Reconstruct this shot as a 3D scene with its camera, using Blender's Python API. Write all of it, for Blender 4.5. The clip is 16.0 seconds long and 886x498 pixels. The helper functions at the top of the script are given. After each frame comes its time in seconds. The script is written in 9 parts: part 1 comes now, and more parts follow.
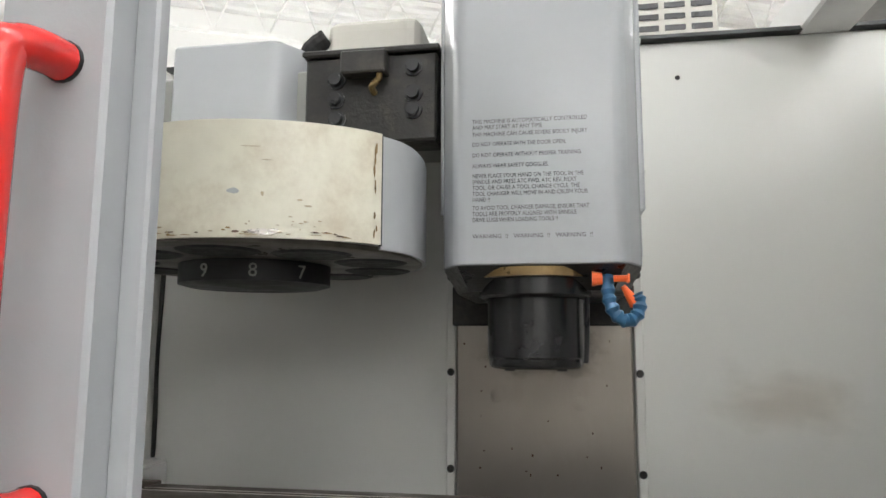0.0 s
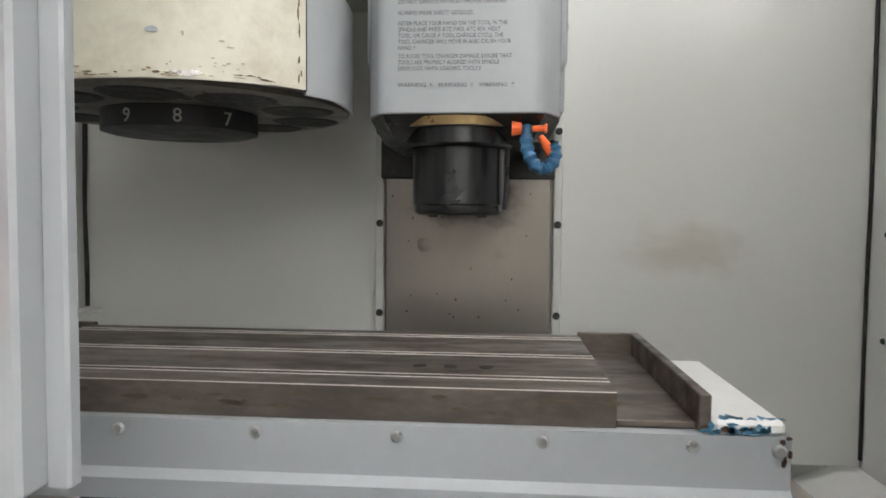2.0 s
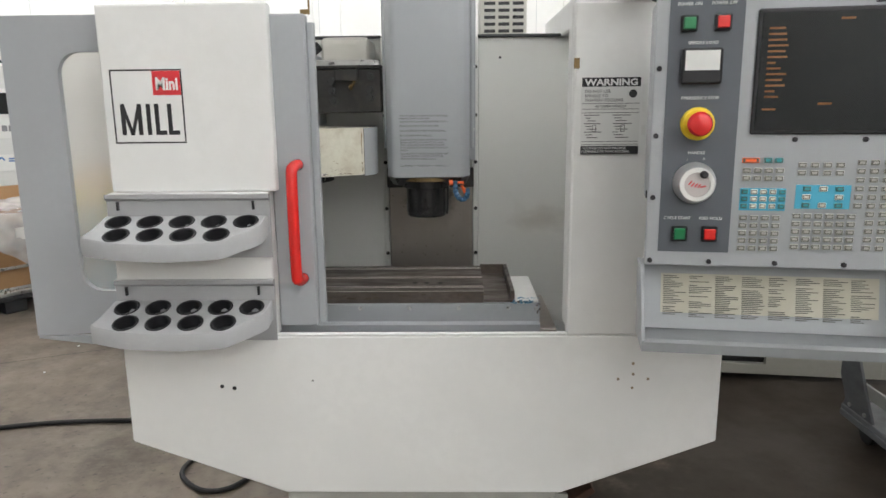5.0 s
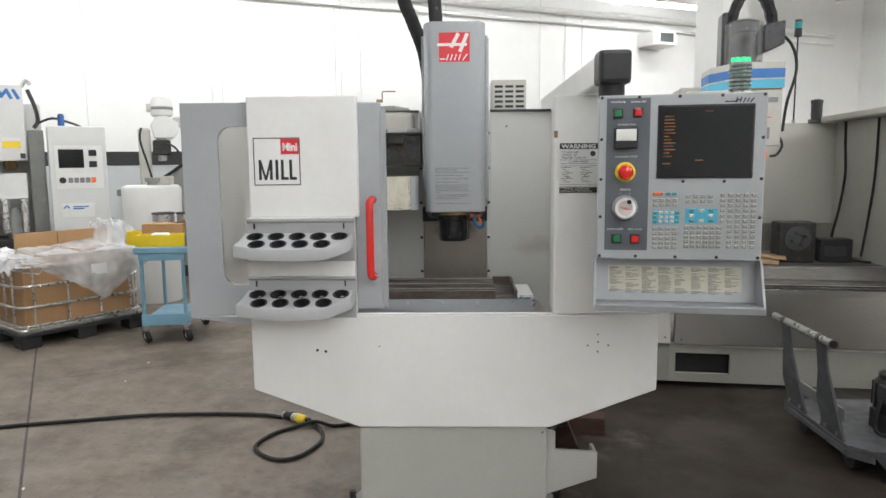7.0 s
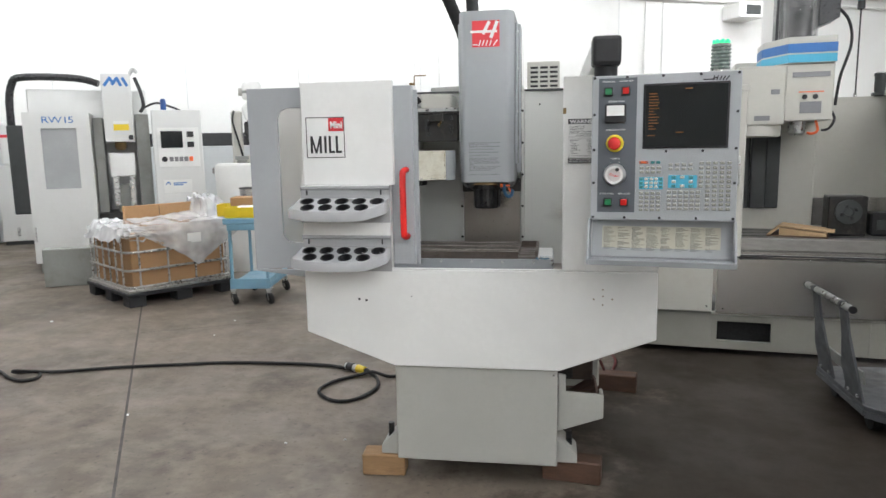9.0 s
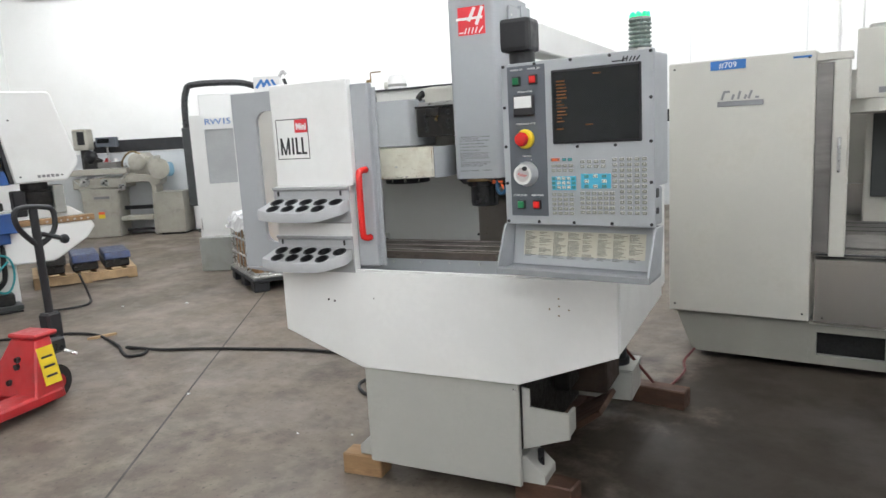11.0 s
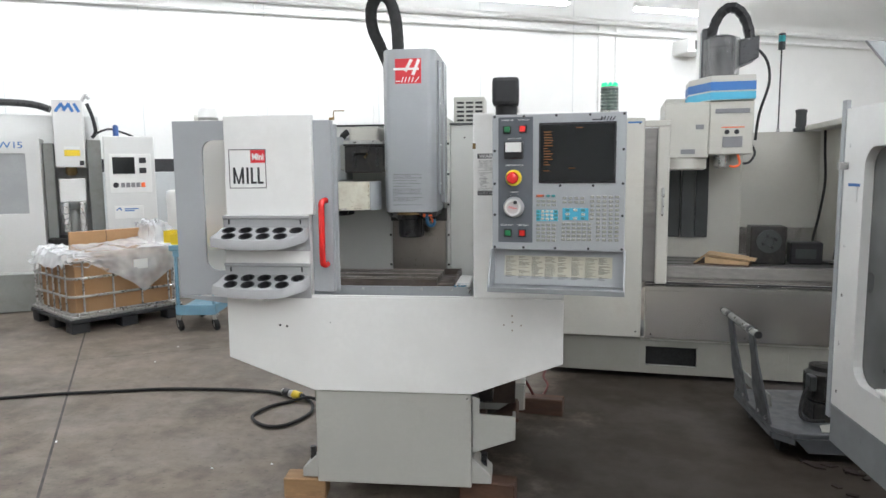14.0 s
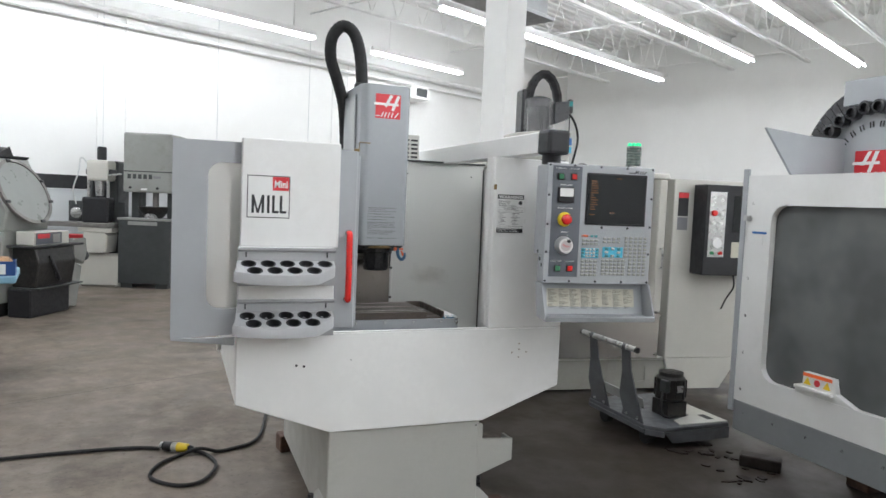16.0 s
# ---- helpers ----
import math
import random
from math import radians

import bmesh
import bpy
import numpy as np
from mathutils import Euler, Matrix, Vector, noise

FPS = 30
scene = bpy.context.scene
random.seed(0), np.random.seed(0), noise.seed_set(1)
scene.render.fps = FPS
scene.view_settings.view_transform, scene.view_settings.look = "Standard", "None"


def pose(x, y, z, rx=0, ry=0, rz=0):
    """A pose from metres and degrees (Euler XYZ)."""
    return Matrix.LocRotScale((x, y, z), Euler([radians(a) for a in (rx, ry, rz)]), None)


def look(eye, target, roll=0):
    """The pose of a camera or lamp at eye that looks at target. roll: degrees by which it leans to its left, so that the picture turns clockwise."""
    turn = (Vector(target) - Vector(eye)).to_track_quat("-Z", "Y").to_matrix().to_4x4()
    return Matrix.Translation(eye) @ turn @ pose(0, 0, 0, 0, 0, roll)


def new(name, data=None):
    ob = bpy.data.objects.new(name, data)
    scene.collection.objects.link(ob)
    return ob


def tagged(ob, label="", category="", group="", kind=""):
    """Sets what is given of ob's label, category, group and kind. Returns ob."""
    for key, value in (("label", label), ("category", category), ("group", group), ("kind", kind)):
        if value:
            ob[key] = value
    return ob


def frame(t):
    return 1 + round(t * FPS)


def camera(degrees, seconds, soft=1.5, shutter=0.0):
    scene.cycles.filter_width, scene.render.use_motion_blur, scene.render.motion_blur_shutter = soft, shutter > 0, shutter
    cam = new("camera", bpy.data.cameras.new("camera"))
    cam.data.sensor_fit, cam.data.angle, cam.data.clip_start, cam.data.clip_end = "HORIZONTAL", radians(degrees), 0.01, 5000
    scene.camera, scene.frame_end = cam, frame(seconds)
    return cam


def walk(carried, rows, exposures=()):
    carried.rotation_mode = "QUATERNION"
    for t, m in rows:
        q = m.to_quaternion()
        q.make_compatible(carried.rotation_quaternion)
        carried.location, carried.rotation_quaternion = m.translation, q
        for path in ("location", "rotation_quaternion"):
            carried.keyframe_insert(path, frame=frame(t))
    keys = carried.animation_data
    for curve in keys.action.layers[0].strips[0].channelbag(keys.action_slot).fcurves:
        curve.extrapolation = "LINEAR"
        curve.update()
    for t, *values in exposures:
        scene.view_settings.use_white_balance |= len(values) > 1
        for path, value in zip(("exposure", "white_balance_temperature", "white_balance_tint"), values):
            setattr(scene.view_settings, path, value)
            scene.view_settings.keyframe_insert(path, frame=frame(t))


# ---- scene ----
cam = camera(65.0, 16.0, soft=1.5, shutter=0.2)
PATH = [
    (0, (-0.102, -0.303, 1.042), (-0.428, 1.652, 1.31), 0.2),
    (0.5, (-0.098, -0.303, 1.035), (-0.414, 1.662, 1.234), 1.2),
    (1, (-0.105, -0.25, 0.955), (-0.374, 1.721, 1.165), -0.1),
    (1.5, (-0.096, -0.266, 0.964), (-0.326, 1.714, 1.135), -0.4),
    (2, (-0.083, -0.333, 1.015), (-0.233, 1.658, 0.912), 0.5),
    (2.5, (-0.084, -0.444, 1.109), (-0.127, 1.51, 0.686), 2.5),
    (3, (-0.056, -0.638, 1.188), (-0.022, 1.271, 0.592), 0.8),
    (3.5, (-0.058, -0.827, 1.257), (-0.008, 1.073, 0.637), 0.8),
    (4, (-0.082, -1.03, 1.291), (-0.082, 0.889, 0.727), -1.2),
    (4.5, (-0.079, -1.227, 1.306), (-0.099, 0.712, 0.814), -1.7),
    (5, (-0.044, -1.415, 1.316), (-0.086, 0.543, 0.913), -0.6),
    (7.5, (-0.102, -2.288, 1.317), (-0.179, -0.305, 1.069), -0.6),
    (8, (-0.109, -2.384, 1.306), (-0.254, -0.409, 1.025), 0.3),
    (8.5, (-0.021, -2.427, 1.304), (-0.221, -0.458, 1.018), -0.5),
    (9, (0.157, -2.463, 1.297), (-0.157, -0.511, 0.993), -1.0),
    (11.5, (1.103, -2.001, 1.313), (0.034, -0.339, 1.0), -3.4),
    (12, (1.167, -1.971, 1.311), (-0.046, -0.407, 1.022), -3.2),
    (12.5, (1.042, -2.105, 1.304), (0.052, -0.393, 1.009), -1.1),
    (13, (0.83, -2.29, 1.322), (0.096, -0.448, 1.061), 0.1),
    (13.5, (0.642, -2.449, 1.31), (0.201, -0.512, 1.081), 0.3),
    (14, (0.368, -2.538, 1.317), (0.14, -0.565, 1.086), -0.5),
    (14.5, (0.059, -2.556, 1.315), (-0.026, -0.569, 1.11), 0.1),
    (15, (-0.286, -2.546, 1.296), (-0.079, -0.563, 1.139), 2.4),
    (15.5, (-0.668, -2.552, 1.354), (-0.099, -0.642, 1.182), 1.5),
    (16, (-0.969, -2.471, 1.327), (-0.251, -0.61, 1.193), 2.4),
]
walk(cam, [(t, look(eye, target, roll)) for t, eye, target, roll in PATH], [(0.0, -0.58, 6480, 10), (1.0, -0.56, 6480, 10), (1.7, -0.48, 6480, 10), (2.5, -0.58, 6460, 10), (3.0, -0.80, 6430, 10), (5.0, -1.10, 6430, 10), (9.0, -0.99, 6230, 10), (12.0, -0.87, 6180, 10), (16.0, -1.08, 6080, 10)])

# ---- world and light ----
world = bpy.data.worlds.new("world")
scene.world = world
world.use_nodes = True
wn = world.node_tree.nodes
sky = wn.new("ShaderNodeTexSky")
sky.sky_type, sky.sun_disc = "NISHITA", False
sky.sun_elevation, sky.sun_rotation = radians(40), radians(200)
wn["Background"].inputs["Strength"].default_value = 0.05
world.node_tree.links.new(sky.outputs["Color"], wn["Background"].inputs["Color"])

# The hall is turned against the mill: its corner and its two directions.
HALL = pose(-10.0, 5.03, 0, 0, 0, 25)
# strip-light rows along the hall: place across, start, end, height; left ends run on unseen to brighten that wall
LAMP_ROWS = [(-1.12, 1.0, 11.7, 3.92), (-1.12, 12.9, 15.2, 3.92), (-3.45, 0.8, 8.0, 4.15), (-3.45, 12.2, 18.95, 4.15), (-5.66, 0.8, 9.0, 4.15), (-5.66, 12.2, 18.0, 4.15),
             # rows from -9.4 on are unseen, added to brighten fronts and the enclosure
             (-7.1, 12.6, 19.4, 4.15), (-9.4, 4.5, 11.0, 4.15), (-12.2, 3.5, 12.0, 4.15), (-15.0, 3.0, 15.0, 4.15), (-17.2, 2.5, 17.0, 4.15), (-18.9, 2.5, 17.0, 4.15)]
LAMP_POWER = 9.0
for k, (ly, x0, x1, lz) in enumerate(LAMP_ROWS):
    strip = bpy.data.lights.new("strip_glow", "AREA")
    strip.shape, strip.size, strip.size_y = "RECTANGLE", x1 - x0, 0.2
    strip.energy = LAMP_POWER * (x1 - x0)
    strip.color = (1.0, 1.0, 0.99)
    ob = new("strip_glow", strip)
    ob.matrix_world = HALL @ pose((x0 + x1) / 2, ly, lz - 0.10)

# ---- materials ----
def material(name, color, rough=0.5, metal=0.0, vary=0.06, scale=6.0, bump=0.0, bump_scale=120.0, dirt=None, dirt_amount=0.0, dirt_scale=3.0,
             stretch=(1, 1, 1), coat=0.0, spec=0.5, rough_vary=0.08, detail=5.0):
    """A painted or plain surface: colour that wanders at two scales, dirt in soft blotches, fine relief."""
    m = bpy.data.materials.new(name)
    m.use_nodes = True
    t, n = m.node_tree, m.node_tree.nodes
    bsdf = n["Principled BSDF"]
    co = n.new("ShaderNodeTexCoord")
    mp = n.new("ShaderNodeMapping")
    mp.inputs["Scale"].default_value = stretch
    t.links.new(co.outputs["Object"], mp.inputs["Vector"])

    def noise_tex(sc, detail=5.0, rough_=0.6):
        x = n.new("ShaderNodeTexNoise")
        x.inputs["Scale"].default_value, x.inputs["Detail"].default_value, x.inputs["Roughness"].default_value = sc, detail, rough_
        t.links.new(mp.outputs["Vector"], x.inputs["Vector"])
        return x.outputs["Fac"]

    def ramp(src, lo, hi, p0=0.35, p1=0.65):
        r = n.new("ShaderNodeMapRange")
        r.interpolation_type = "SMOOTHSTEP"
        r.inputs["From Min"].default_value, r.inputs["From Max"].default_value = p0, p1
        r.inputs["To Min"].default_value, r.inputs["To Max"].default_value = lo, hi
        t.links.new(src, r.inputs["Value"])
        return r.outputs["Result"]

    def mixed(fac, a, b):
        x = n.new("ShaderNodeMix")
        x.data_type = "RGBA"
        t.links.new(fac, x.inputs["Factor"])
        for sock, v in ((x.inputs["A"], a), (x.inputs["B"], b)):
            if isinstance(v, tuple):
                sock.default_value = (*v[:3], 1)
            else:
                t.links.new(v, sock)
        return x.outputs["Result"]

    dark = tuple(c * (1 - vary) for c in color)
    light = tuple(min(1.0, c * (1 + vary)) for c in color)
    big, fine = noise_tex(scale, detail), noise_tex(scale * 14, min(3.0, detail))
    base = mixed(ramp(big, 0, 1), dark, light)
    base = mixed(ramp(fine, 0, 0.5), base, tuple(c * (1 - vary * 0.8) for c in color))
    if dirt:
        base = mixed(ramp(noise_tex(dirt_scale, detail + 3.0 if detail > 2 else detail, 0.68), 0, dirt_amount, 0.48, 0.72), base, dirt)
    t.links.new(base, bsdf.inputs["Base Color"])
    t.links.new(ramp(noise_tex(scale * 2.3, detail), max(0.02, rough - rough_vary), min(1.0, rough + rough_vary)), bsdf.inputs["Roughness"])
    bsdf.inputs["Metallic"].default_value = metal
    bsdf.inputs["Specular IOR Level"].default_value = spec
    bsdf.inputs["Coat Weight"].default_value = coat
    bsdf.inputs["Coat Roughness"].default_value = 0.15
    if bump:
        b = n.new("ShaderNodeBump")
        b.inputs["Strength"].default_value, b.inputs["Distance"].default_value = bump, 0.002
        t.links.new(noise_tex(bump_scale, 3.0), b.inputs["Height"])
        t.links.new(b.outputs["Normal"], bsdf.inputs["Normal"])
    return m


def glowing(name, color, strength):
    m = bpy.data.materials.new(name)
    m.use_nodes = True
    b = m.node_tree.nodes["Principled BSDF"]
    b.inputs["Base Color"].default_value = (*color, 1)
    b.inputs["Emission Color"].default_value = (*color, 1)
    b.inputs["Emission Strength"].default_value = strength
    return m


def glassy(name, color, rough, alpha_mix):
    """Thin clear sheet: part see-through, part gloss."""
    m = bpy.data.materials.new(name)
    m.use_nodes = True
    t, n = m.node_tree, m.node_tree.nodes
    b = n["Principled BSDF"]
    b.inputs["Base Color"].default_value = (*color, 1)
    b.inputs["Roughness"].default_value = rough
    tr = n.new("ShaderNodeBsdfTransparent")
    tr.inputs["Color"].default_value = (*[0.5 + 0.5 * c for c in color], 1)
    mx = n.new("ShaderNodeMixShader")
    nz = n.new("ShaderNodeTexNoise")
    nz.inputs["Scale"].default_value = 5.0
    mr = n.new("ShaderNodeMapRange")
    mr.inputs["From Min"].default_value, mr.inputs["From Max"].default_value = 0.35, 0.65
    mr.inputs["To Min"].default_value, mr.inputs["To Max"].default_value = max(0, alpha_mix - 0.15), min(1, alpha_mix + 0.15)
    co = n.new("ShaderNodeTexCoord")
    t.links.new(co.outputs["Object"], nz.inputs["Vector"])
    t.links.new(nz.outputs["Fac"], mr.inputs["Value"])
    t.links.new(mr.outputs["Result"], mx.inputs["Fac"])
    t.links.new(tr.outputs["BSDF"], mx.inputs[1])
    t.links.new(b.outputs["BSDF"], mx.inputs[2])
    t.links.new(mx.outputs["Shader"], n["Material Output"].inputs["Surface"])
    return m


def hazy(name, color, rough, gloss):
    """Scuffed clear plastic: lets light through, blurred, under a thin gloss."""
    m = bpy.data.materials.new(name)
    m.use_nodes = True
    t, n = m.node_tree, m.node_tree.nodes
    b = n["Principled BSDF"]
    b.inputs["Base Color"].default_value = (*[0.9 * c for c in color], 1)
    b.inputs["Roughness"].default_value = 0.3
    rf = n.new("ShaderNodeBsdfRefraction")
    rf.inputs["Color"].default_value = (*color, 1)
    rf.inputs["Roughness"].default_value, rf.inputs["IOR"].default_value = rough, 1.15
    mx = n.new("ShaderNodeMixShader")
    mx.inputs["Fac"].default_value = gloss
    t.links.new(rf.outputs["BSDF"], mx.inputs[1])
    t.links.new(b.outputs["BSDF"], mx.inputs[2])
    t.links.new(mx.outputs["Shader"], n["Material Output"].inputs["Surface"])
    return m


M_WHITE = material("white_machine_paint", (0.76, 0.76, 0.745), 0.36, vary=0.03, scale=3, bump=0.08, bump_scale=420, dirt=(0.52, 0.49, 0.43), dirt_amount=0.16, dirt_scale=2.2)
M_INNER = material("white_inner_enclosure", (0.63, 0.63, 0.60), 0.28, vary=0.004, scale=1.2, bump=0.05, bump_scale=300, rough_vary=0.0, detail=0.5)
M_GREY = material("grey_machine_paint", (0.345, 0.36, 0.375), 0.42, vary=0.035, scale=4, bump=0.08, bump_scale=420, dirt=(0.26, 0.26, 0.25), dirt_amount=0.12)
M_GLOSSGREY = material("glossy_grey_head_paint", (0.345, 0.36, 0.375), 0.22, vary=0.03, scale=4, bump=0.03, bump_scale=220, dirt=(0.26, 0.26, 0.25), dirt_amount=0.10, rough_vary=0.04)
M_SKIRT_TROUGHSHADE = material("dusty_skirt_grey_and_trough_shade", (0.215, 0.225, 0.235), 0.45, vary=0.05, scale=4, bump=0.08, bump_scale=420, dirt=(0.14, 0.14, 0.135), dirt_amount=0.25, dirt_scale=3)
M_GREYBASE = material("grey_base_paint", (0.39, 0.39, 0.36), 0.45, vary=0.04, scale=4, bump=0.10, bump_scale=300, dirt=(0.24, 0.23, 0.2), dirt_amount=0.18, dirt_scale=4)
M_TRAY = material("grey_textured_plastic", (0.36, 0.365, 0.37), 0.55, vary=0.04, scale=9, bump=0.25, bump_scale=700)
M_LIGHTGREY = material("pendant_grey_plastic", (0.345, 0.36, 0.375), 0.5, vary=0.03, scale=6, bump=0.16, bump_scale=650)
M_CHARCOAL = material("charcoal_panel", (0.085, 0.095, 0.11), 0.5, vary=0.04, scale=8, bump=0.1, bump_scale=600)
M_RED = material("red_plastic", (0.62, 0.018, 0.015), 0.24, vary=0.02, scale=4, coat=0.3, rough_vary=0.015)
M_REDPAINT = material("red_scuffed_paint", (0.37, 0.013, 0.016), 0.5, vary=0.08, scale=7, dirt=(0.12, 0.05, 0.04), dirt_amount=0.35, dirt_scale=9)
M_FADEDRED = material("sun_faded_red_print", (0.52, 0.20, 0.19), 0.6, vary=0.12, scale=9)
M_REDINK = material("red_print", (0.60, 0.03, 0.04), 0.45, vary=0.03)
M_BLACKINK = material("black_print", (0.018, 0.018, 0.02), 0.5, vary=0.05)
M_GREYINK = material("grey_print", (0.20, 0.20, 0.21), 0.6, vary=0.05)
M_HEADINK = material("faded_black_print", (0.035, 0.035, 0.038), 0.5, vary=0.05)
M_WHITEINK = material("white_print", (0.75, 0.75, 0.74), 0.5, vary=0.03)
M_CREAM = material("cream_plastic_cover", (0.62, 0.60, 0.50), 0.42, vary=0.05, scale=4, bump=0.05, bump_scale=200, dirt=(0.30, 0.20, 0.11), dirt_amount=0.42, dirt_scale=7.0)
M_COVERSTEEL = material("stained_way_cover", (0.31, 0.28, 0.25), 0.33, metal=0.65, vary=0.14, scale=3.5, bump=0.07, bump_scale=160, dirt=(0.14, 0.10, 0.07), dirt_amount=0.12, dirt_scale=5, stretch=(1, 1, 0.45), detail=1.8, rough_vary=0.02)
M_TABLE = material("worn_cast_table", (0.105, 0.087, 0.075), 0.45, metal=0.35, rough_vary=0.16, vary=0.42, scale=11, bump=0.12, bump_scale=220, dirt=(0.045, 0.028, 0.018), dirt_amount=0.65, dirt_scale=5, stretch=(0.35, 1, 1))
M_BRIGHTEDGE = material("bright_worn_edge", (0.72, 0.68, 0.64), 0.3, metal=0.25, vary=0.06, scale=25, rough_vary=0.02)
M_STAINLESS = material("smeared_stainless_sheet", (0.66, 0.64, 0.61), 0.26, metal=1.0, vary=0.0, scale=1.6, rough_vary=0.0)
# dirty off-white, darkened further for the shade low between the machines
M_SHADEDWHITE = material("shaded_dirty_off_white_paint", (0.26, 0.253, 0.225), 0.5, vary=0.07, scale=3, bump=0.06, bump_scale=300, dirt=(0.20, 0.185, 0.155), dirt_amount=0.45, dirt_scale=3)
M_STEEL = material("plain_steel", (0.50, 0.50, 0.49), 0.32, metal=0.9, vary=0.1, scale=20)
M_BRUSHED = material("brushed_stainless", (0.21, 0.20, 0.19), 0.45, metal=0.6, vary=0.22, scale=3, dirt=(0.08, 0.07, 0.06), dirt_amount=0.55, dirt_scale=4, stretch=(0.25, 1, 1))
M_OXIDE = material("black_oxide_steel", (0.028, 0.028, 0.03), 0.34, metal=0.4, vary=0.2, scale=18)
M_GRIME = material("oily_black_casting", (0.020, 0.019, 0.018), 0.45, metal=0.2, spec=0.4, vary=0.3, scale=22, bump=0.5, bump_scale=140, dirt=(0.075, 0.062, 0.05), dirt_amount=0.4, dirt_scale=30)
M_BRONZE = material("oil_stained_ring", (0.22, 0.15, 0.065), 0.35, metal=0.6, vary=0.25, scale=15)
M_BLACK = material("black_plastic", (0.018, 0.018, 0.020), 0.48, spec=0.35, vary=0.1, scale=12)
M_RUBBER = material("black_rubber", (0.016, 0.016, 0.016), 0.7, spec=0.35, vary=0.15, scale=18, bump=0.2)
M_HOLE = material("dark_tool_cup", (0.012, 0.012, 0.013), 0.6, vary=0.2, scale=40)
M_BLUEHOSE = material("blue_hose_plastic", (0.025, 0.10, 0.20), 0.4, vary=0.08)
M_VIOLET = material("dark_violet_plastic", (0.06, 0.04, 0.12), 0.4, vary=0.15, scale=12)
M_ORANGE = material("orange_plastic", (0.85, 0.14, 0.03), 0.4, vary=0.05)
M_BLUEPAINT = material("blue_enamel", (0.013, 0.065, 0.235), 0.38, vary=0.08, scale=5, dirt=(0.06, 0.07, 0.10), dirt_amount=0.3, dirt_scale=6)
M_CARTBLUE = material("pale_blue_cart_paint", (0.17, 0.33, 0.44), 0.5, vary=0.07, scale=6, dirt=(0.25, 0.28, 0.28), dirt_amount=0.3, dirt_scale=9)
M_BLUEINK = material("blue_print", (0.03, 0.14, 0.40), 0.5, vary=0.03)
M_CYANINK = material("cyan_key_field", (0.07, 0.40, 0.58), 0.5, vary=0.03)
M_TEALKEY = material("teal_keycap", (0.03, 0.28, 0.30), 0.5, vary=0.04)
M_KEY = material("beige_keycap", (0.38, 0.38, 0.335), 0.5, vary=0.05, scale=60)
M_LEGEND = material("dark_key_legend", (0.10, 0.10, 0.09), 0.5, vary=0.05)
M_PALEKEY = material("pale_keycap", (0.72, 0.72, 0.62), 0.5, vary=0.04)
M_GREENBTN = material("green_button", (0.012, 0.17, 0.06), 0.35, vary=0.04)
M_YELLOW = material("yellow_plastic", (0.75, 0.55, 0.02), 0.4, vary=0.05)
M_SCREEN = material("dark_screen_glass", (0.006, 0.007, 0.008), 0.10, vary=0.1, spec=0.34, rough_vary=0.02)
M_AMBER = glowing("amber_screen_glow", (0.17, 0.062, 0.006), 0.07)
M_GREENLAMP = glowing("green_lamp_glow", (0.03, 0.75, 0.30), 0.9)
M_TUBE = glowing("strip_tube_glow", (1.0, 1.0, 0.99), 62.0)
M_PAPER = material("yellowed_paper_card", (0.50, 0.48, 0.39), 0.6, vary=0.05, scale=12)
M_WHEELFACE = material("pinkish_grey_plastic", (0.50, 0.47, 0.46), 0.4, vary=0.04, scale=40)
M_DYE = material("blue_coolant_dye", (0.06, 0.20, 0.32), 0.5, vary=0.3, scale=60)
M_TABLEBROWN = material("brown_dried_coolant", (0.075, 0.055, 0.035), 0.5, vary=0.3, scale=50)
M_LENSRIB = material("grey_green_ribbed_lens", (0.17, 0.21, 0.19), 0.25, vary=0.06, scale=30)
M_LABEL = material("white_label", (0.72, 0.72, 0.70), 0.5, vary=0.03)
M_CONCRETE = material("worn_concrete_floor", (0.145, 0.120, 0.096), 0.52, vary=0.26, scale=0.9, bump=0.12, bump_scale=55, dirt=(0.034, 0.027, 0.021), dirt_amount=0.60, dirt_scale=1.7, rough_vary=0.10, spec=0.18)


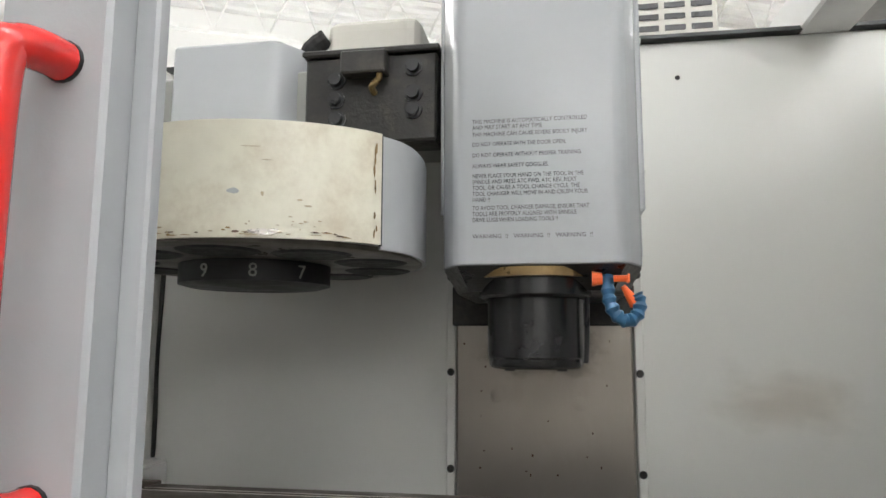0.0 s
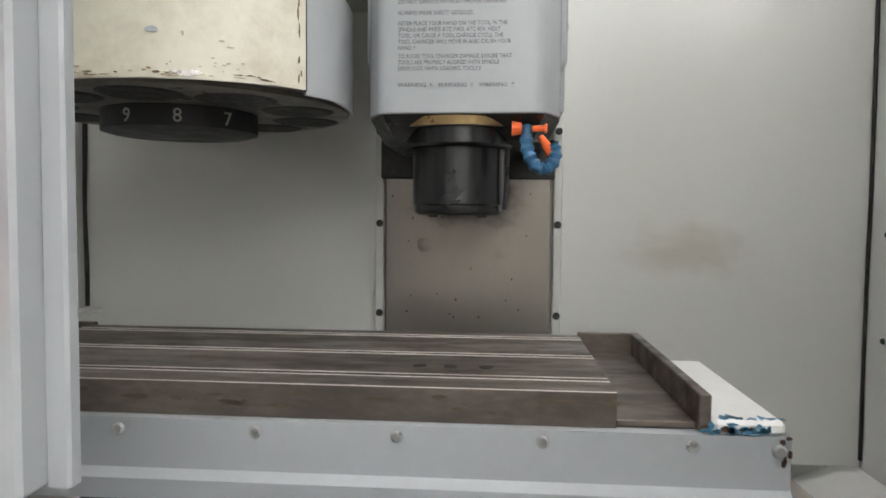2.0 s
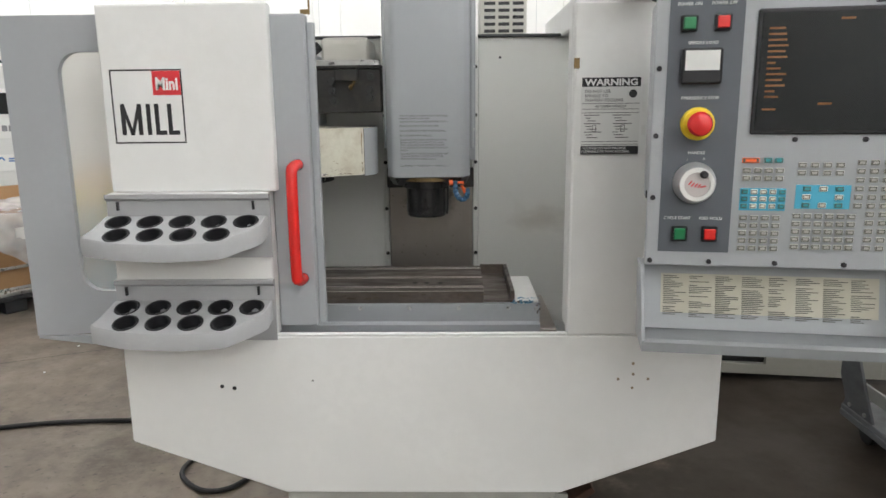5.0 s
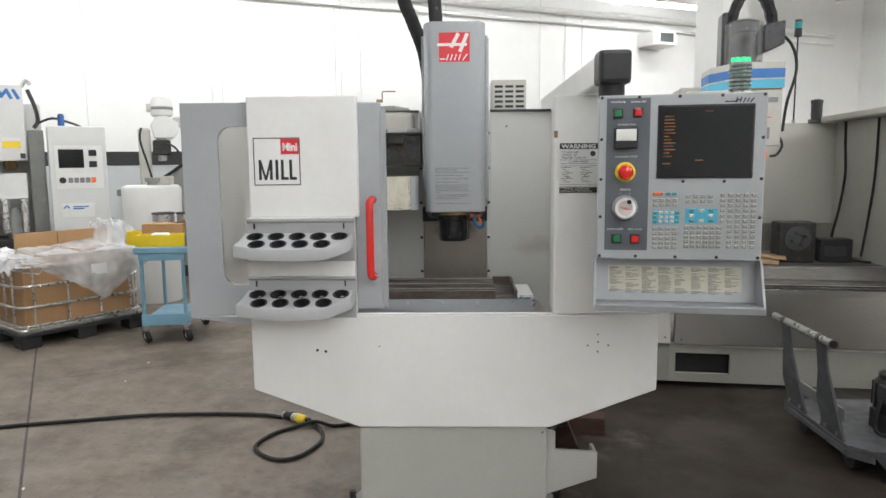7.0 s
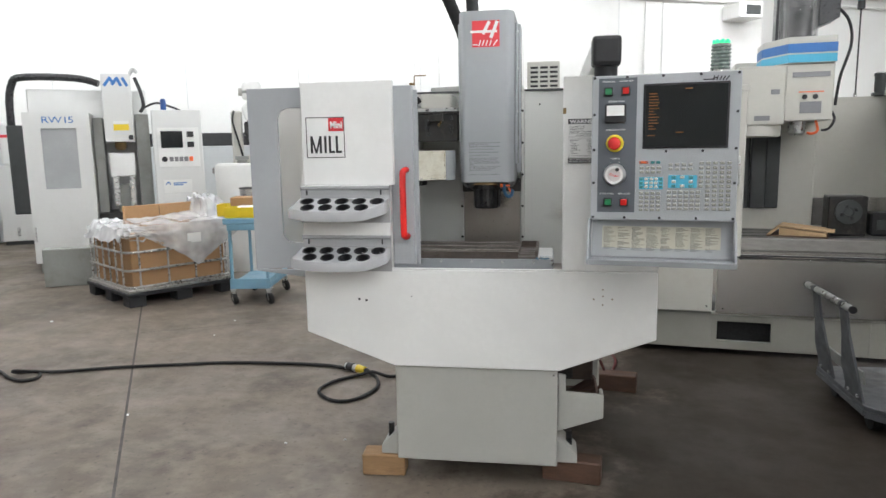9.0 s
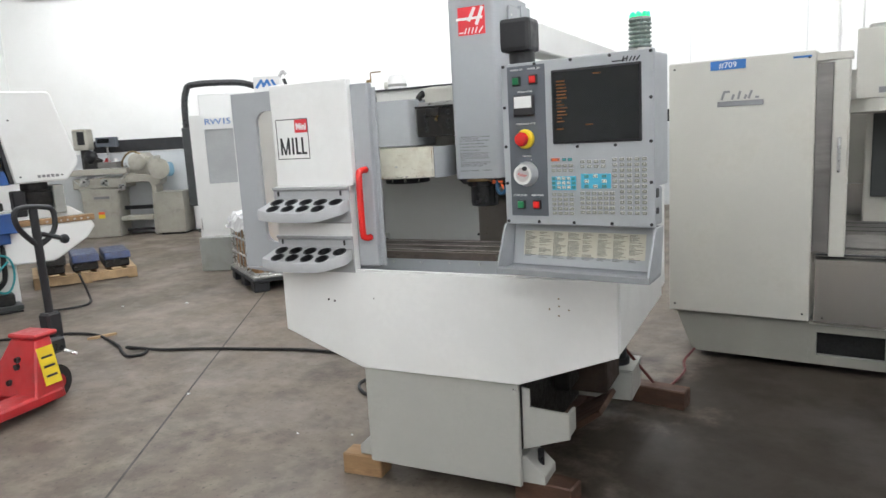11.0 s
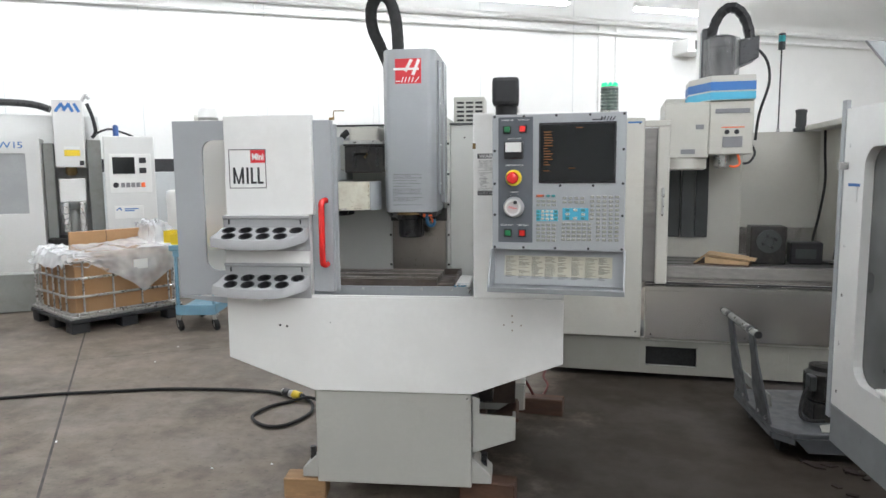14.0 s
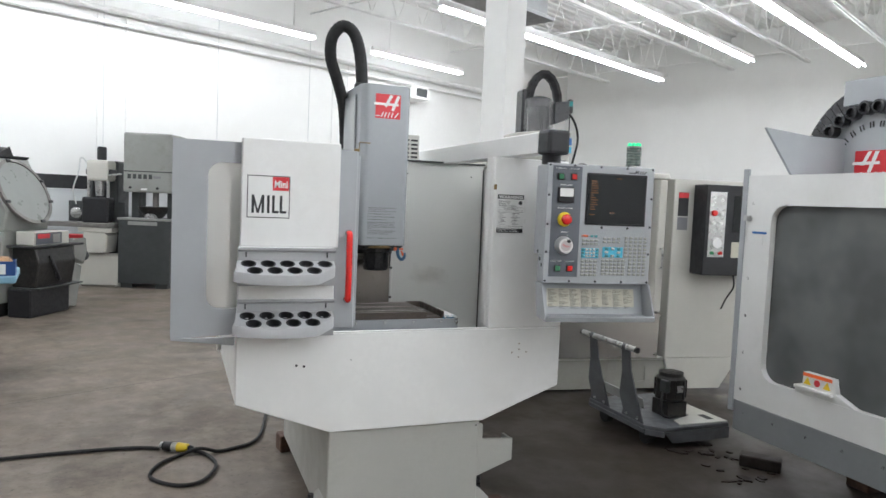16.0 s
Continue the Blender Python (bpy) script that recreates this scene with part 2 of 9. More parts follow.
def oil_and_shade(m):
    """Old oil and painted-in shade round the machines on one side of the hall: blotchy dark brown, a little glossier.
    """
    t, n = m.node_tree, m.node_tree.nodes
    bsdf = n["Principled BSDF"]
    base = bsdf.inputs["Base Color"].links[0].from_socket
    co = n.new("ShaderNodeNewGeometry")
    sep = n.new("ShaderNodeSeparateXYZ")
    t.links.new(co.outputs["Position"], sep.inputs["Vector"])
    noise = n.new("ShaderNodeTexNoise")
    noise.inputs["Scale"].default_value, noise.inputs["Detail"].default_value, noise.inputs["Roughness"].default_value = 1.6, 6.0, 0.65
    t.links.new(co.outputs["Position"], noise.inputs["Vector"])

    def calc(op, a, b):
        x = n.new("ShaderNodeMath")
        x.operation = op
        for sock, v in zip(x.inputs, (a, b)):
            if isinstance(v, (int, float)):
                sock.default_value = v
            else:
                t.links.new(v, sock)
        return x.outputs["Value"]

    # the patch of oil and painted shade lies round the trolley, between the three machines
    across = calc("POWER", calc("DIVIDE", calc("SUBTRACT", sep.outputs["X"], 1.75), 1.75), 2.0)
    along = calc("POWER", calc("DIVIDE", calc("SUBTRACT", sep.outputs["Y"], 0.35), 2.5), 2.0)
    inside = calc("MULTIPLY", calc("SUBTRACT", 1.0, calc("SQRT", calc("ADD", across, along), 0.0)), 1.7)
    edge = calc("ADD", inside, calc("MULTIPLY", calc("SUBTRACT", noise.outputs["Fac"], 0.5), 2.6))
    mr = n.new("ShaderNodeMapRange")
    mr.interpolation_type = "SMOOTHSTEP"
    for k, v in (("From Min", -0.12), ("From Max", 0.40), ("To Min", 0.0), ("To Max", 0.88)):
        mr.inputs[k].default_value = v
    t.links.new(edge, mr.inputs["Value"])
    # fine pale scuffs and dark specks all over
    speck = n.new("ShaderNodeTexNoise")
    speck.inputs["Scale"].default_value, speck.inputs["Detail"].default_value = 38.0, 4.0
    t.links.new(co.outputs["Position"], speck.inputs["Vector"])
    sr = n.new("ShaderNodeMapRange")
    for k, v in (("From Min", 0.60), ("From Max", 0.74), ("To Min", 0.0), ("To Max", 0.55)):
        sr.inputs[k].default_value = v
    t.links.new(speck.outputs["Fac"], sr.inputs["Value"])
    cloud = n.new("ShaderNodeTexNoise")
    cloud.inputs["Scale"].default_value, cloud.inputs["Detail"].default_value, cloud.inputs["Roughness"].default_value = 5.5, 7.0, 0.7
    t.links.new(co.outputs["Position"], cloud.inputs["Vector"])
    cr = n.new("ShaderNodeMapRange")
    for k, v in (("From Min", 0.47), ("From Max", 0.68), ("To Min", 0.0), ("To Max", 0.75)):
        cr.inputs[k].default_value = v
    t.links.new(cloud.outputs["Fac"], cr.inputs["Value"])
    # dry scuffed patches over the oil as well
    patch = n.new("ShaderNodeTexNoise")
    patch.inputs["Scale"].default_value, patch.inputs["Detail"].default_value, patch.inputs["Roughness"].default_value = 3.1, 9.0, 0.78
    t.links.new(co.outputs["Position"], patch.inputs["Vector"])
    pr = n.new("ShaderNodeMapRange")
    for k, v in (("From Min", 0.50), ("From Max", 0.70), ("To Min", 0.0), ("To Max", 0.42)):
        pr.inputs[k].default_value = v
    t.links.new(patch.outputs["Fac"], pr.inputs["Value"])
    scuff = pr.outputs["Result"]
    last = base
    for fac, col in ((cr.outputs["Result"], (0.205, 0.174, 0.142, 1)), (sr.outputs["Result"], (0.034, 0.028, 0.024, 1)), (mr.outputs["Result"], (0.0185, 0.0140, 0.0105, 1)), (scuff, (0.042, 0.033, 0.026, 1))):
        x = n.new("ShaderNodeMix")
        x.data_type = "RGBA"
        t.links.new(fac, x.inputs["Factor"])
        t.links.new(last, x.inputs["A"])
        x.inputs["B"].default_value = col
        last = x.outputs["Result"]
    t.links.new(last, bsdf.inputs["Base Color"])


oil_and_shade(M_CONCRETE)


def soft_stain_or_shade(name, color, strength, scale=7.0):
    """A stain, or a painted shade, that fades out from its middle in uneven blotches."""
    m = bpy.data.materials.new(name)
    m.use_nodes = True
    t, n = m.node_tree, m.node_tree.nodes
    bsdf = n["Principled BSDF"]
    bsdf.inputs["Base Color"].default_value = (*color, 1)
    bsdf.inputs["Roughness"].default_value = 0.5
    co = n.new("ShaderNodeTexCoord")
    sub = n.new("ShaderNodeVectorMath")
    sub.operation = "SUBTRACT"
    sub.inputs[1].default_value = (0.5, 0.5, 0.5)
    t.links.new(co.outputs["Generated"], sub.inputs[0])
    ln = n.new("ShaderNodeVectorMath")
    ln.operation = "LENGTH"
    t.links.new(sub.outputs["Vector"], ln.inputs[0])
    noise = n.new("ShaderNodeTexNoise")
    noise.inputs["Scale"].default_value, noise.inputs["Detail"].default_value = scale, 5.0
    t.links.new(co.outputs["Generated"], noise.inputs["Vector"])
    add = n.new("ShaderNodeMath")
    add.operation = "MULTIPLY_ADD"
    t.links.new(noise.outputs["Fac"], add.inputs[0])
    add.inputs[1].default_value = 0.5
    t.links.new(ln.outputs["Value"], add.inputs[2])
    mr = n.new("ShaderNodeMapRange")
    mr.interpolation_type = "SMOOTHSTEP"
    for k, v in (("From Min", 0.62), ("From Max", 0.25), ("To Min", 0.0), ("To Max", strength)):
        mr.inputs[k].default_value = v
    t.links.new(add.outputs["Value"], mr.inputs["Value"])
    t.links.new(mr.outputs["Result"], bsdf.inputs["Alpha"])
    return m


M_SMEAR = soft_stain_or_shade("brown_soft_smear", (0.45, 0.31, 0.16), 0.20)
# painted shade and dark reflection of the spindle head, as a soft patch
M_HEADSHADE = soft_stain_or_shade("painted_head_shade", (0.045, 0.036, 0.03), 0.85)
M_DEEPBLUE = material("grimy_deep_blue_paint", (0.014, 0.030, 0.10), 0.5, vary=0.2, scale=9, dirt=(0.012, 0.012, 0.014), dirt_amount=0.9, dirt_scale=7)
M_SOAKED = material("oil_soaked_timber", (0.020, 0.012, 0.009), 0.75, vary=0.3, scale=9, bump=0.4, bump_scale=90, stretch=(0.25, 1, 1))
M_TIMBER = material("dark_oiled_timber", (0.082, 0.040, 0.024), 0.7, vary=0.3, scale=9, bump=0.4, bump_scale=90, dirt=(0.03, 0.018, 0.012), dirt_amount=0.7, dirt_scale=5, stretch=(0.25, 1, 1))
M_RUSTY = material("rusty_brown_steel", (0.04, 0.024, 0.016), 0.7, vary=0.3, scale=9, bump=0.3, dirt=(0.03, 0.02, 0.015), dirt_amount=0.6)
M_TROLLEY = material("scuffed_grey_steel", (0.088, 0.092, 0.099), 0.5, vary=0.12, scale=7, bump=0.15, dirt=(0.05, 0.045, 0.04), dirt_amount=0.7, dirt_scale=5)
M_DISC = material("oily_grey_disc", (0.17, 0.155, 0.135), 0.35, metal=0.3, vary=0.2, scale=9, dirt=(0.04, 0.035, 0.03), dirt_amount=0.6, dirt_scale=10)
M_SCUFF = material("tan_scuff", (0.36, 0.30, 0.20), 0.6, vary=0.2, scale=40)
M_GROUNDGLASS = material("ground_glass", (0.22, 0.23, 0.22), 0.35, vary=0.04, scale=3)
M_SPINDLE = material("ground_black_spindle", (0.010, 0.010, 0.011), 0.26, metal=0.0, spec=0.45, vary=0.05, scale=6, rough_vary=0.02)
M_CASTBLACK = material("black_oily_nose", (0.016, 0.015, 0.014), 0.35, metal=0.2, vary=0.3, scale=22, bump=0.3, bump_scale=140)
M_RUST = material("rust_speck", (0.07, 0.035, 0.018), 0.8, vary=0.3, scale=60)
M_BARE = material("bare_scraped_metal", (0.70, 0.66, 0.62), 0.3, metal=0.6, vary=0.2, scale=60)
M_JOINT = material("dark_floor_joint", (0.05, 0.045, 0.04), 0.8, vary=0.2)
M_WALL = material("white_wall_paint", (0.84, 0.84, 0.82), 0.6, vary=0.02, scale=1.2, bump=0.06, bump_scale=40, dirt=(0.70, 0.69, 0.66), dirt_amount=0.2, dirt_scale=0.8)
M_DADO = material("pale_grey_wall_paint", (0.55, 0.57, 0.58), 0.6, vary=0.04, scale=2, bump=0.06, bump_scale=40)
M_BAND = material("black_wall_band", (0.02, 0.02, 0.022), 0.55, vary=0.1)
M_DECK = material("white_roof_deck", (0.84, 0.84, 0.82), 0.6, vary=0.05, scale=2)
M_TRUSS = material("white_painted_truss", (0.85, 0.85, 0.83), 0.5, vary=0.05, scale=6)
M_WOOD = material("rough_lumber", (0.30, 0.18, 0.085), 0.75, vary=0.25, scale=9, bump=0.4, bump_scale=90, dirt=(0.10, 0.055, 0.03), dirt_amount=0.5, dirt_scale=8, stretch=(0.25, 1, 1))
M_PINE = material("pale_pallet_wood", (0.42, 0.29, 0.16), 0.75, vary=0.2, scale=9, bump=0.3, bump_scale=90, stretch=(0.25, 1, 1))
M_CARD = material("brown_cardboard", (0.36, 0.21, 0.10), 0.75, vary=0.07, scale=5, bump=0.1, bump_scale=80)
M_BLACKPALLET = material("black_pallet_plastic", (0.016, 0.017, 0.019), 0.55, vary=0.15)
M_FILM = glassy("clear_plastic_film", (0.88, 0.89, 0.90), 0.16, 0.40)
M_MILKFILM = glassy("milky_plastic_film", (0.84, 0.85, 0.86), 0.2, 0.62)
M_WINDOW = hazy("hazy_door_window", (0.93, 0.92, 0.90), 0.42, 0.16)
M_SMOKE = glassy("smoked_window", (0.13, 0.135, 0.135), 0.14, 0.84)
M_CLEAR = glassy("clear_guard", (0.7, 0.7, 0.7), 0.08, 0.18)
M_OFFWHITE = material("off_white_machine_paint", (0.49, 0.48, 0.435), 0.42, vary=0.04, scale=3, bump=0.06, bump_scale=300, dirt=(0.40, 0.37, 0.30), dirt_amount=0.25, dirt_scale=3)
M_COOLWHITE = material("cool_white_machine_paint", (0.63, 0.63, 0.615), 0.42, vary=0.03, scale=3, bump=0.06, bump_scale=300, dirt=(0.44, 0.43, 0.40), dirt_amount=0.2, dirt_scale=3)
M_OLDGREY = material("old_grey_machine_paint", (0.25, 0.255, 0.24), 0.5, vary=0.06, scale=4, bump=0.1, bump_scale=200, dirt=(0.14, 0.13, 0.11), dirt_amount=0.35, dirt_scale=6)
M_BEIGE = material("worn_beige_grey_paint", (0.36, 0.345, 0.295), 0.5, vary=0.07, scale=5, bump=0.1, bump_scale=200, dirt=(0.16, 0.145, 0.115), dirt_amount=0.4, dirt_scale=7)
M_DARKGREY = material("dark_grey_machine_paint", (0.038, 0.042, 0.042), 0.5, vary=0.1, scale=6, dirt=(0.03, 0.03, 0.03), dirt_amount=0.4, dirt_scale=8)
M_BROWNSTAIN = material("brown_smear", (0.30, 0.24, 0.16), 0.6, vary=0.2, scale=12)
M_BOOK = material("brown_leather_cover", (0.10, 0.055, 0.03), 0.6, vary=0.2)
M_BINFILL = material("white_bag_plastic", (0.62, 0.63, 0.62), 0.4, vary=0.08, scale=8, bump=0.4, bump_scale=30)
M_SHUTTER = material("grey_roller_shutter", (0.33, 0.34, 0.345), 0.45, vary=0.06, scale=4)
M_KNOB = material("brushed_aluminium_knob", (0.66, 0.66, 0.66), 0.32, metal=0.7, vary=0.04, scale=40, rough_vary=0.02)

# ---- building helpers ----
WHERE = {}


def thing(name, place, label, category, group="", kind="", turn=0.0):
    ob = new(name)
    m = pose(*place, 0, 0, turn)
    ob.matrix_world = m
    ob.empty_display_size = 0.05
    WHERE[ob] = m
    return tagged(ob, label, category, group, kind)


def part(name, bm, mat, parent=None, label="", at=None, smooth=False):
    """Links a bmesh, drawn in world metres or in the frame at, as one mesh object under a thing or a part."""
    if at is not None:
        bm.transform(at)
    if parent is not None:
        bm.transform(WHERE[parent].inverted())
    me = bpy.data.meshes.new(name)
    bmesh.ops.recalc_face_normals(bm, faces=bm.faces)
    bm.to_mesh(me)
    bm.free()
    me.materials.append(mat)
    if smooth:
        me.polygons.foreach_set("use_smooth", [True] * len(me.polygons))
        try:
            me.set_sharp_from_angle(angle=radians(35))
        except AttributeError:
            pass
    ob = new(name, me)
    if parent is not None:
        ob.parent = parent
        WHERE[ob] = WHERE[parent]
    else:
        WHERE[ob] = Matrix.Identity(4)
    if label:
        ob["label"] = label
    return ob


def merge(bm, other, m=None):
    if m is not None:
        other.transform(m)
    me = bpy.data.meshes.new("scratch")
    other.to_mesh(me)
    other.free()
    bm.from_mesh(me)
    bpy.data.meshes.remove(me)
    return bm


def box(x0, x1, y0, y1, z0, z1, bevel=0.003, seg=1, bm=None):
    b = bmesh.new()
    m = Matrix.LocRotScale(((x0 + x1) / 2, (y0 + y1) / 2, (z0 + z1) / 2), None, (abs(x1 - x0), abs(y1 - y0), abs(z1 - z0)))
    bmesh.ops.create_cube(b, size=1.0, matrix=m)
    if bevel:
        bevel = min(bevel, 0.45 * min(abs(x1 - x0), abs(y1 - y0), abs(z1 - z0)))
        bmesh.ops.bevel(b, geom=b.edges[:], offset=bevel, segments=seg, affect="EDGES", profile=0.6)
    return merge(bm, b) if bm else b


def prism(points, axis, d0, d1, bevel=0.0, bm=None):
    """A flat outline (two coordinates a point) drawn out along an axis: x takes (y, z), y takes (x, z), z takes (x, y)."""
    b = bmesh.new()

    def p3(p, d):
        return {"x": (d, p[0], p[1]), "y": (p[0], d, p[1]), "z": (p[0], p[1], d)}[axis]

    lo, hi = [b.verts.new(p3(p, d0)) for p in points], [b.verts.new(p3(p, d1)) for p in points]
    b.faces.new(lo)
    b.faces.new(hi[::-1])
    for k in range(len(points)):
        b.faces.new((lo[k], hi[k], hi[k - 1], lo[k - 1]))
    bmesh.ops.recalc_face_normals(b, faces=b.faces)
    if bevel:
        bmesh.ops.bevel(b, geom=b.edges[:], offset=bevel, segments=1, affect="EDGES", profile=0.6)
    return merge(bm, b) if bm else b


def rod(p0, p1, r0, r1=None, seg=16, bm=None, bevel=0.0, caps=True):
    p0, p1 = Vector(p0), Vector(p1)
    b = bmesh.new()
    bmesh.ops.create_cone(b, cap_ends=caps, segments=seg, radius1=r0, radius2=r0 if r1 is None else r1, depth=(p1 - p0).length)
    if bevel:
        bmesh.ops.bevel(b, geom=[e for e in b.edges if len(e.link_faces) == 2 and any(len(f.verts) > 4 for f in e.link_faces)], offset=bevel, segments=2, affect="EDGES")
    m = Matrix.Translation((p0 + p1) / 2) @ (p1 - p0).to_track_quat("Z", "Y").to_matrix().to_4x4()
    b.transform(m)
    return merge(bm, b) if bm else b


def lathe(profile, centre, seg=32, bm=None, axis="z"):
    """A turned form: (radius, height) pairs round an upright line through centre."""
    b = bmesh.new()
    rings = []
    for r, h in profile:
        ring = [b.verts.new((max(r, 1e-4) * math.cos(2 * math.pi * k / seg), max(r, 1e-4) * math.sin(2 * math.pi * k / seg), h)) for k in range(seg)]
        rings.append(ring)
    for a, c in zip(rings, rings[1:]):
        for k in range(seg):
            b.faces.new((a[k - 1], a[k], c[k], c[k - 1]))
    b.faces.new(rings[0][::-1])
    b.faces.new(rings[-1])
    turn = {"z": Matrix.Identity(4), "y": pose(0, 0, 0, 90), "x": pose(0, 0, 0, 0, 90)}[axis]
    b.transform(Matrix.Translation(centre) @ turn)
    return merge(bm, b) if bm else b


def smooth_path(points, steps=6):
    pts = [Vector(p) for p in points]
    out = []
    for k in range(len(pts) - 1):
        a, b, c, d = pts[max(k - 1, 0)], pts[k], pts[k + 1], pts[min(k + 2, len(pts) - 1)]
        for s in range(steps):
            t = s / steps
            out.append(0.5 * ((2 * b) + (c - a) * t + (2 * a - 5 * b + 4 * c - d) * t * t + (3 * b - a - 3 * c + d) * t * t * t))
    return out + [pts[-1]]


def tube(points, r, seg=10, steps=6, bm=None, ribs=0.0):
    """A round bar, hose or cable along a smooth line; ribs: how far every other ring swells."""
    path = smooth_path(points, steps) if steps > 1 else [Vector(p) for p in points]
    b = bmesh.new()
    rings, up = [], Vector((0, 0, 1))
    for k, p in enumerate(path):
        way = (path[min(k + 1, len(path) - 1)] - path[max(k - 1, 0)]).normalized()
        side = way.cross(up)
        side = side.normalized() if side.length > 0.05 else way.cross(Vector((1, 0, 0))).normalized()
        upn = side.cross(way)
        up = upn
        rr = r * (1 + (ribs if k % 2 else 0))
        rings.append([b.verts.new(p + side * rr * math.cos(2 * math.pi * j / seg) + upn * rr * math.sin(2 * math.pi * j / seg)) for j in range(seg)])
    for a, c in zip(rings, rings[1:]):
        for j in range(seg):
            b.faces.new((a[j - 1], a[j], c[j], c[j - 1]))
    b.faces.new(rings[0][::-1])
    b.faces.new(rings[-1])
    return merge(bm, b) if bm else b


def ball(c, r, bm=None, squash=1.0):
    b = bmesh.new()
    bmesh.ops.create_uvsphere(b, u_segments=14, v_segments=8, radius=r)
    b.transform(Matrix.Translation(c) @ Matrix.Diagonal((1, 1, squash, 1)))
    return merge(bm, b) if bm else b


def lettering(name, body, size, at, mat, parent, align="LEFT", thick=0.0006, squeeze=1.0, label="", wide=0.0, bold=0.0):
    """Raised print in the built-in font; at: a pose whose x runs along the line and whose z points out of the surface."""
    cu = bpy.data.curves.new("scratch_text", "FONT")
    cu.body, cu.size, cu.extrude, cu.resolution_u, cu.align_x = body, size, thick, 2, align
    cu.offset = bold
    tmp = new("scratch_text", cu)
    me = bpy.data.meshes.new_from_object(tmp.evaluated_get(bpy.context.evaluated_depsgraph_get()))
    bpy.data.objects.remove(tmp)
    bpy.data.curves.remove(cu)
    b = bmesh.new()
    b.from_mesh(me)
    bpy.data.meshes.remove(me)
    if wide:
        squeeze = wide / (max(v.co.x for v in b.verts) - min(v.co.x for v in b.verts))
    b.transform(Matrix.Diagonal((squeeze, 1, 1, 1)))
    return part(name, b, mat, parent, label, at=at)


FRONT = pose(0, 0, 0, 90)  # x along, y up, out towards -y


def on_front(x, y, z):
    return Matrix.Translation((x, y, z)) @ FRONT


def plate_with_hole(x0, x1, z0, z1, hx0, hx1, hz0, hz1, y0, y1, r=0.0, seg=5):
    """A sheet in the x-z plane from y0 to y1 with a rounded opening through it."""
    b = bmesh.new()

    def corner(cx, cz, a0):
        return [(cx + r * math.cos(a0 + k * math.pi / 2 / seg), cz + r * math.sin(a0 + k * math.pi / 2 / seg)) for k in range(seg + 1)]

    inner = corner(hx1 - r, hz1 - r, 0) + corner(hx0 + r, hz1 - r, math.pi / 2) + corner(hx0 + r, hz0 + r, math.pi) + corner(hx1 - r, hz0 + r, 1.5 * math.pi)
    outer = []
    for k in range(len(inner)):
        outer.append(((x1, z1), (x0, z1), (x0, z0), (x1, z0))[k // (seg + 1)])
    n = len(inner)
    rows = []
    for y in (y0, y1):
        vi = [b.verts.new((p[0], y, p[1])) for p in inner]
        oc = [b.verts.new((x, y, z)) for x, z in ((x1, z1), (x0, z1), (x0, z0), (x1, z0))]
        rows.append((vi, oc))
        for k in range(n):
            k2 = (k + 1) % n
            a, c = oc[k // (seg + 1)], oc[k2 // (seg + 1)]
            if a == c:
                b.faces.new((vi[k], vi[k2], a))
            else:
                b.faces.new((vi[k], vi[k2], c, a))
    for k in range(n):
        k2 = (k + 1) % n
        b.faces.new((rows[0][0][k], rows[0][0][k2], rows[1][0][k2], rows[1][0][k]))
    for k in range(4):
        k2 = (k + 1) % 4
        b.faces.new((rows[0][1][k], rows[0][1][k2], rows[1][1][k2], rows[1][1][k]))
    bmesh.ops.recalc_face_normals(b, faces=b.faces)
    return b


def screw(parent, p, r=0.006, mat=None, way=(0, -1, 0), name="screw"):
    p, way = Vector(p), Vector(way)
    b = rod(p, p + way * r * 0.55, r, r * 0.72, 10)
    return part(name, b, mat or M_STEEL, parent, smooth=False)

# ---- the hall ----
def structure(name, bm, mat, label, at=HALL):
    ob = part(name, bm, mat, None, "", at=at)
    return tagged(ob, label, "structure", kind="structure")


HX, HY, HZ = 20.5, -20.0, 5.3
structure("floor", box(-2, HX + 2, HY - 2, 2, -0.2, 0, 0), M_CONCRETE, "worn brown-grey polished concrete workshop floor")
structure("wall_back", box(-0.2, HX + 0.2, 0, 0.2, 0, HZ, 0), M_WALL, "bright white painted masonry wall of the workshop")
structure("wall_left", merge(box(-0.2, 0, HY, -5.6, 0, HZ, 0), merge(box(-0.2, 0, -2.32, 0, 0, HZ, 0), box(-0.2, 0, -5.6, -2.32, 2.72, HZ, 0))), M_WALL, "bright white painted wall round a roller door")
structure("wall_right", box(HX, HX + 0.2, HY, 0, 0, HZ, 0), M_WALL, "white painted end wall of the workshop")
structure("wall_front", box(-0.2, HX + 0.2, HY - 0.2, HY, 0, HZ, 0), M_WALL, "plain white wall that closes the workshop")
structure("ceiling", box(-0.2, HX + 0.2, HY - 0.2, 0.2, HZ, HZ + 0.1, 0), M_DECK, "white corrugated steel roof deck")
bm = bmesh.new()
for k in range(90):
    y = -0.1 - k * 0.22
    merge(bm, prism([(y, HZ), (y - 0.11, HZ), (y - 0.09, HZ - 0.035), (y - 0.02, HZ - 0.035)], "x", 0.0, HX))
structure("roof_deck_rib", bm, M_DECK, "white ribs of the corrugated roof deck")
structure("trim_band", box(1.2, HX - 0.2, -0.012, -0.004, 1.30, 1.49, 0), M_BAND, "black painted band along the white wall")
structure("trim_dado", box(0.1, HX - 0.2, -0.010, -0.002, 0.0, 1.29, 0), M_DADO, "pale grey painted lower part of the wall")

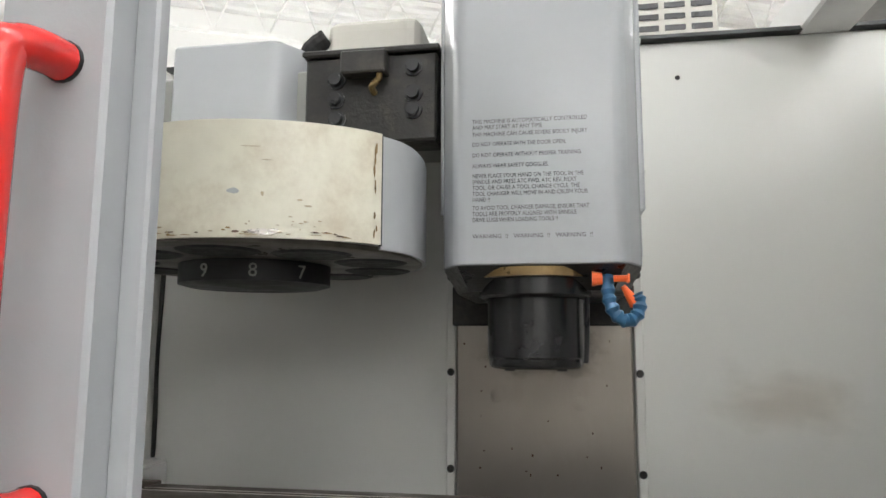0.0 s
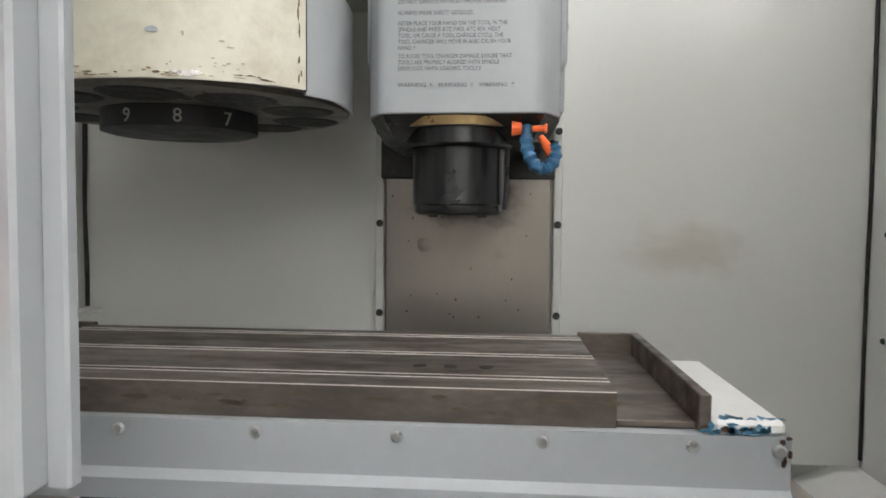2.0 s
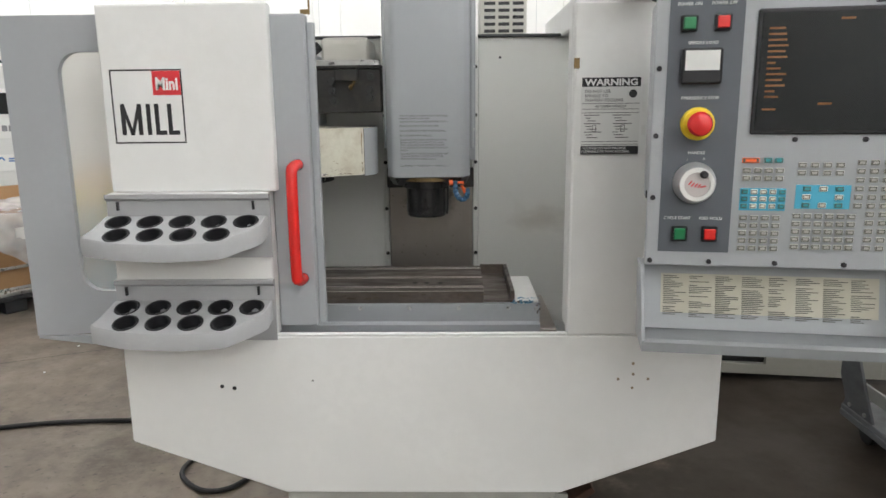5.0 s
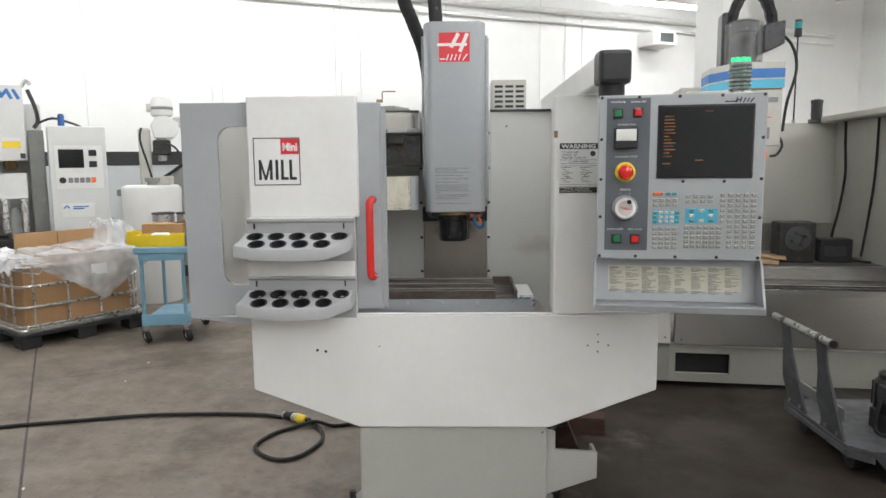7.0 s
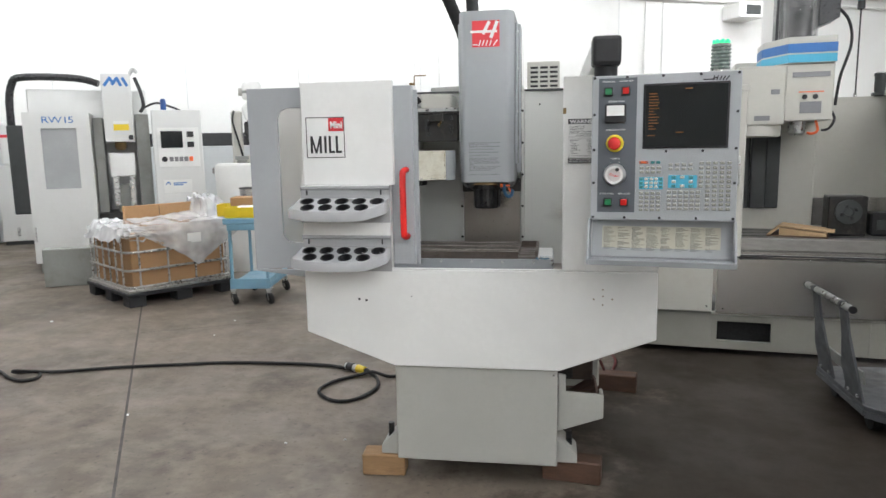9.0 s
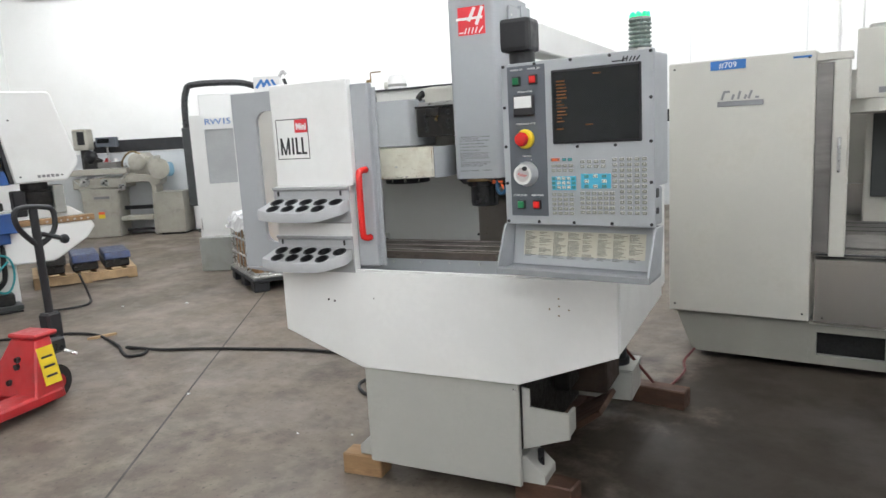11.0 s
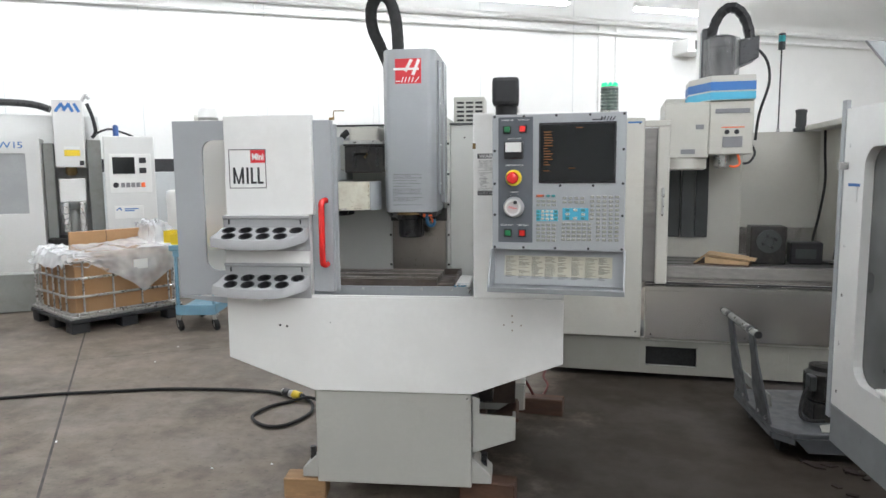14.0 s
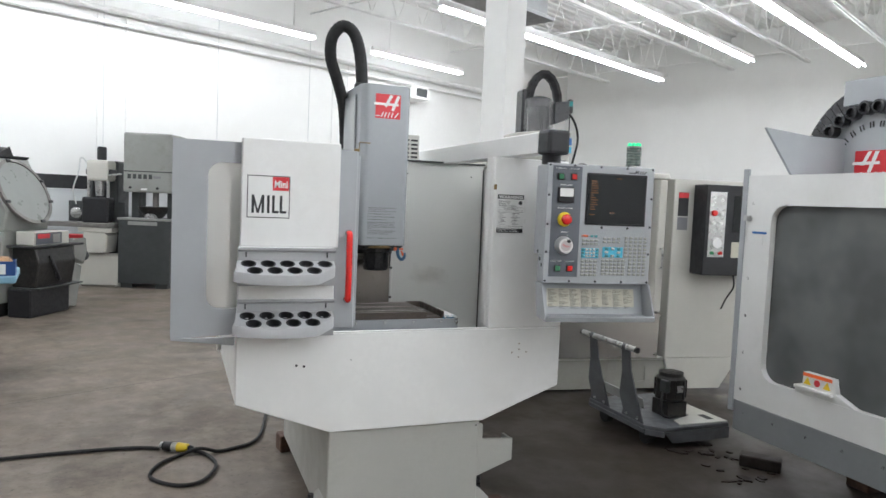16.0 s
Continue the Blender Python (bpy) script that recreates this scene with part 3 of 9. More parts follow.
# open-web joists that run along the hall
bm = bmesh.new()
for z in (4.48, 5.2):
    box(0.0, HX, -0.045, -0.012, z, z + 0.05, 0, bm=bm)
    box(0.0, HX, 0.012, 0.045, z, z + 0.05, 0, bm=bm)
for k in range(34):
    x = 0.2 + k * 0.6
    rod((x, 0, 4.5), (x + 0.3, 0, 5.22), 0.012, seg=5, bm=bm)
    rod((x + 0.3, 0, 5.22), (x + 0.6, 0, 4.5), 0.012, seg=5, bm=bm)
joist = structure("roof_joist", bm, M_TRUSS, "white painted open-web steel roof joist", at=HALL @ pose(0, -1.2, 0))
for k in range(1, 11):
    ob = joist.copy()
    scene.collection.objects.link(ob)
    ob.matrix_world = pose(*(HALL.to_3x3() @ Vector((0, -1.55 * k, 0))))
for k in range(6):
    structure("roof_bridging", box(1.5 + 3.6 * k, 1.53 + 3.6 * k, -18, -0.1, 4.53, 4.56, 0), M_TRUSS, "thin white steel bridging bar under the roof")
structure("column", box(10.38, 10.68, -6.2, -5.9, 0, 4.5, 0.01), M_WALL, "square white painted steel column")

# the roller door in the left wall
sh = thing("roller_door", (-10 + 0.423 * 3.9, 5.03 - 0.906 * 3.9, 0), "closed grey steel roller door with its housing", "roller door", kind="structure", turn=25)
bm = bmesh.new()
for k in range(27):
    z = 0.02 + k * 0.1
    prism([(-0.13, z), (-0.085, z + 0.02), (-0.085, z + 0.08), (-0.13, z + 0.097)], "y", -5.6, -2.32, bm=bm)
part("curtain", bm, M_SHUTTER, sh, at=HALL)
part("housing", box(0.0, 0.45, -5.75, -2.28, 2.585, 2.885, 0.01), M_SHUTTER, sh, "grey sheet-metal shutter housing", at=HALL)
for y in (-5.72, -2.42):
    part("guide_rail", box(0.0, 0.16, y, y + 0.12, 0, 2.5845, 0.005), M_SHUTTER, sh, at=HALL)
bm = bmesh.new()
for k in range(7):
    box(0.452, 0.456, -3.03 - k * 0.09, -2.97 - k * 0.09, 2.70, 2.79, 0, bm=bm)
part("marking", bm, M_FADEDRED, sh, "faded red marking", at=HALL)

# pipes, conduits and the heater on the back wall
def wall_pipe(name, pts, r, label):
    structure(name, tube(pts, r, 8, 1), M_TRUSS, label)


wall_pipe("pipe", [(0.5, -0.12, 3.86), (19.5, -0.12, 3.86)], 0.05, "white painted pipe high along the wall")
wall_pipe("pipe", [(0.5, -0.10, 3.68), (19.5, -0.10, 3.68)], 0.025, "thin white conduit high along the wall")
for x, top in ((6.95, 3.86), (8.77, 3.86), (9.17, 3.86), (12.9, 3.86), (13.25, 3.86)):
    wall_pipe("conduit", [(x, -0.03, 1.5), (x, -0.03, top)], 0.014, "thin grey conduit down the white wall")
heater = thing("wall_heater", tuple((HALL @ Vector((14.2, -0.35, 3.3)))), "white box heater high on the wall", "heater", turn=25)
part("casing", box(14.45, 14.95, -0.50, -0.02, 3.345, 3.60, 0.02), M_WALL, heater, at=HALL)
part("grille", box(14.58, 14.88, -0.508, -0.5005, 3.40, 3.56, 0.004), M_DARKGREY, heater, at=HALL)
unit = thing("ceiling_unit", tuple((HALL @ Vector((12.2, -4.6, 3.9)))), "grey sheet-metal duct unit hung under the roof", "duct", turn=25)
part("casing", box(11.4, 13.0, -4.75, -4.35, 3.95, 4.2, 0.01), M_SHUTTER, unit, at=HALL)
part("flange", box(11.3, 13.1, -4.8, -4.3, 3.9, 3.95, 0.005), M_SHUTTER, unit, at=HALL)
for x in (11.5, 12.9):
    part("hanger", box(x, x + 0.02, -4.56, -4.54, 4.2, 4.5, 0), M_TRUSS, unit, at=HALL)
drop = thing("ceiling_unit", tuple((HALL @ Vector((5.2, -1.2, 3.8)))), "grey sheet-metal unit heater under the roof", "heater", turn=25)
part("casing", box(4.9, 5.5, -1.5, -0.9, 3.6, 4.0, 0.02), M_SHUTTER, drop, at=HALL)
part("pipe", tube([(3.2, -1.2, 3.7), (4.9, -1.2, 3.68)], 0.02, 8, 1), M_TRUSS, drop, at=HALL)
for x in (5.0, 5.4):
    part("hanger", box(x, x + 0.02, -1.21, -1.19, 4.0, 4.5, 0), M_TRUSS, drop, at=HALL)

# strip lights, the unseen added rows among them
for ly, x0, x1, lz in LAMP_ROWS:
    lamp = thing("strip_light", tuple((HALL @ Vector(((x0 + x1) / 2, ly, lz + 0.1)))), "long lit white fluorescent strip light under the roof, seen or added for fill", "lamp", "ceiling strip lights", turn=25)
    part("housing", prism([(ly - 0.05, lz - 0.02), (ly + 0.05, lz - 0.02), (ly + 0.03, lz + 0.06), (ly - 0.03, lz + 0.06)], "x", x0, x1), M_TRUSS, lamp, at=HALL)
    for dy in (-0.05, 0.05):
        part("tube", rod((x0 + 0.03, ly + dy, lz - 0.055), (x1 - 0.03, ly + dy, lz - 0.055), 0.017, seg=8), M_TUBE, lamp, at=HALL)
    for x in (x0 + 0.4, x1 - 0.4):
        part("hanger", rod((x, ly, lz + 0.05), (x, ly, 4.5), 0.006, seg=5), M_TRUSS, lamp, at=HALL)

# saw cuts in the floor
def floor_cut(a, b, w=0.012):
    a, b = Vector((*a, 0)), Vector((*b, 0))
    s = (b - a).normalized().cross(Vector((0, 0, 1))) * w / 2
    bb = bmesh.new()
    up = Vector((0, 0, 0.0025))
    bb.faces.new([bb.verts.new(p + up) for p in (a - s, b - s, b + s, a + s)])
    ob = structure("floor_joint", bb, M_JOINT, "dark saw-cut joint in the concrete floor", at=Matrix.Identity(4))


floor_cut((-4.6, 5.06), (0.7, -3.93))
floor_cut((-2.74, 1.9), (3.6, 4.9), 0.006)
floor_cut((1.6, 6.0), (6.9, -3.0))

# ---- the mill: shell ----
mill = thing("milling_machine", (-0.125, 0.40, 0.09), "compact white and grey vertical milling machine on timber blocks", "milling machine")
# lower front panel with its slanted corners
part("front_apron", prism([(-0.768, 0.835), (-0.768, 0.592), (-0.43, 0.467), (0.182, 0.467), (0.518, 0.592), (0.518, 0.835)], "y", 0.0, 0.012, 0.003), M_WHITE, mill, "white sheet-metal front panel with slanted lower corners")
part("sill", box(-0.432, 0.187, 0.0, 0.012, 0.8355, 0.8415, 0.002), M_WHITE, mill)
part("right_front_panel", box(0.187, 0.518, 0.0, 0.03, 0.8355, 1.512, 0.004), M_WHITE, mill)
part("jamb", box(0.187, 0.20, 0.031, 0.075, 0.848, 1.51, 0.002), M_WHITE, mill)
part("right_side_panel", box(0.500, 0.518, 0.031, 0.84, 0.595, 1.512, 0.003), M_WHITE, mill)
part("left_side_panel", box(-0.768, -0.750, 0.10, 0.84, 0.595, 0.8445, 0.003), M_WHITE, mill)
part("left_upper_panel", box(-0.805, -0.787, 0.10, 0.84, 0.845, 1.512, 0.003), M_WHITE, mill)
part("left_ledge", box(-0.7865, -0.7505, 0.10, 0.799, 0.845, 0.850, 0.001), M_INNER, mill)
part("left_lower_panel", box(-0.768, -0.750, 0.031, 0.099, 0.595, 0.84, 0.003), M_WHITE, mill)
# pans under the work space
part("chip_pan", prism([(0.499, 0.600), (0.499, 0.615), (0.19, 0.50), (-0.44, 0.50), (-0.749, 0.615), (-0.749, 0.600), (-0.44, 0.486), (0.19, 0.486)], "y", 0.031, 0.84), M_WHITE, mill)
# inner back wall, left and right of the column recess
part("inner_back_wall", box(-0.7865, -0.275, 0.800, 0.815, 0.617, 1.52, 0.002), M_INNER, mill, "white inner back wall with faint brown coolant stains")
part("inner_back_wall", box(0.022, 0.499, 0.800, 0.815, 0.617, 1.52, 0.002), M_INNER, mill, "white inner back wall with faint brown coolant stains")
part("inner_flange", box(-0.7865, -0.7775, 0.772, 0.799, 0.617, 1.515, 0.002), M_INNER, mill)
part("top_flange", box(0.022, 0.499, 0.785, 0.830, 1.521, 1.528, 0.001), M_DARKGREY, mill)
part("top_flange", box(-0.7865, -0.275, 0.785, 0.830, 1.521, 1.528, 0.001), M_DARKGREY, mill)
for x in (-0.268, 0.014):
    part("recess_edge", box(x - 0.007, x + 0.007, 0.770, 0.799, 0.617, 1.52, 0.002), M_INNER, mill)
for z in (0.710, 0.854, 0.998, 1.144, 1.288, 1.432):
    for x in (-0.268, 0.014):
        screw(mill, (x, 0.769, z), 0.006, M_GRIME, name="screw")
for z in (0.83, 0.988, 1.145, 1.30, 1.45):
    screw(mill, (-0.782, 0.771, z), 0.005, M_GRIME)
    screw(mill, (0.494, 0.74, z), 0.005, M_GRIME, (-1, 0, 0))
for x, z in ((0.09, 1.46), (0.43, 1.46)):
    screw(mill, (x, 0.799, z), 0.004, M_GRIME)
part("caulk_seam", tube([(-0.7755, 0.797, 0.852), (-0.7745, 0.796, 0.92), (-0.7765, 0.795, 1.02), (-0.7735, 0.797, 1.2), (-0.7755, 0.797, 1.5)], 0.004, 6, 5), M_GRIME, mill, "dark caulk line in the corner")
part("caulk_seam", tube([(0.497, 0.797, 0.63), (0.496, 0.796, 0.9), (0.497, 0.795, 1.1), (0.496, 0.797, 1.5)], 0.003, 6, 5), M_GRIME, mill)
# the column casting behind, seen over the wall, and the control cabinet on the back
part("column_casting", box(-0.262, 0.008, 0.775, 1.25, 0.09, 1.56, 0.006), M_GREYBASE, mill)
part("rear_cabinet", box(0.02, 0.47, 0.85, 1.25, 0.55, 1.50, 0.008), M_WHITE, mill)
part("base_casting", box(-0.40, 0.14, 0.20, 1.10, 0.091, 0.4855, 0.01), M_GRIME, mill)
part("base_front", box(-0.432, 0.176, 0.012, 0.030, 0.091, 0.4665, 0.004), M_GREYBASE, mill, "grey painted base front cover")
part("base_side", box(-0.432, -0.414, 0.031, 1.10, 0.091, 0.4855, 0.004), M_GREYBASE, mill)
part("coolant_tank", box(0.130, 0.382, 0.895, 1.104, 0.090, 0.228, 0.008), M_GREYBASE, mill)
part("tank_lid", box(0.126, 0.386, 0.891, 1.108, 0.2282, 0.234, 0.002), M_GREYBASE, mill)
part("tank_pump", lathe([(0.058, 0.2345), (0.058, 0.262), (0.045, 0.264), (0.045, 0.36), (0.038, 0.37), (0.03, 0.41)], (0.295, 0.99, 0), 20), M_BLACK, mill, smooth=True)
part("pump_bolt", rod((0.262, 0.945, 0.2625), (0.262, 0.945, 0.272), 0.008, seg=8), M_STEEL, mill)
part("side_bracket", prism([(0.1775, 0.445), (0.206, 0.438), (0.206, 0.376), (0.343, 0.368), (0.343, 0.278), (0.1775, 0.220)], "y", 0.040, 0.052, 0.002), M_GREYBASE, mill)
part("bracket_return", box(0.331, 0.343, 0.0525, 0.12, 0.285, 0.365, 0.002), M_GREYBASE, mill)
part("rusty_beam", box(0.178, 0.335, 0.62, 0.86, 0.22, 0.395, 0.008), M_RUSTY, mill, "rusty brown steel casting under the machine")
part("splash_board", prism([(0.178, 0.088), (0.20, 0.088), (0.355, 0.205), (0.343, 0.222), (0.178, 0.11)], "y", 0.44, 0.70, 0.002), M_TIMBER, mill, "slanted brown stained board")
part("base_side", box(0.160, 0.1755, 0.031, 1.10, 0.30, 0.4855, 0.004), M_GRIME, mill)
part("drain_block", box(0.18, 0.24, 0.40, 0.55, 0.30, 0.47, 0.006), M_GRIME, mill)
for x in (-0.405, 0.15):
    s = -1 if x < 0 else 1
    part("levelling_bracket", prism([(x, 0.091), (x + s * 0.10, 0.091), (x + s * 0.10, 0.125), (x + s * 0.03, 0.19), (x, 0.19)], "y", 0.05, 0.17, 0.003), M_GREYBASE, mill)
    part("levelling_screw", rod((x + s * 0.07, 0.10, 0.091), (x + s * 0.07, 0.10, 0.20), 0.012, seg=10), M_OXIDE, mill)
screw(mill, (0.163, 0.011, 0.445), 0.006)
# drilled holes in the panels
for x, z in ((-0.559, 0.722), (-0.532, 0.718)):
    part("drilled_hole", rod((x, -0.0008, z), (x, 0.001, z), 0.0046, seg=12), M_HOLE, mill)
for x, z in ((0.330, 0.717), (0.330, 0.772), (0.299, 0.737), (0.363, 0.737), (0.331, 0.748)):
    part("drilled_hole", rod((x, -0.0008, z), (x, 0.001, z), 0.0032, seg=8), M_BROWNSTAIN, mill)
part("drilled_hole", rod((-0.36, -0.0008, 0.735), (-0.36, 0.001, 0.735), 0.002, seg=8), M_HOLE, mill)
part("door_latch", box(0.186, 0.197, -0.006, -0.0005, 1.385, 1.405, 0.001), M_BRONZE, mill)
# box cover with the badge, and the strip under it
part("tool_box_cover", box(-0.760, -0.418, 0.011, 0.0455, 1.146, 1.520, 0.005, 2), M_WHITE, mill, "white sheet-metal cover with a square badge")
part("left_front_panel", box(-0.766, -0.432, 0.0, 0.042, 0.8355, 1.1455, 0.003), M_WHITE, mill)
Y = 0.0104
bm = box(-0.742, -0.596, Y, Y + 0.002, 1.391, 1.394, 0)
box(-0.742, -0.596, Y, Y + 0.002, 1.247, 1.250, 0, bm=bm)
box(-0.742, -0.739, Y, Y + 0.002, 1.2505, 1.3905, 0, bm=bm)
box(-0.599, -0.596, Y, Y + 0.002, 1.2505, 1.3905, 0, bm=bm)
part("badge_frame", bm, M_BLACKINK, mill, "thin black square outline")
part("badge_field", box(-0.656, -0.5995, Y + 0.0002, Y + 0.002, 1.343, 1.3905, 0), M_REDINK, mill, "red corner field of the badge")
bm = bmesh.new()


def strokes(bm, pts, w, y, d=0.0012):
    """Straight printed strokes between points of a front face."""
    for (xa, za), (xb, zb) in pts:
        v = Vector((xb - xa, 0, zb - za)).normalized()
        s = Vector((-v.z, 0, v.x)) * w / 2
        a, b = Vector((xa, y, za)), Vector((xb, y, zb))
        q = [a - s, b - s, b + s, a + s]
        f = [bm.verts.new(p) for p in q]
        g = [bm.verts.new(p + Vector((0, d, 0))) for p in q]
        bm.faces.new(f)
        for k in range(4):
            bm.faces.new((f[k - 1], f[k], g[k], g[k - 1]))


def tall_letter(x, z, w, h, s, y, wide):
    """One tall letter of the badge, built of bars."""
    bm = bmesh.new()
    strokes(bm, [((x, z), (x, z + h))], s, y)
    if wide == "m":
        strokes(bm, [((x + w, z), (x + w, z + h))], s, y)
        strokes(bm, [((x, z + h), (x + w / 2, z)), ((x + w / 2, z), (x + w, z + h))], s * 0.8, y + 0.0002)
    if wide == "l":
        strokes(bm, [((x, z + s / 2), (x + w, z + s / 2))], s, y + 0.0002)
    part("badge_letter", bm, M_BLACKINK, mill, "tall black block letter")


for off, w, wide in ((0.0, 0.0342, "m"), (0.0524, 0, "i"), (0.0695, 0.0182, "l"), (0.0958, 0.0182, "l")):
    tall_letter(-0.722 + off, 1.264, w, 0.062, 0.0086, Y - 0.0002, wide)
lettering("badge_small_word", "Mini", 0.034, on_front(-0.6505, Y - 0.0003, 1.354), M_WHITEINK, mill, wide=0.045, bold=0.0011)

# warning sign on the right front panel
sign = thing("warning_sign", (0.26, -0.002, 1.22), "white warning sign with black header and footer bars", "sign")
part("sheet", box(0.203, 0.319, -0.0022, -0.0004, 1.217, 1.368, 0), M_LABEL, sign)
for z0, z1 in ((1.350, 1.3675), (1.2175, 1.234)):
    part("bar", box(0.2035, 0.3185, -0.0032, -0.0012, z0, z1, 0), M_BLACKINK, sign)
lettering("header_text", "WARNING", 0.0175, on_front(0.261, -0.0034, 1.3525), M_WHITEINK, sign, "CENTER", squeeze=1.22, bold=0.0006)
lettering("line_text", "DO NOT USE\nSPINDLE TO\nTIGHTEN TOOLING", 0.0085, on_front(0.209, -0.0024, 1.338), M_BLACKINK, sign)
lettering("footer_text", "! CAUTION DO NOT MACHINE\nFLAMMABLE OR TOXIC MATERIAL", 0.0066, on_front(0.2055, -0.0034, 1.2275), M_WHITEINK, sign, squeeze=0.95)
lettering("line_text", "40 TAPER SPINDLE", 0.0075, on_front(0.261, -0.0024, 1.3095), M_BLACKINK, sign, "CENTER")
bm = bmesh.new()
for z in (1.317, 1.306, 1.299, 1.2425, 1.2365):
    box(0.2045, 0.3175, -0.0027, -0.0010, z, z + 0.0009, 0, bm=bm)
for x in (0.2055, 0.262):
    for k in range(9):
        w = 0.012 + 0.028 * ((k * 37 + int(x * 1000)) % 11) / 11
        box(x + 0.004 + 0.003 * (k % 3), x + 0.004 + w, -0.0026, -0.0010, 1.294 - k * 0.0055, 1.2954 - k * 0.0055, 0, bm=bm)
    for dx, dw, z0, z1 in ((0.020, 0.0010, 1.262, 1.276), (0.0270, 0.0010, 1.262, 1.276), (0.020, 0.008, 1.262, 1.2632), (0.020, 0.008, 1.2748, 1.276)):
        box(x + dx, x + dx + dw, -0.0026, -0.0010, z0, z1, 0, bm=bm)
part("small_print", bm, M_HEADINK, sign)
part("ring", lathe([(0.008, 0), (0.008, 0.001)], (0.304, -0.0022, 1.336), 16, axis="y"), M_HEADINK, sign)
for x0, z0 in ((0.3235, 1.335), (0.3235, 1.30), (0.3235, 1.255)):
    part("tape_mark", box(x0, x0 + 0.008, -0.0016, -0.0004, z0, z0 + 0.02, 0), M_LABEL, sign)

# sliding door, standing open to the left
door = thing("sliding_door", (-0.65, 0.07, 0.835), "grey sliding machine door with hazy window, slid open", "door")
d1 = plate_with_hole(-0.982, -0.432, 0.822, 1.505, -0.868, -0.50, 0.925, 1.432, 0.050, 0.064, 0.045)
for v in d1.verts:
    if v.co.z < 0.83 and v.co.x > -0.6:
        v.co.z = 0.8485
part("door_panel", d1, M_GREY, door)
part("skirt", prism([(-0.980, 0.8215), (-0.980, 0.816), (-0.770, 0.792), (-0.770, 0.8215)], "y", 0.050, 0.064, 0.001), M_GREY, door)
part("door_edge", box(-0.431, -0.3490, 0.033, 0.068, 0.8485, 1.500, 0.003), M_GREY, door)
part("door_lip", prism([(-0.3485, 0.057), (-0.3365, 0.057), (-0.3345, 0.059), (-0.3345, 0.068), (-0.3485, 0.068)], "z", 0.8485, 1.485), M_GREY, door)
win = part("window", box(-0.885, -0.485, 0.0655, 0.069, 0.91, 1.447, 0), M_WINDOW, door, "hazy yellowed polycarbonate window")
win.visible_shadow = False
HXc, HYc = -0.381, 0.014
part("handle", tube([(HXc + 0.005, 0.032, 1.199), (HXc + 0.004, 0.016, 1.1985), (HXc + 0.002, HYc - 0.012, 1.195), (HXc, HYc - 0.021, 1.180), (HXc, HYc - 0.023, 1.08), (HXc, HYc - 0.021, 0.975), (HXc + 0.002, HYc - 0.012, 0.960), (HXc + 0.004, 0.016, 0.9555), (HXc + 0.005, 0.032, 0.9555)], 0.0118, 14, 6), M_RED, door, "bright red rounded pull handle", smooth=True)
for z in (1.199, 0.9555):
    part("handle_washer", lathe([(0.0125, 0), (0.0125, 0.0025)], (HXc + 0.005, 0.0330, z), 16, axis="y"), M_BLACK, door)
part("door_stop", box(-0.360, -0.340, 0.052, 0.056, 1.5005, 1.510, 0.001), M_BRONZE, door)
part("door_hook", tube([(-0.342, 0.055, 1.50), (-0.342, 0.055, 1.53), (-0.34, 0.055, 1.534), (-0.30, 0.055, 1.534)], 0.0022, 6, 1), M_BRONZE, door)

# two tool trays with cups
def open_lathe(profile, seg=24):
    """A turned form with no end faces."""
    b = lathe(profile, (0, 0, 0), seg)
    bmesh.ops.delete(b, geom=[f for f in b.faces if len(f.verts) > 4], context="FACES_ONLY")
    return b


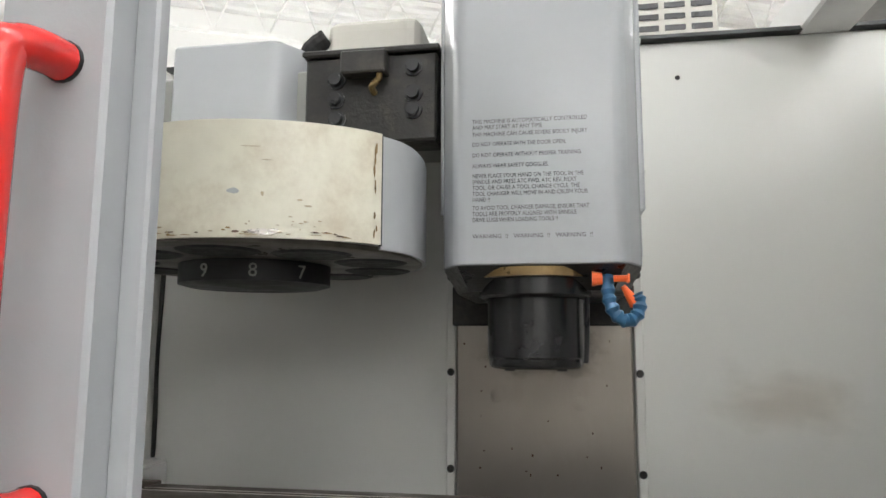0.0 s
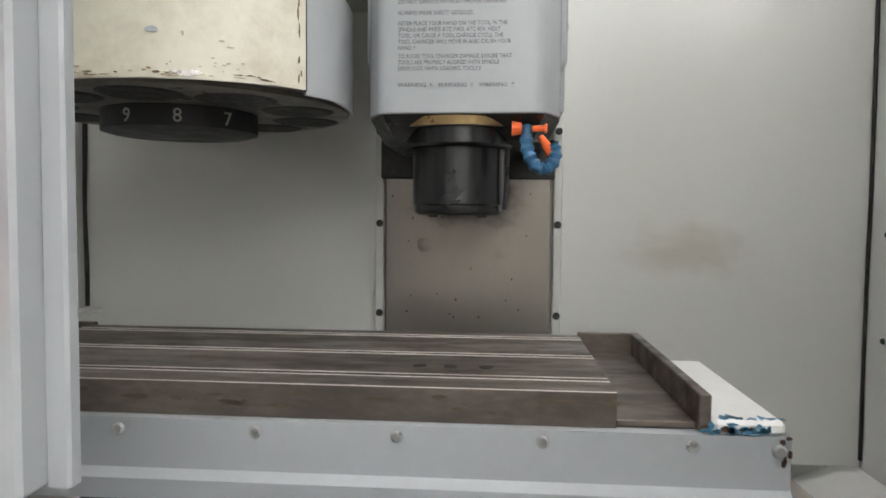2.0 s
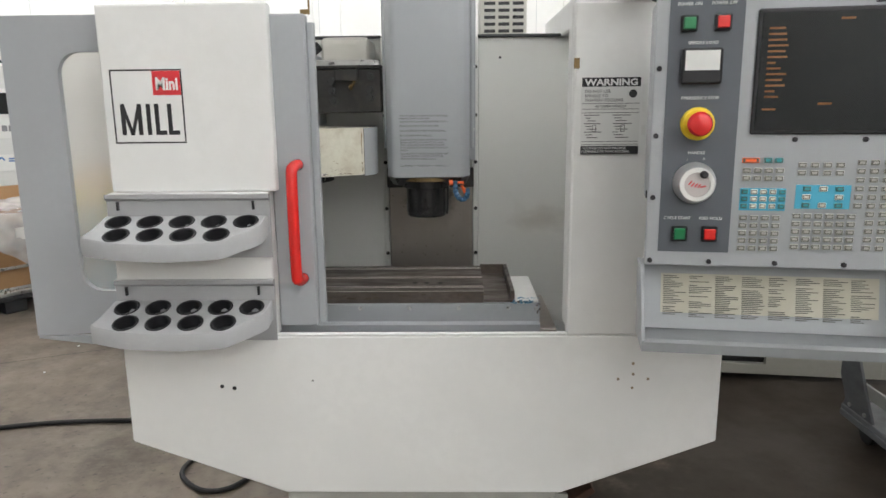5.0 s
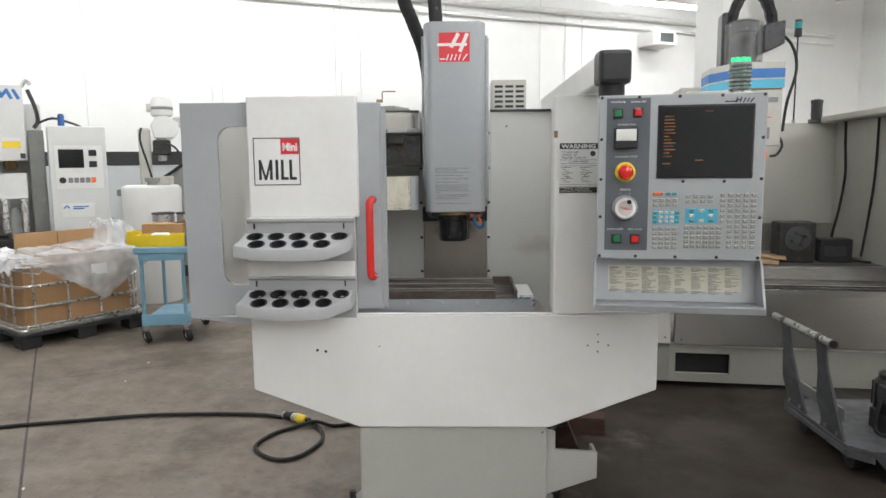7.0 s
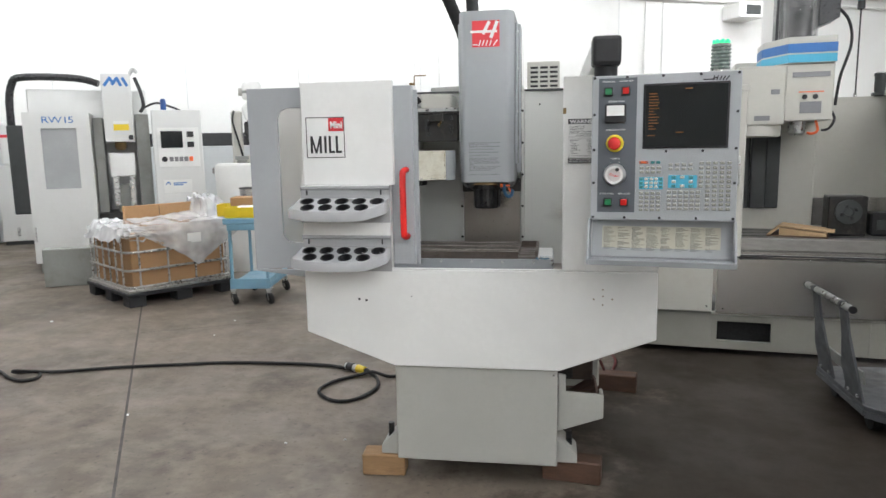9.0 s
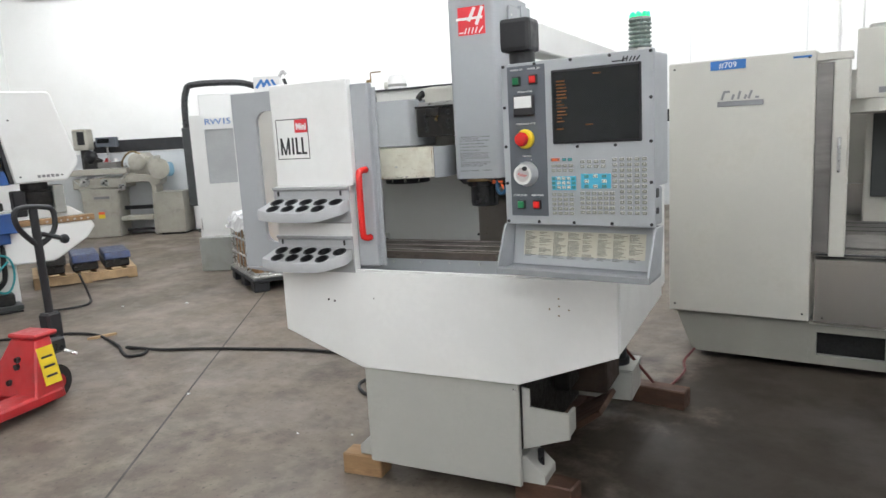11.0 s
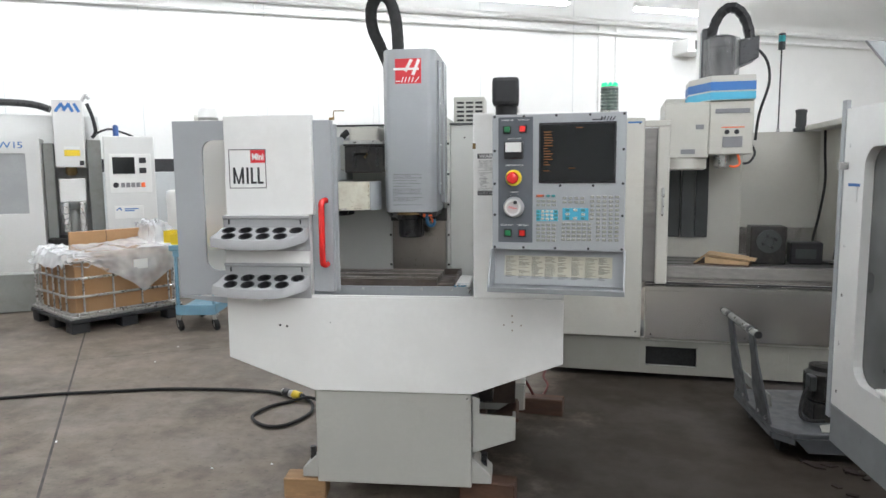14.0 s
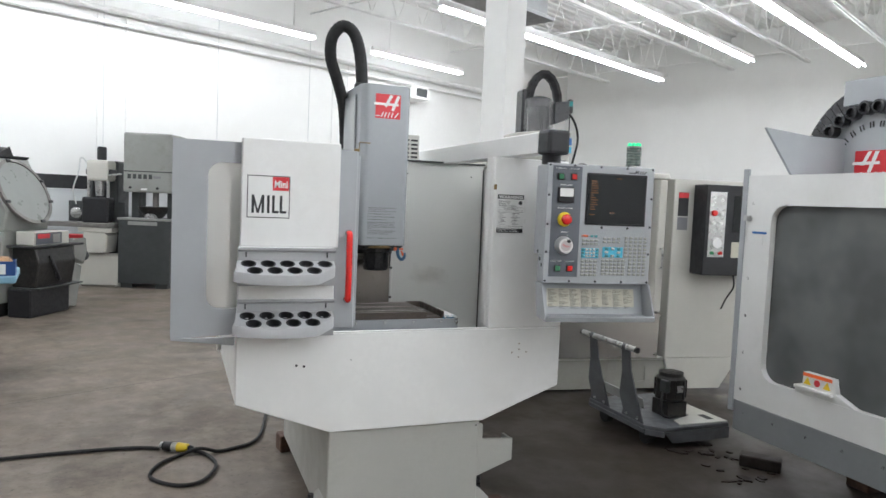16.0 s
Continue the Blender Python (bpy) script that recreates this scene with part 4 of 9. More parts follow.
def tool_tray(z):
    t = thing("tool_tray", (-0.60, 0.0, z), "grey plastic tool holder tray with nine dark cups", "tool tray", "tool trays on the cover")
    part("back_plate", prism([(0.0, z - 0.068), (-0.004, z - 0.068), (-0.004, z + 0.052), (-0.012, z + 0.058), (-0.012, z + 0.066), (0.0, z + 0.066)], "x", -0.768, -0.430), M_TRAY, t)
    plan = [(-0.772, -0.005), (-0.780, -0.060), (-0.788, -0.083), (-0.780, -0.090), (-0.715, -0.108), (-0.655, -0.114), (-0.60, -0.116), (-0.550, -0.112), (-0.512, -0.107), (-0.500, -0.101), (-0.445, -0.052), (-0.438, -0.040), (-0.436, -0.005)]
    cups = [(-0.735 + k * 0.0655, -0.030) for k in range(5)] + [(-0.718 + k * 0.0665, -0.078) for k in range(4)]
    b = bmesh.new()

    def top_of(x, y):
        return z + 0.024 + y * 0.38

    inset = [(-0.608 + (x + 0.608) * 0.984, -0.055 + (y + 0.055) * 0.95) for x, y in plan]
    rim = [b.verts.new((x, y, top_of(x, y))) for x, y in inset]
    edges = [b.edges.new((rim[k - 1], rim[k])) for k in range(len(rim))]
    for x, y in cups:
        ring = [b.verts.new((x + 0.0240 * math.cos(a), y + 0.0240 * math.sin(a), top_of(x, y + 0.0240 * math.sin(a)))) for a in [k * math.pi / 10 for k in range(20)]]
        edges += [b.edges.new((ring[k - 1], ring[k])) for k in range(20)]
    bmesh.ops.triangle_fill(b, use_beauty=True, use_dissolve=False, edges=edges)
    upper = [b.verts.new((x, y, top_of(x, y) - 0.004)) for x, y in plan]
    low = [b.verts.new((x, y, z - 0.018 + y * 0.30)) for x, y in plan]
    for k in range(len(plan)):
        b.faces.new((rim[k], rim[k - 1], upper[k - 1], upper[k]))
        b.faces.new((upper[k], upper[k - 1], low[k - 1], low[k]))
    b.faces.new(low[::-1])
    part("shelf", b, M_TRAY, t, smooth=True)
    for x, y in cups:
        c = Matrix.Translation((x, y, top_of(x, y))) @ pose(0, 0, 0, math.degrees(math.atan(0.38)))
        cup = part("cup", open_lathe([(0.0196, -0.026), (0.0206, -0.004), (0.0214, 0.0010), (0.0232, 0.0020), (0.0258, 0.0012), (0.0262, 0.0003)]), M_BLACK, t, at=c, smooth=True)
        part("cup_bore", lathe([(0.0198, -0.0265), (0.0198, -0.0245)], (0, 0, 0), 20), M_HOLE, cup, at=c)
    for x in (-0.742, -0.462):
        part("slot", box(x - 0.002, x + 0.002, -0.0135, -0.0115 + 0.004, z + 0.034, z + 0.052, 0), M_BLACK, t)
    return t


tool_tray(1.078)
tool_tray(0.897)

# ---- inside the mill ----
HD = 1.1275  # underside of the head
HF = 0.456  # its front
XC = -0.122
head = thing("spindle_head", (XC, 0.58, HD), "grey spindle head with printed warnings and a red badge", "spindle head")
plan = [(-0.236, 0.77), (-0.236, HF + 0.050), (-0.233, HF + 0.038), (-0.219, HF + 0.009), (-0.212, HF + 0.0025), (-0.203, HF), (-0.040, HF), (-0.031, HF + 0.0025), (-0.024, HF + 0.009), (-0.011, HF + 0.038), (-0.008, HF + 0.050), (-0.008, 0.77)]
part("housing", prism(plan, "z", HD, 1.821, 0.0015), M_GLOSSGREY, head, "glossy light-grey head cover", smooth=True)
part("side_panel", box(-0.0075, 0.003, 0.545, 0.745, 1.20, 1.785, 0.003), M_GLOSSGREY, head)
part("side_panel", box(-0.247, -0.2365, 0.545, 0.745, 1.20, 1.785, 0.003), M_GLOSSGREY, head)
part("side_ledge", box(-0.0075, 0.011, 0.66, 0.765, HD + 0.03, 1.795, 0.002), M_GLOSSGREY, head)
for k, z in enumerate((1.25, 1.42, 1.60, 1.75)):
    screw(head, (-0.0078 + 0.0108, 0.56, z), 0.0045, M_STEEL, (1, 0, 0))
part("badge_field", box(-0.177, -0.065, HF - 0.0012, HF + 0.0005, 1.677, 1.781, 0), M_REDINK, head, "square red badge with white slanted bars")
bm = bmesh.new()
strokes(bm, [((-0.133, 1.728), (-0.106, 1.777)), ((-0.101, 1.712), (-0.074, 1.777))], 0.013, HF - 0.0018)
strokes(bm, [((-0.184, 1.738), (-0.075, 1.738))], 0.010, HF - 0.0015)
strokes(bm, [((-0.174, 1.687), (-0.155, 1.687)), ((-0.150, 1.682), (-0.142, 1.704)), ((-0.136, 1.682), (-0.128, 1.704)), ((-0.121, 1.682), (-0.113, 1.704)), ((-0.106, 1.682), (-0.098, 1.704)), ((-0.091, 1.682), (-0.074, 1.704))], 0.0045, HF - 0.0018)
part("badge_bars", bm, M_WHITEINK, head)
text_lines = ["THIS MACHINE IS AUTOMATICALLY CONTROLLED\nAND MAY START AT ANY TIME", "THIS MACHINE CAN CAUSE SEVERE BODILY INJURY", "DO NOT OPERATE WITH THE DOOR OPEN.", "DO NOT OPERATE WITHOUT PROPER TRAINING.", "ALWAYS WEAR SAFETY GOGGLES.",
              "NEVER PLACE YOUR HAND ON THE TOOL IN THE\nSPINDLE AND PRESS ATC FWD, ATC REV, NEXT\nTOOL, OR CAUSE A TOOL CHANGE CYCLE. THE\nTOOL CHANGER WILL MOVE IN AND CRUSH YOUR\nHAND !!",
              "TO AVOID TOOL CHANGER DAMAGE, ENSURE THAT\nTOOLS ARE PROPERLY ALIGNED WITH SPINDLE\nDRIVE LUGS WHEN LOADING TOOLS !!", "WARNING  !!   WARNING  !!   WARNING  !!"]
text_rows = ((1.2885, 0.128), (1.2735, 0.128), (1.2620, 0.104), (1.2495, 0.121), (1.2370, 0.085), (1.2255, 0.127), (1.1890, 0.128), (1.1570, 0.131))
for body, (z, wide) in zip(text_lines, text_rows):
    lettering("warning_text", body, 0.0068, on_front(-0.1955, HF - 0.0001, z), M_HEADINK, head, wide=wide, thick=0.0003)
under = [(-0.236, 0.76), (-0.236, HF + 0.055), (-0.213, HF + 0.003), (-0.031, HF + 0.003), (-0.008, HF + 0.055), (-0.008, 0.76)]
low = [(-0.224, 0.74), (-0.224, HF + 0.085), (-0.205, HF + 0.045), (-0.040, HF + 0.045), (-0.021, HF + 0.085), (-0.021, 0.74)]
b = bmesh.new()
hi = [b.verts.new((x, y, HD - 0.0005)) for x, y in under]
lo = [b.verts.new((x, y, HD - 0.026)) for x, y in low]
b.faces.new(hi)
b.faces.new(lo[::-1])
for k in range(6):
    b.faces.new((hi[k], hi[k - 1], lo[k - 1], lo[k]))
part("nose_casting", b, M_CASTBLACK, head, "oily black nose casting")
SX, SY = -0.130, 0.535
part("seal_ring", lathe([(0.074, HD - 0.012), (0.074, HD - 0.002)], (SX, SY - 0.008, 0), 40), M_BRONZE, head, smooth=True)
part("flange_ring", lathe([(0.062, HD - 0.034), (0.066, HD - 0.031), (0.066, HD - 0.012), (0.062, HD - 0.010)], (SX, SY - 0.006, 0), 48), M_SPINDLE, head, smooth=True)
part("spindle", lathe([(0.028, 1.013), (0.050, 1.013), (0.0540, 1.0155), (0.0550, 1.019), (0.0550, 1.024), (0.0565, 1.026), (0.0565, 1.094)], (SX, SY, 0), 48), M_SPINDLE, head, "black ground spindle nose", smooth=True)
for s in (-1, 1):
    part("drive_lug", box(SX + s * 0.030 - 0.006, SX + s * 0.030 + 0.006, SY - 0.010, SY + 0.010, 1.010, 1.0128, 0.0005), M_OXIDE, head)
part("air_pipe", tube([(SX + 0.060, SY - 0.02, HD - 0.02), (SX + 0.059, SY - 0.022, 1.05), (SX + 0.057, SY - 0.022, 1.02)], 0.003, 8, 3), M_OXIDE, head, smooth=True)
# coolant hose of beads
beads = [(-0.048, 0.476, 1.116), (-0.049, 0.472, 1.099), (-0.047, 0.468, 1.084), (-0.040, 0.466, 1.071), (-0.029, 0.467, 1.066), (-0.019, 0.470, 1.073), (-0.016, 0.473, 1.086), (-0.019, 0.475, 1.094)]
hose = part("coolant_hose", tube(beads, 0.0062, 10, 3, ribs=0.35), M_BLUEHOSE, head, "blue beaded coolant hose with orange valves", smooth=True)
b = rod((-0.066, 0.470, 1.112), (-0.055, 0.470, 1.112), 0.0085, 0.0065, 12)
rod((-0.043, 0.470, 1.112), (-0.026, 0.470, 1.112), 0.0037, 0.0037, 8, bm=b)
box(-0.029, -0.026, 0.464, 0.476, 1.107, 1.117, 0.0008, bm=b)
part("valve", b, M_ORANGE, hose)
part("nozzle", rod((-0.020, 0.475, 1.084), (-0.033, 0.472, 1.104), 0.0070, 0.003, 12), M_ORANGE, hose)
part("supply_hose", tube([(-0.225, 0.80, 1.50), (-0.230, 0.79, 1.62), (-0.250, 0.76, 1.76), (-0.290, 0.73, 1.87), (-0.325, 0.71, 1.96), (-0.325, 0.69, 2.045), (-0.285, 0.67, 2.095), (-0.235, 0.66, 2.07), (-0.205, 0.65, 1.98), (-0.195, 0.64, 1.86), (-0.195, 0.64, 1.822)], 0.026, 12, 8, ribs=0.06), M_RUBBER, head, "thick black corrugated hose", smooth=True)
part("hose_gland", lathe([(0.030, 1.8215), (0.034, 1.824), (0.034, 1.842), (0.029, 1.846)], (-0.195, 0.64, 0), 18), M_OXIDE, head, smooth=True)

# way covers on the column
cover = thing("way_cover", (XC, 0.76, 0.75), "stained sheet-steel column way cover with small dents", "way cover")
part("upper_strip", box(-0.262, 0.007, 0.745, 0.7655, 1.068, 1.128, 0.002), M_GRIME, cover)
part("moving_sheet", box(-0.256, 0.002, 0.752, 0.762, 0.755, 1.120, 0.002), M_COVERSTEEL, cover)
part("lower_sheet", box(-0.242, -0.012, 0.763, 0.770, 0.617, 0.80, 0.002), M_GREY, cover)
for x, z in ((-0.195, 0.965), (-0.075, 0.955)):
    part("dent", lathe([(0.011, 0.0), (0.008, 0.0003), (0.004, 0.0007), (0.001, 0.0008)], (x, 0.752, z), 16, axis="y"), M_COVERSTEEL, cover, smooth=True)

# tool carousel
car = thing("tool_carousel", (-0.505, 0.57, 1.10), "cream drum tool carousel with numbered black hub", "tool carousel")
CX, CY, R = -0.455, 0.555, 0.235  # the cover's round front
DX, DY = -0.487, 0.540  # the disc and hub under it


def bent_sheet(line, t, z0, z1):
    """An upright sheet of thickness t along a plan line."""
    b = bmesh.new()
    rows = []
    for k, p in enumerate(line):
        way = (line[min(k + 1, len(line) - 1)] - line[max(k - 1, 0)]).normalized()
        inn = Vector((-way.y, way.x, 0)) * t
        rows.append([b.verts.new(q) for q in ((p.x, p.y, z0), (p.x, p.y, z1), (p.x + inn.x, p.y + inn.y, z1), (p.x + inn.x, p.y + inn.y, z0))])
    for p, q in zip(rows, rows[1:]):
        for k in range(4):
            b.faces.new((p[k - 1], p[k], q[k], q[k - 1]))
    b.faces.new(rows[0])
    b.faces.new(rows[-1][::-1])
    return b


ring = [Vector((CX + R * math.cos(radians(a)), CY + R * math.sin(radians(a)), 0)) for a in range(150, 318, 6)] + [Vector((-0.2845, 0.3965, 0))]
part("drum_cover", bent_sheet(ring, 0.004, 1.1435, 1.263), M_CREAM, car, "cream drum cover with brown scuffs", smooth=True)
door_line = smooth_path([(-0.2860, 0.4005, 0), (-0.2730, 0.421, 0), (-0.2640, 0.448, 0), (-0.2610, 0.480, 0), (-0.2620, 0.520, 0), (-0.270, 0.570, 0), (-0.290, 0.62, 0), (-0.33, 0.67, 0)], 4)
part("drum_door", bent_sheet(door_line, 0.004, 1.139, 1.262), M_GREY, car, smooth=True)
part("door_seam", bent_sheet([Vector((-0.2846, 0.3962, 0)), Vector((-0.2838, 0.3978, 0))], 0.003, 1.142, 1.262), M_BLACK, car)
part("drum_top", prism([(p.x * 0.985 + CX * 0.015, p.y * 0.985 + CY * 0.015) for p in ring + door_line], "z", 1.255, 1.260), M_CREAM, car)
part("tool_disc", lathe([(0.210, 1.1395), (0.214, 1.1415), (0.214, 1.1475)], (DX, DY, 0), 56), M_DISC, car, "oily grey tool disc", smooth=True)
for k in range(10):
    a = radians(-8 + 36 * k)
    x, y = DX + 0.160 * math.cos(a), DY + 0.160 * math.sin(a)
    part("tool_pocket", lathe([(0.039, 1.1370), (0.045, 1.1390)], (x, y, 0), 20), M_HOLE, car)
hub = part("hub", lathe([(0.084, 1.111), (0.095, 1.114), (0.095, 1.1390)], (DX, DY, 0), 48), M_BLACK, car, "black hub with white pocket numbers", smooth=True)
for k, ch in ((-1, "9"), (0, "8"), (1, "7")):
    a = radians(-68 + k * 36)
    x, y = DX + 0.0955 * math.cos(a), DY + 0.0955 * math.sin(a)
    lettering("number", ch, 0.023, Matrix.Translation((x, y, 1.1180)) @ pose(0, 0, 0, 0, 0, math.degrees(a) + 90) @ FRONT, M_KEY, hub, "CENTER")
part("drive_box", prism([(-0.640, 0.570), (-0.492, 0.570), (-0.480, 0.575), (-0.446, 0.630), (-0.442, 0.650), (-0.442, 0.74), (-0.640, 0.74)], "z", 1.264, 1.462, 0.004), M_GREY, car, "grey rounded drive cover", smooth=True)
part("slide_plate", box(-0.430, -0.252, 0.545, 0.60, 1.300, 1.418, 0.003), M_GRIME, car, "oily black slide plate with bolts")
part("slide_rail", box(-0.434, -0.248, 0.538, 0.60, 1.4185, 1.427, 0.002), M_GRIME, car)
for x, z in ((-0.387, 1.385), (-0.387, 1.359), (-0.385, 1.332), (-0.283, 1.398), (-0.283, 1.362), (-0.283, 1.340)):
    part("bolt", lathe([(0.012, 0.0), (0.012, 0.003), (0.0085, 0.003), (0.0080, 0.010), (0.001, 0.010)], (x, 0.545, z), 14, axis="y"), M_OXIDE, car, smooth=True)
part("switch_block", box(-0.375, -0.315, 0.520, 0.5445, 1.386, 1.416, 0.002), M_GRIME, car)
part("cable", tube([(-0.325, 0.53, 1.386), (-0.325, 0.527, 1.378), (-0.335, 0.532, 1.370), (-0.335, 0.545, 1.366)], 0.0045, 8, 5), M_BRONZE, car)
part("slide_beam", box(-0.74, -0.25, 0.601, 0.70, 1.31, 1.427, 0.004), M_OLDGREY, car)
part("slide_end", box(-0.252, -0.232, 0.60, 0.79, 1.29, 1.44, 0.003), M_GRIME, car)
part("motor_cover", box(-0.43, -0.29, 0.621, 0.78, 1.4275, 1.510, 0.02, 3), M_OFFWHITE, car)
part("motor_rail", box(-0.45, -0.26, 0.60, 0.62, 1.4275, 1.446, 0.003), M_STEEL, car)
part("conduit", tube([(-0.46, 0.64, 1.43), (-0.458, 0.63, 1.465), (-0.432, 0.63, 1.487)], 0.014, 10, 6, ribs=0.08), M_RUBBER, car)

# saddle, table and its tray
TX0, TX1, TY0, TY1, TZ = -0.605, 0.020, 0.250, 0.530, 0.866
sad = thing("table_saddle", (XC, 0.40, 0.487), "grey sheet-metal saddle cover with screws", "saddle")
part("body", box(-0.357, 0.107, 0.252, 0.60, 0.501, 0.7665, 0.004), M_GREY, sad)
part("pedestal", box(-0.33, 0.06, 0.26, 0.62, 0.487, 0.5005, 0.002), M_GRIME, sad)
part("wing_cover", box(0.1075, 0.205, 0.262, 0.58, 0.60, 0.765, 0.003), M_COVERSTEEL, sad)
part("wing_cover", box(-0.46, -0.3575, 0.262, 0.58, 0.60, 0.765, 0.003), M_GRIME, sad)
part("wiper", prism([(-0.345, 0.708), (-0.123, 0.732), (0.09, 0.708), (0.09, 0.698), (-0.123, 0.720), (-0.345, 0.698)], "y", 0.238, 0.2515, 0.001), M_GREY, sad)
for x, z in ((-0.284, 0.757), (0.032, 0.757), (-0.20, 0.712), (-0.05, 0.712), (-0.30, 0.700), (0.06, 0.700)):
    screw(sad, (x, 0.2515 if z > 0.75 else 0.2375, z), 0.0055)
tab = thing("work_table", (XC, 0.40, 0.767), "worn cast-iron mill table with three slots", "machine table")
front_skirt = prism([(0.2405, 0.836), (0.2405, 0.792), (0.230, 0.786), (0.230, 0.768), (0.50, 0.768), (0.50, 0.836)], "x", TX0 - 0.138, TX1 + 0.138)
part("apron", front_skirt, M_GREY, tab, "grey sheet-metal table skirt with screws")
for k in range(8):
    screw(tab, (TX1 + 0.060 - k * 0.1220, 0.2405, 0.826), 0.0056)
screw(tab, (TX1 + 0.129, 0.2405, 0.824), 0.006)
slots = [TY0 + 0.045, TY0 + 0.145, TY0 + 0.250]
W = 0.0048
outline = [(TY0, 0.8365), (TY0, TZ)]
for s in slots:
    outline += [(s - W, TZ), (s - W, TZ - 0.024), (s + W, TZ - 0.024), (s + W, TZ)]
outline += [(TY1, TZ), (TY1, 0.8365)]
part("table_slab", prism(outline, "x", TX0, TX1), M_TABLE, tab)
for s in [TY0 + 0.0014] + [q for t in slots for q in (t - W - 0.0012, t + W + 0.0012)]:
    part("worn_edge", box(TX0, TX1, s - 0.0007, s + 0.0007, TZ - 0.0015, TZ + 0.0006, 0), M_BRIGHTEDGE, tab)
for x in (-0.155, -0.125, -0.09):
    part("bolt_hole", lathe([(0.007, TZ - 0.001), (0.007, TZ + 0.0006)], (x, TY0 + 0.085, 0), 14), M_HOLE, tab)
for x0, x1, xo in ((TX1 + 0.0005, TX1 + 0.066, TX1 + 0.066), (TX0 - 0.066, TX0 - 0.0005, TX0 - 0.066)):
    s = 1 if xo > 0 else -1
    part("tray_floor", box(x0, x1, TY0 + 0.004, TY1 + 0.004, 0.8365, 0.843, 0.001), M_TABLE, tab, "oily coolant tray at the table end")
    part("tray_wall", prism([(TY0 - 0.004, 0.8365), (TY0 - 0.004, 0.868), (TY1 + 0.014, 0.868), (TY1 + 0.014, 0.8365)], "x", xo, xo + s * 0.010, 0.001), M_TABLE, tab)
    part("tray_back", box(x0, x1, TY1 + 0.0045, TY1 + 0.014, 0.8365, 0.868, 0.001), M_TABLE, tab)
    part("end_cap", box(min(xo + s * 0.0105, xo + s * 0.068), max(xo + s * 0.0105, xo + s * 0.068), TY0 - 0.009, TY1 - 0.05, 0.8365, 0.848, 0.003), M_WHITE, tab)

# ---- control pendant, in its own frame: x along its front, z up, y into it ----
PEN = pose(0.273, -0.272, 0, 0, 0, -8.6)
pen = thing("control_pendant", (0.46, -0.25, 1.05), "grey control pendant with dark screen and many keys", "control panel", turn=-8.6)
part("housing", box(0.004, 0.406, 0.012, 0.135, 1.150, 1.480, 0.006, 2), M_LIGHTGREY, pen, at=PEN)
part("lower_housing", box(0.004, 0.406, 0.012, 0.085, 1.052, 1.1495, 0.004), M_LIGHTGREY, pen, at=PEN)
part("face_plate", box(-0.004, 0.414, 0.0, 0.0115, 1.052, 1.484, 0.002), M_LIGHTGREY, pen, at=PEN)
ink = box(0.016, 0.127, -0.0015, -0.0002, 1.076, 1.476, 0)
side = part("button_field", ink, M_CHARCOAL, pen, "charcoal strip with buttons, meter and knob", at=PEN)
part("screen_bezel", box(0.146, 0.384, -0.005, -0.0002, 1.267, 1.456, 0.004), M_BLACK, pen, at=PEN)
scr = part("screen", box(0.152, 0.378, -0.0066, -0.0052, 1.273, 1.450, 0), M_SCREEN, pen, "dark reflective screen with faint amber text", at=PEN)
random.seed(5)
for k in range(13):
    w = random.uniform(0.012, 0.03)
    part("glyph_bar", box(0.162, 0.162 + w, -0.0071, -0.0067, 1.425 - k * 0.0085, 1.428 - k * 0.0085, 0), M_AMBER, scr, at=PEN)
for x, z in ((0.262, 1.437), (0.240, 1.312), (0.160, 1.304)):
    part("glyph_bar", box(x, x + 0.02, -0.0071, -0.0067, z, z + 0.003, 0), M_AMBER, scr, at=PEN)


def push_button(x, z, mat, w=0.0125):
    b = part("push_button", box(x - w, x + w, -0.008, -0.0016, z - w, z + w, 0.002), M_BLACK, pen, at=PEN)
    part("cap", box(x - w * 0.72, x + w * 0.72, -0.013, -0.0081, z - w * 0.72, z + w * 0.72, 0.0015), mat, b, at=PEN)


for x, z, mm in ((0.045, 1.437, M_GREENBTN), (0.095, 1.438, M_RED), (0.048, 1.107, M_GREENBTN), (0.095, 1.107, M_RED)):
    push_button(x, z, mm)
for body, x, z in (("POWER ON", 0.045, 1.464), ("POWER OFF", 0.096, 1.464), ("SPINDLE LOAD", 0.068, 1.406), ("EMERGENCY STOP", 0.068, 1.322), ("HANDLE", 0.068, 1.236), ("-            +", 0.068, 1.226), ("CYCLE START", 0.044, 1.130), ("FEED HOLD", 0.096, 1.130)):
    lettering("caption", body, 0.0068, PEN @ on_front(x, -0.0022, z), M_WHITEINK, side, "CENTER")
met = part("meter", box(0.036, 0.097, -0.014, -0.0016, 1.345, 1.400, 0.003), M_BLACK, pen, at=PEN)
part("dial", box(0.041, 0.092, -0.0155, -0.0141, 1.366, 1.396, 0), M_LABEL, met, "white meter dial", at=PEN)
est = part("stop_base", lathe([(0.026, 0), (0.026, 0.006), (0.022, 0.010)], (0.066, -0.002, 1.284), 28, axis="y"), M_YELLOW, pen, "yellow emergency stop collar", at=PEN, smooth=True)
part("stop_button", lathe([(0.013, 0.010), (0.013, 0.018), (0.0185, 0.021), (0.0192, 0.028), (0.016, 0.034), (0.005, 0.037)], (0.066, -0.002, 1.284), 24, axis="y"), M_RED, est, "red mushroom stop button", at=PEN, smooth=True)
KX, KZ = 0.067, 1.190
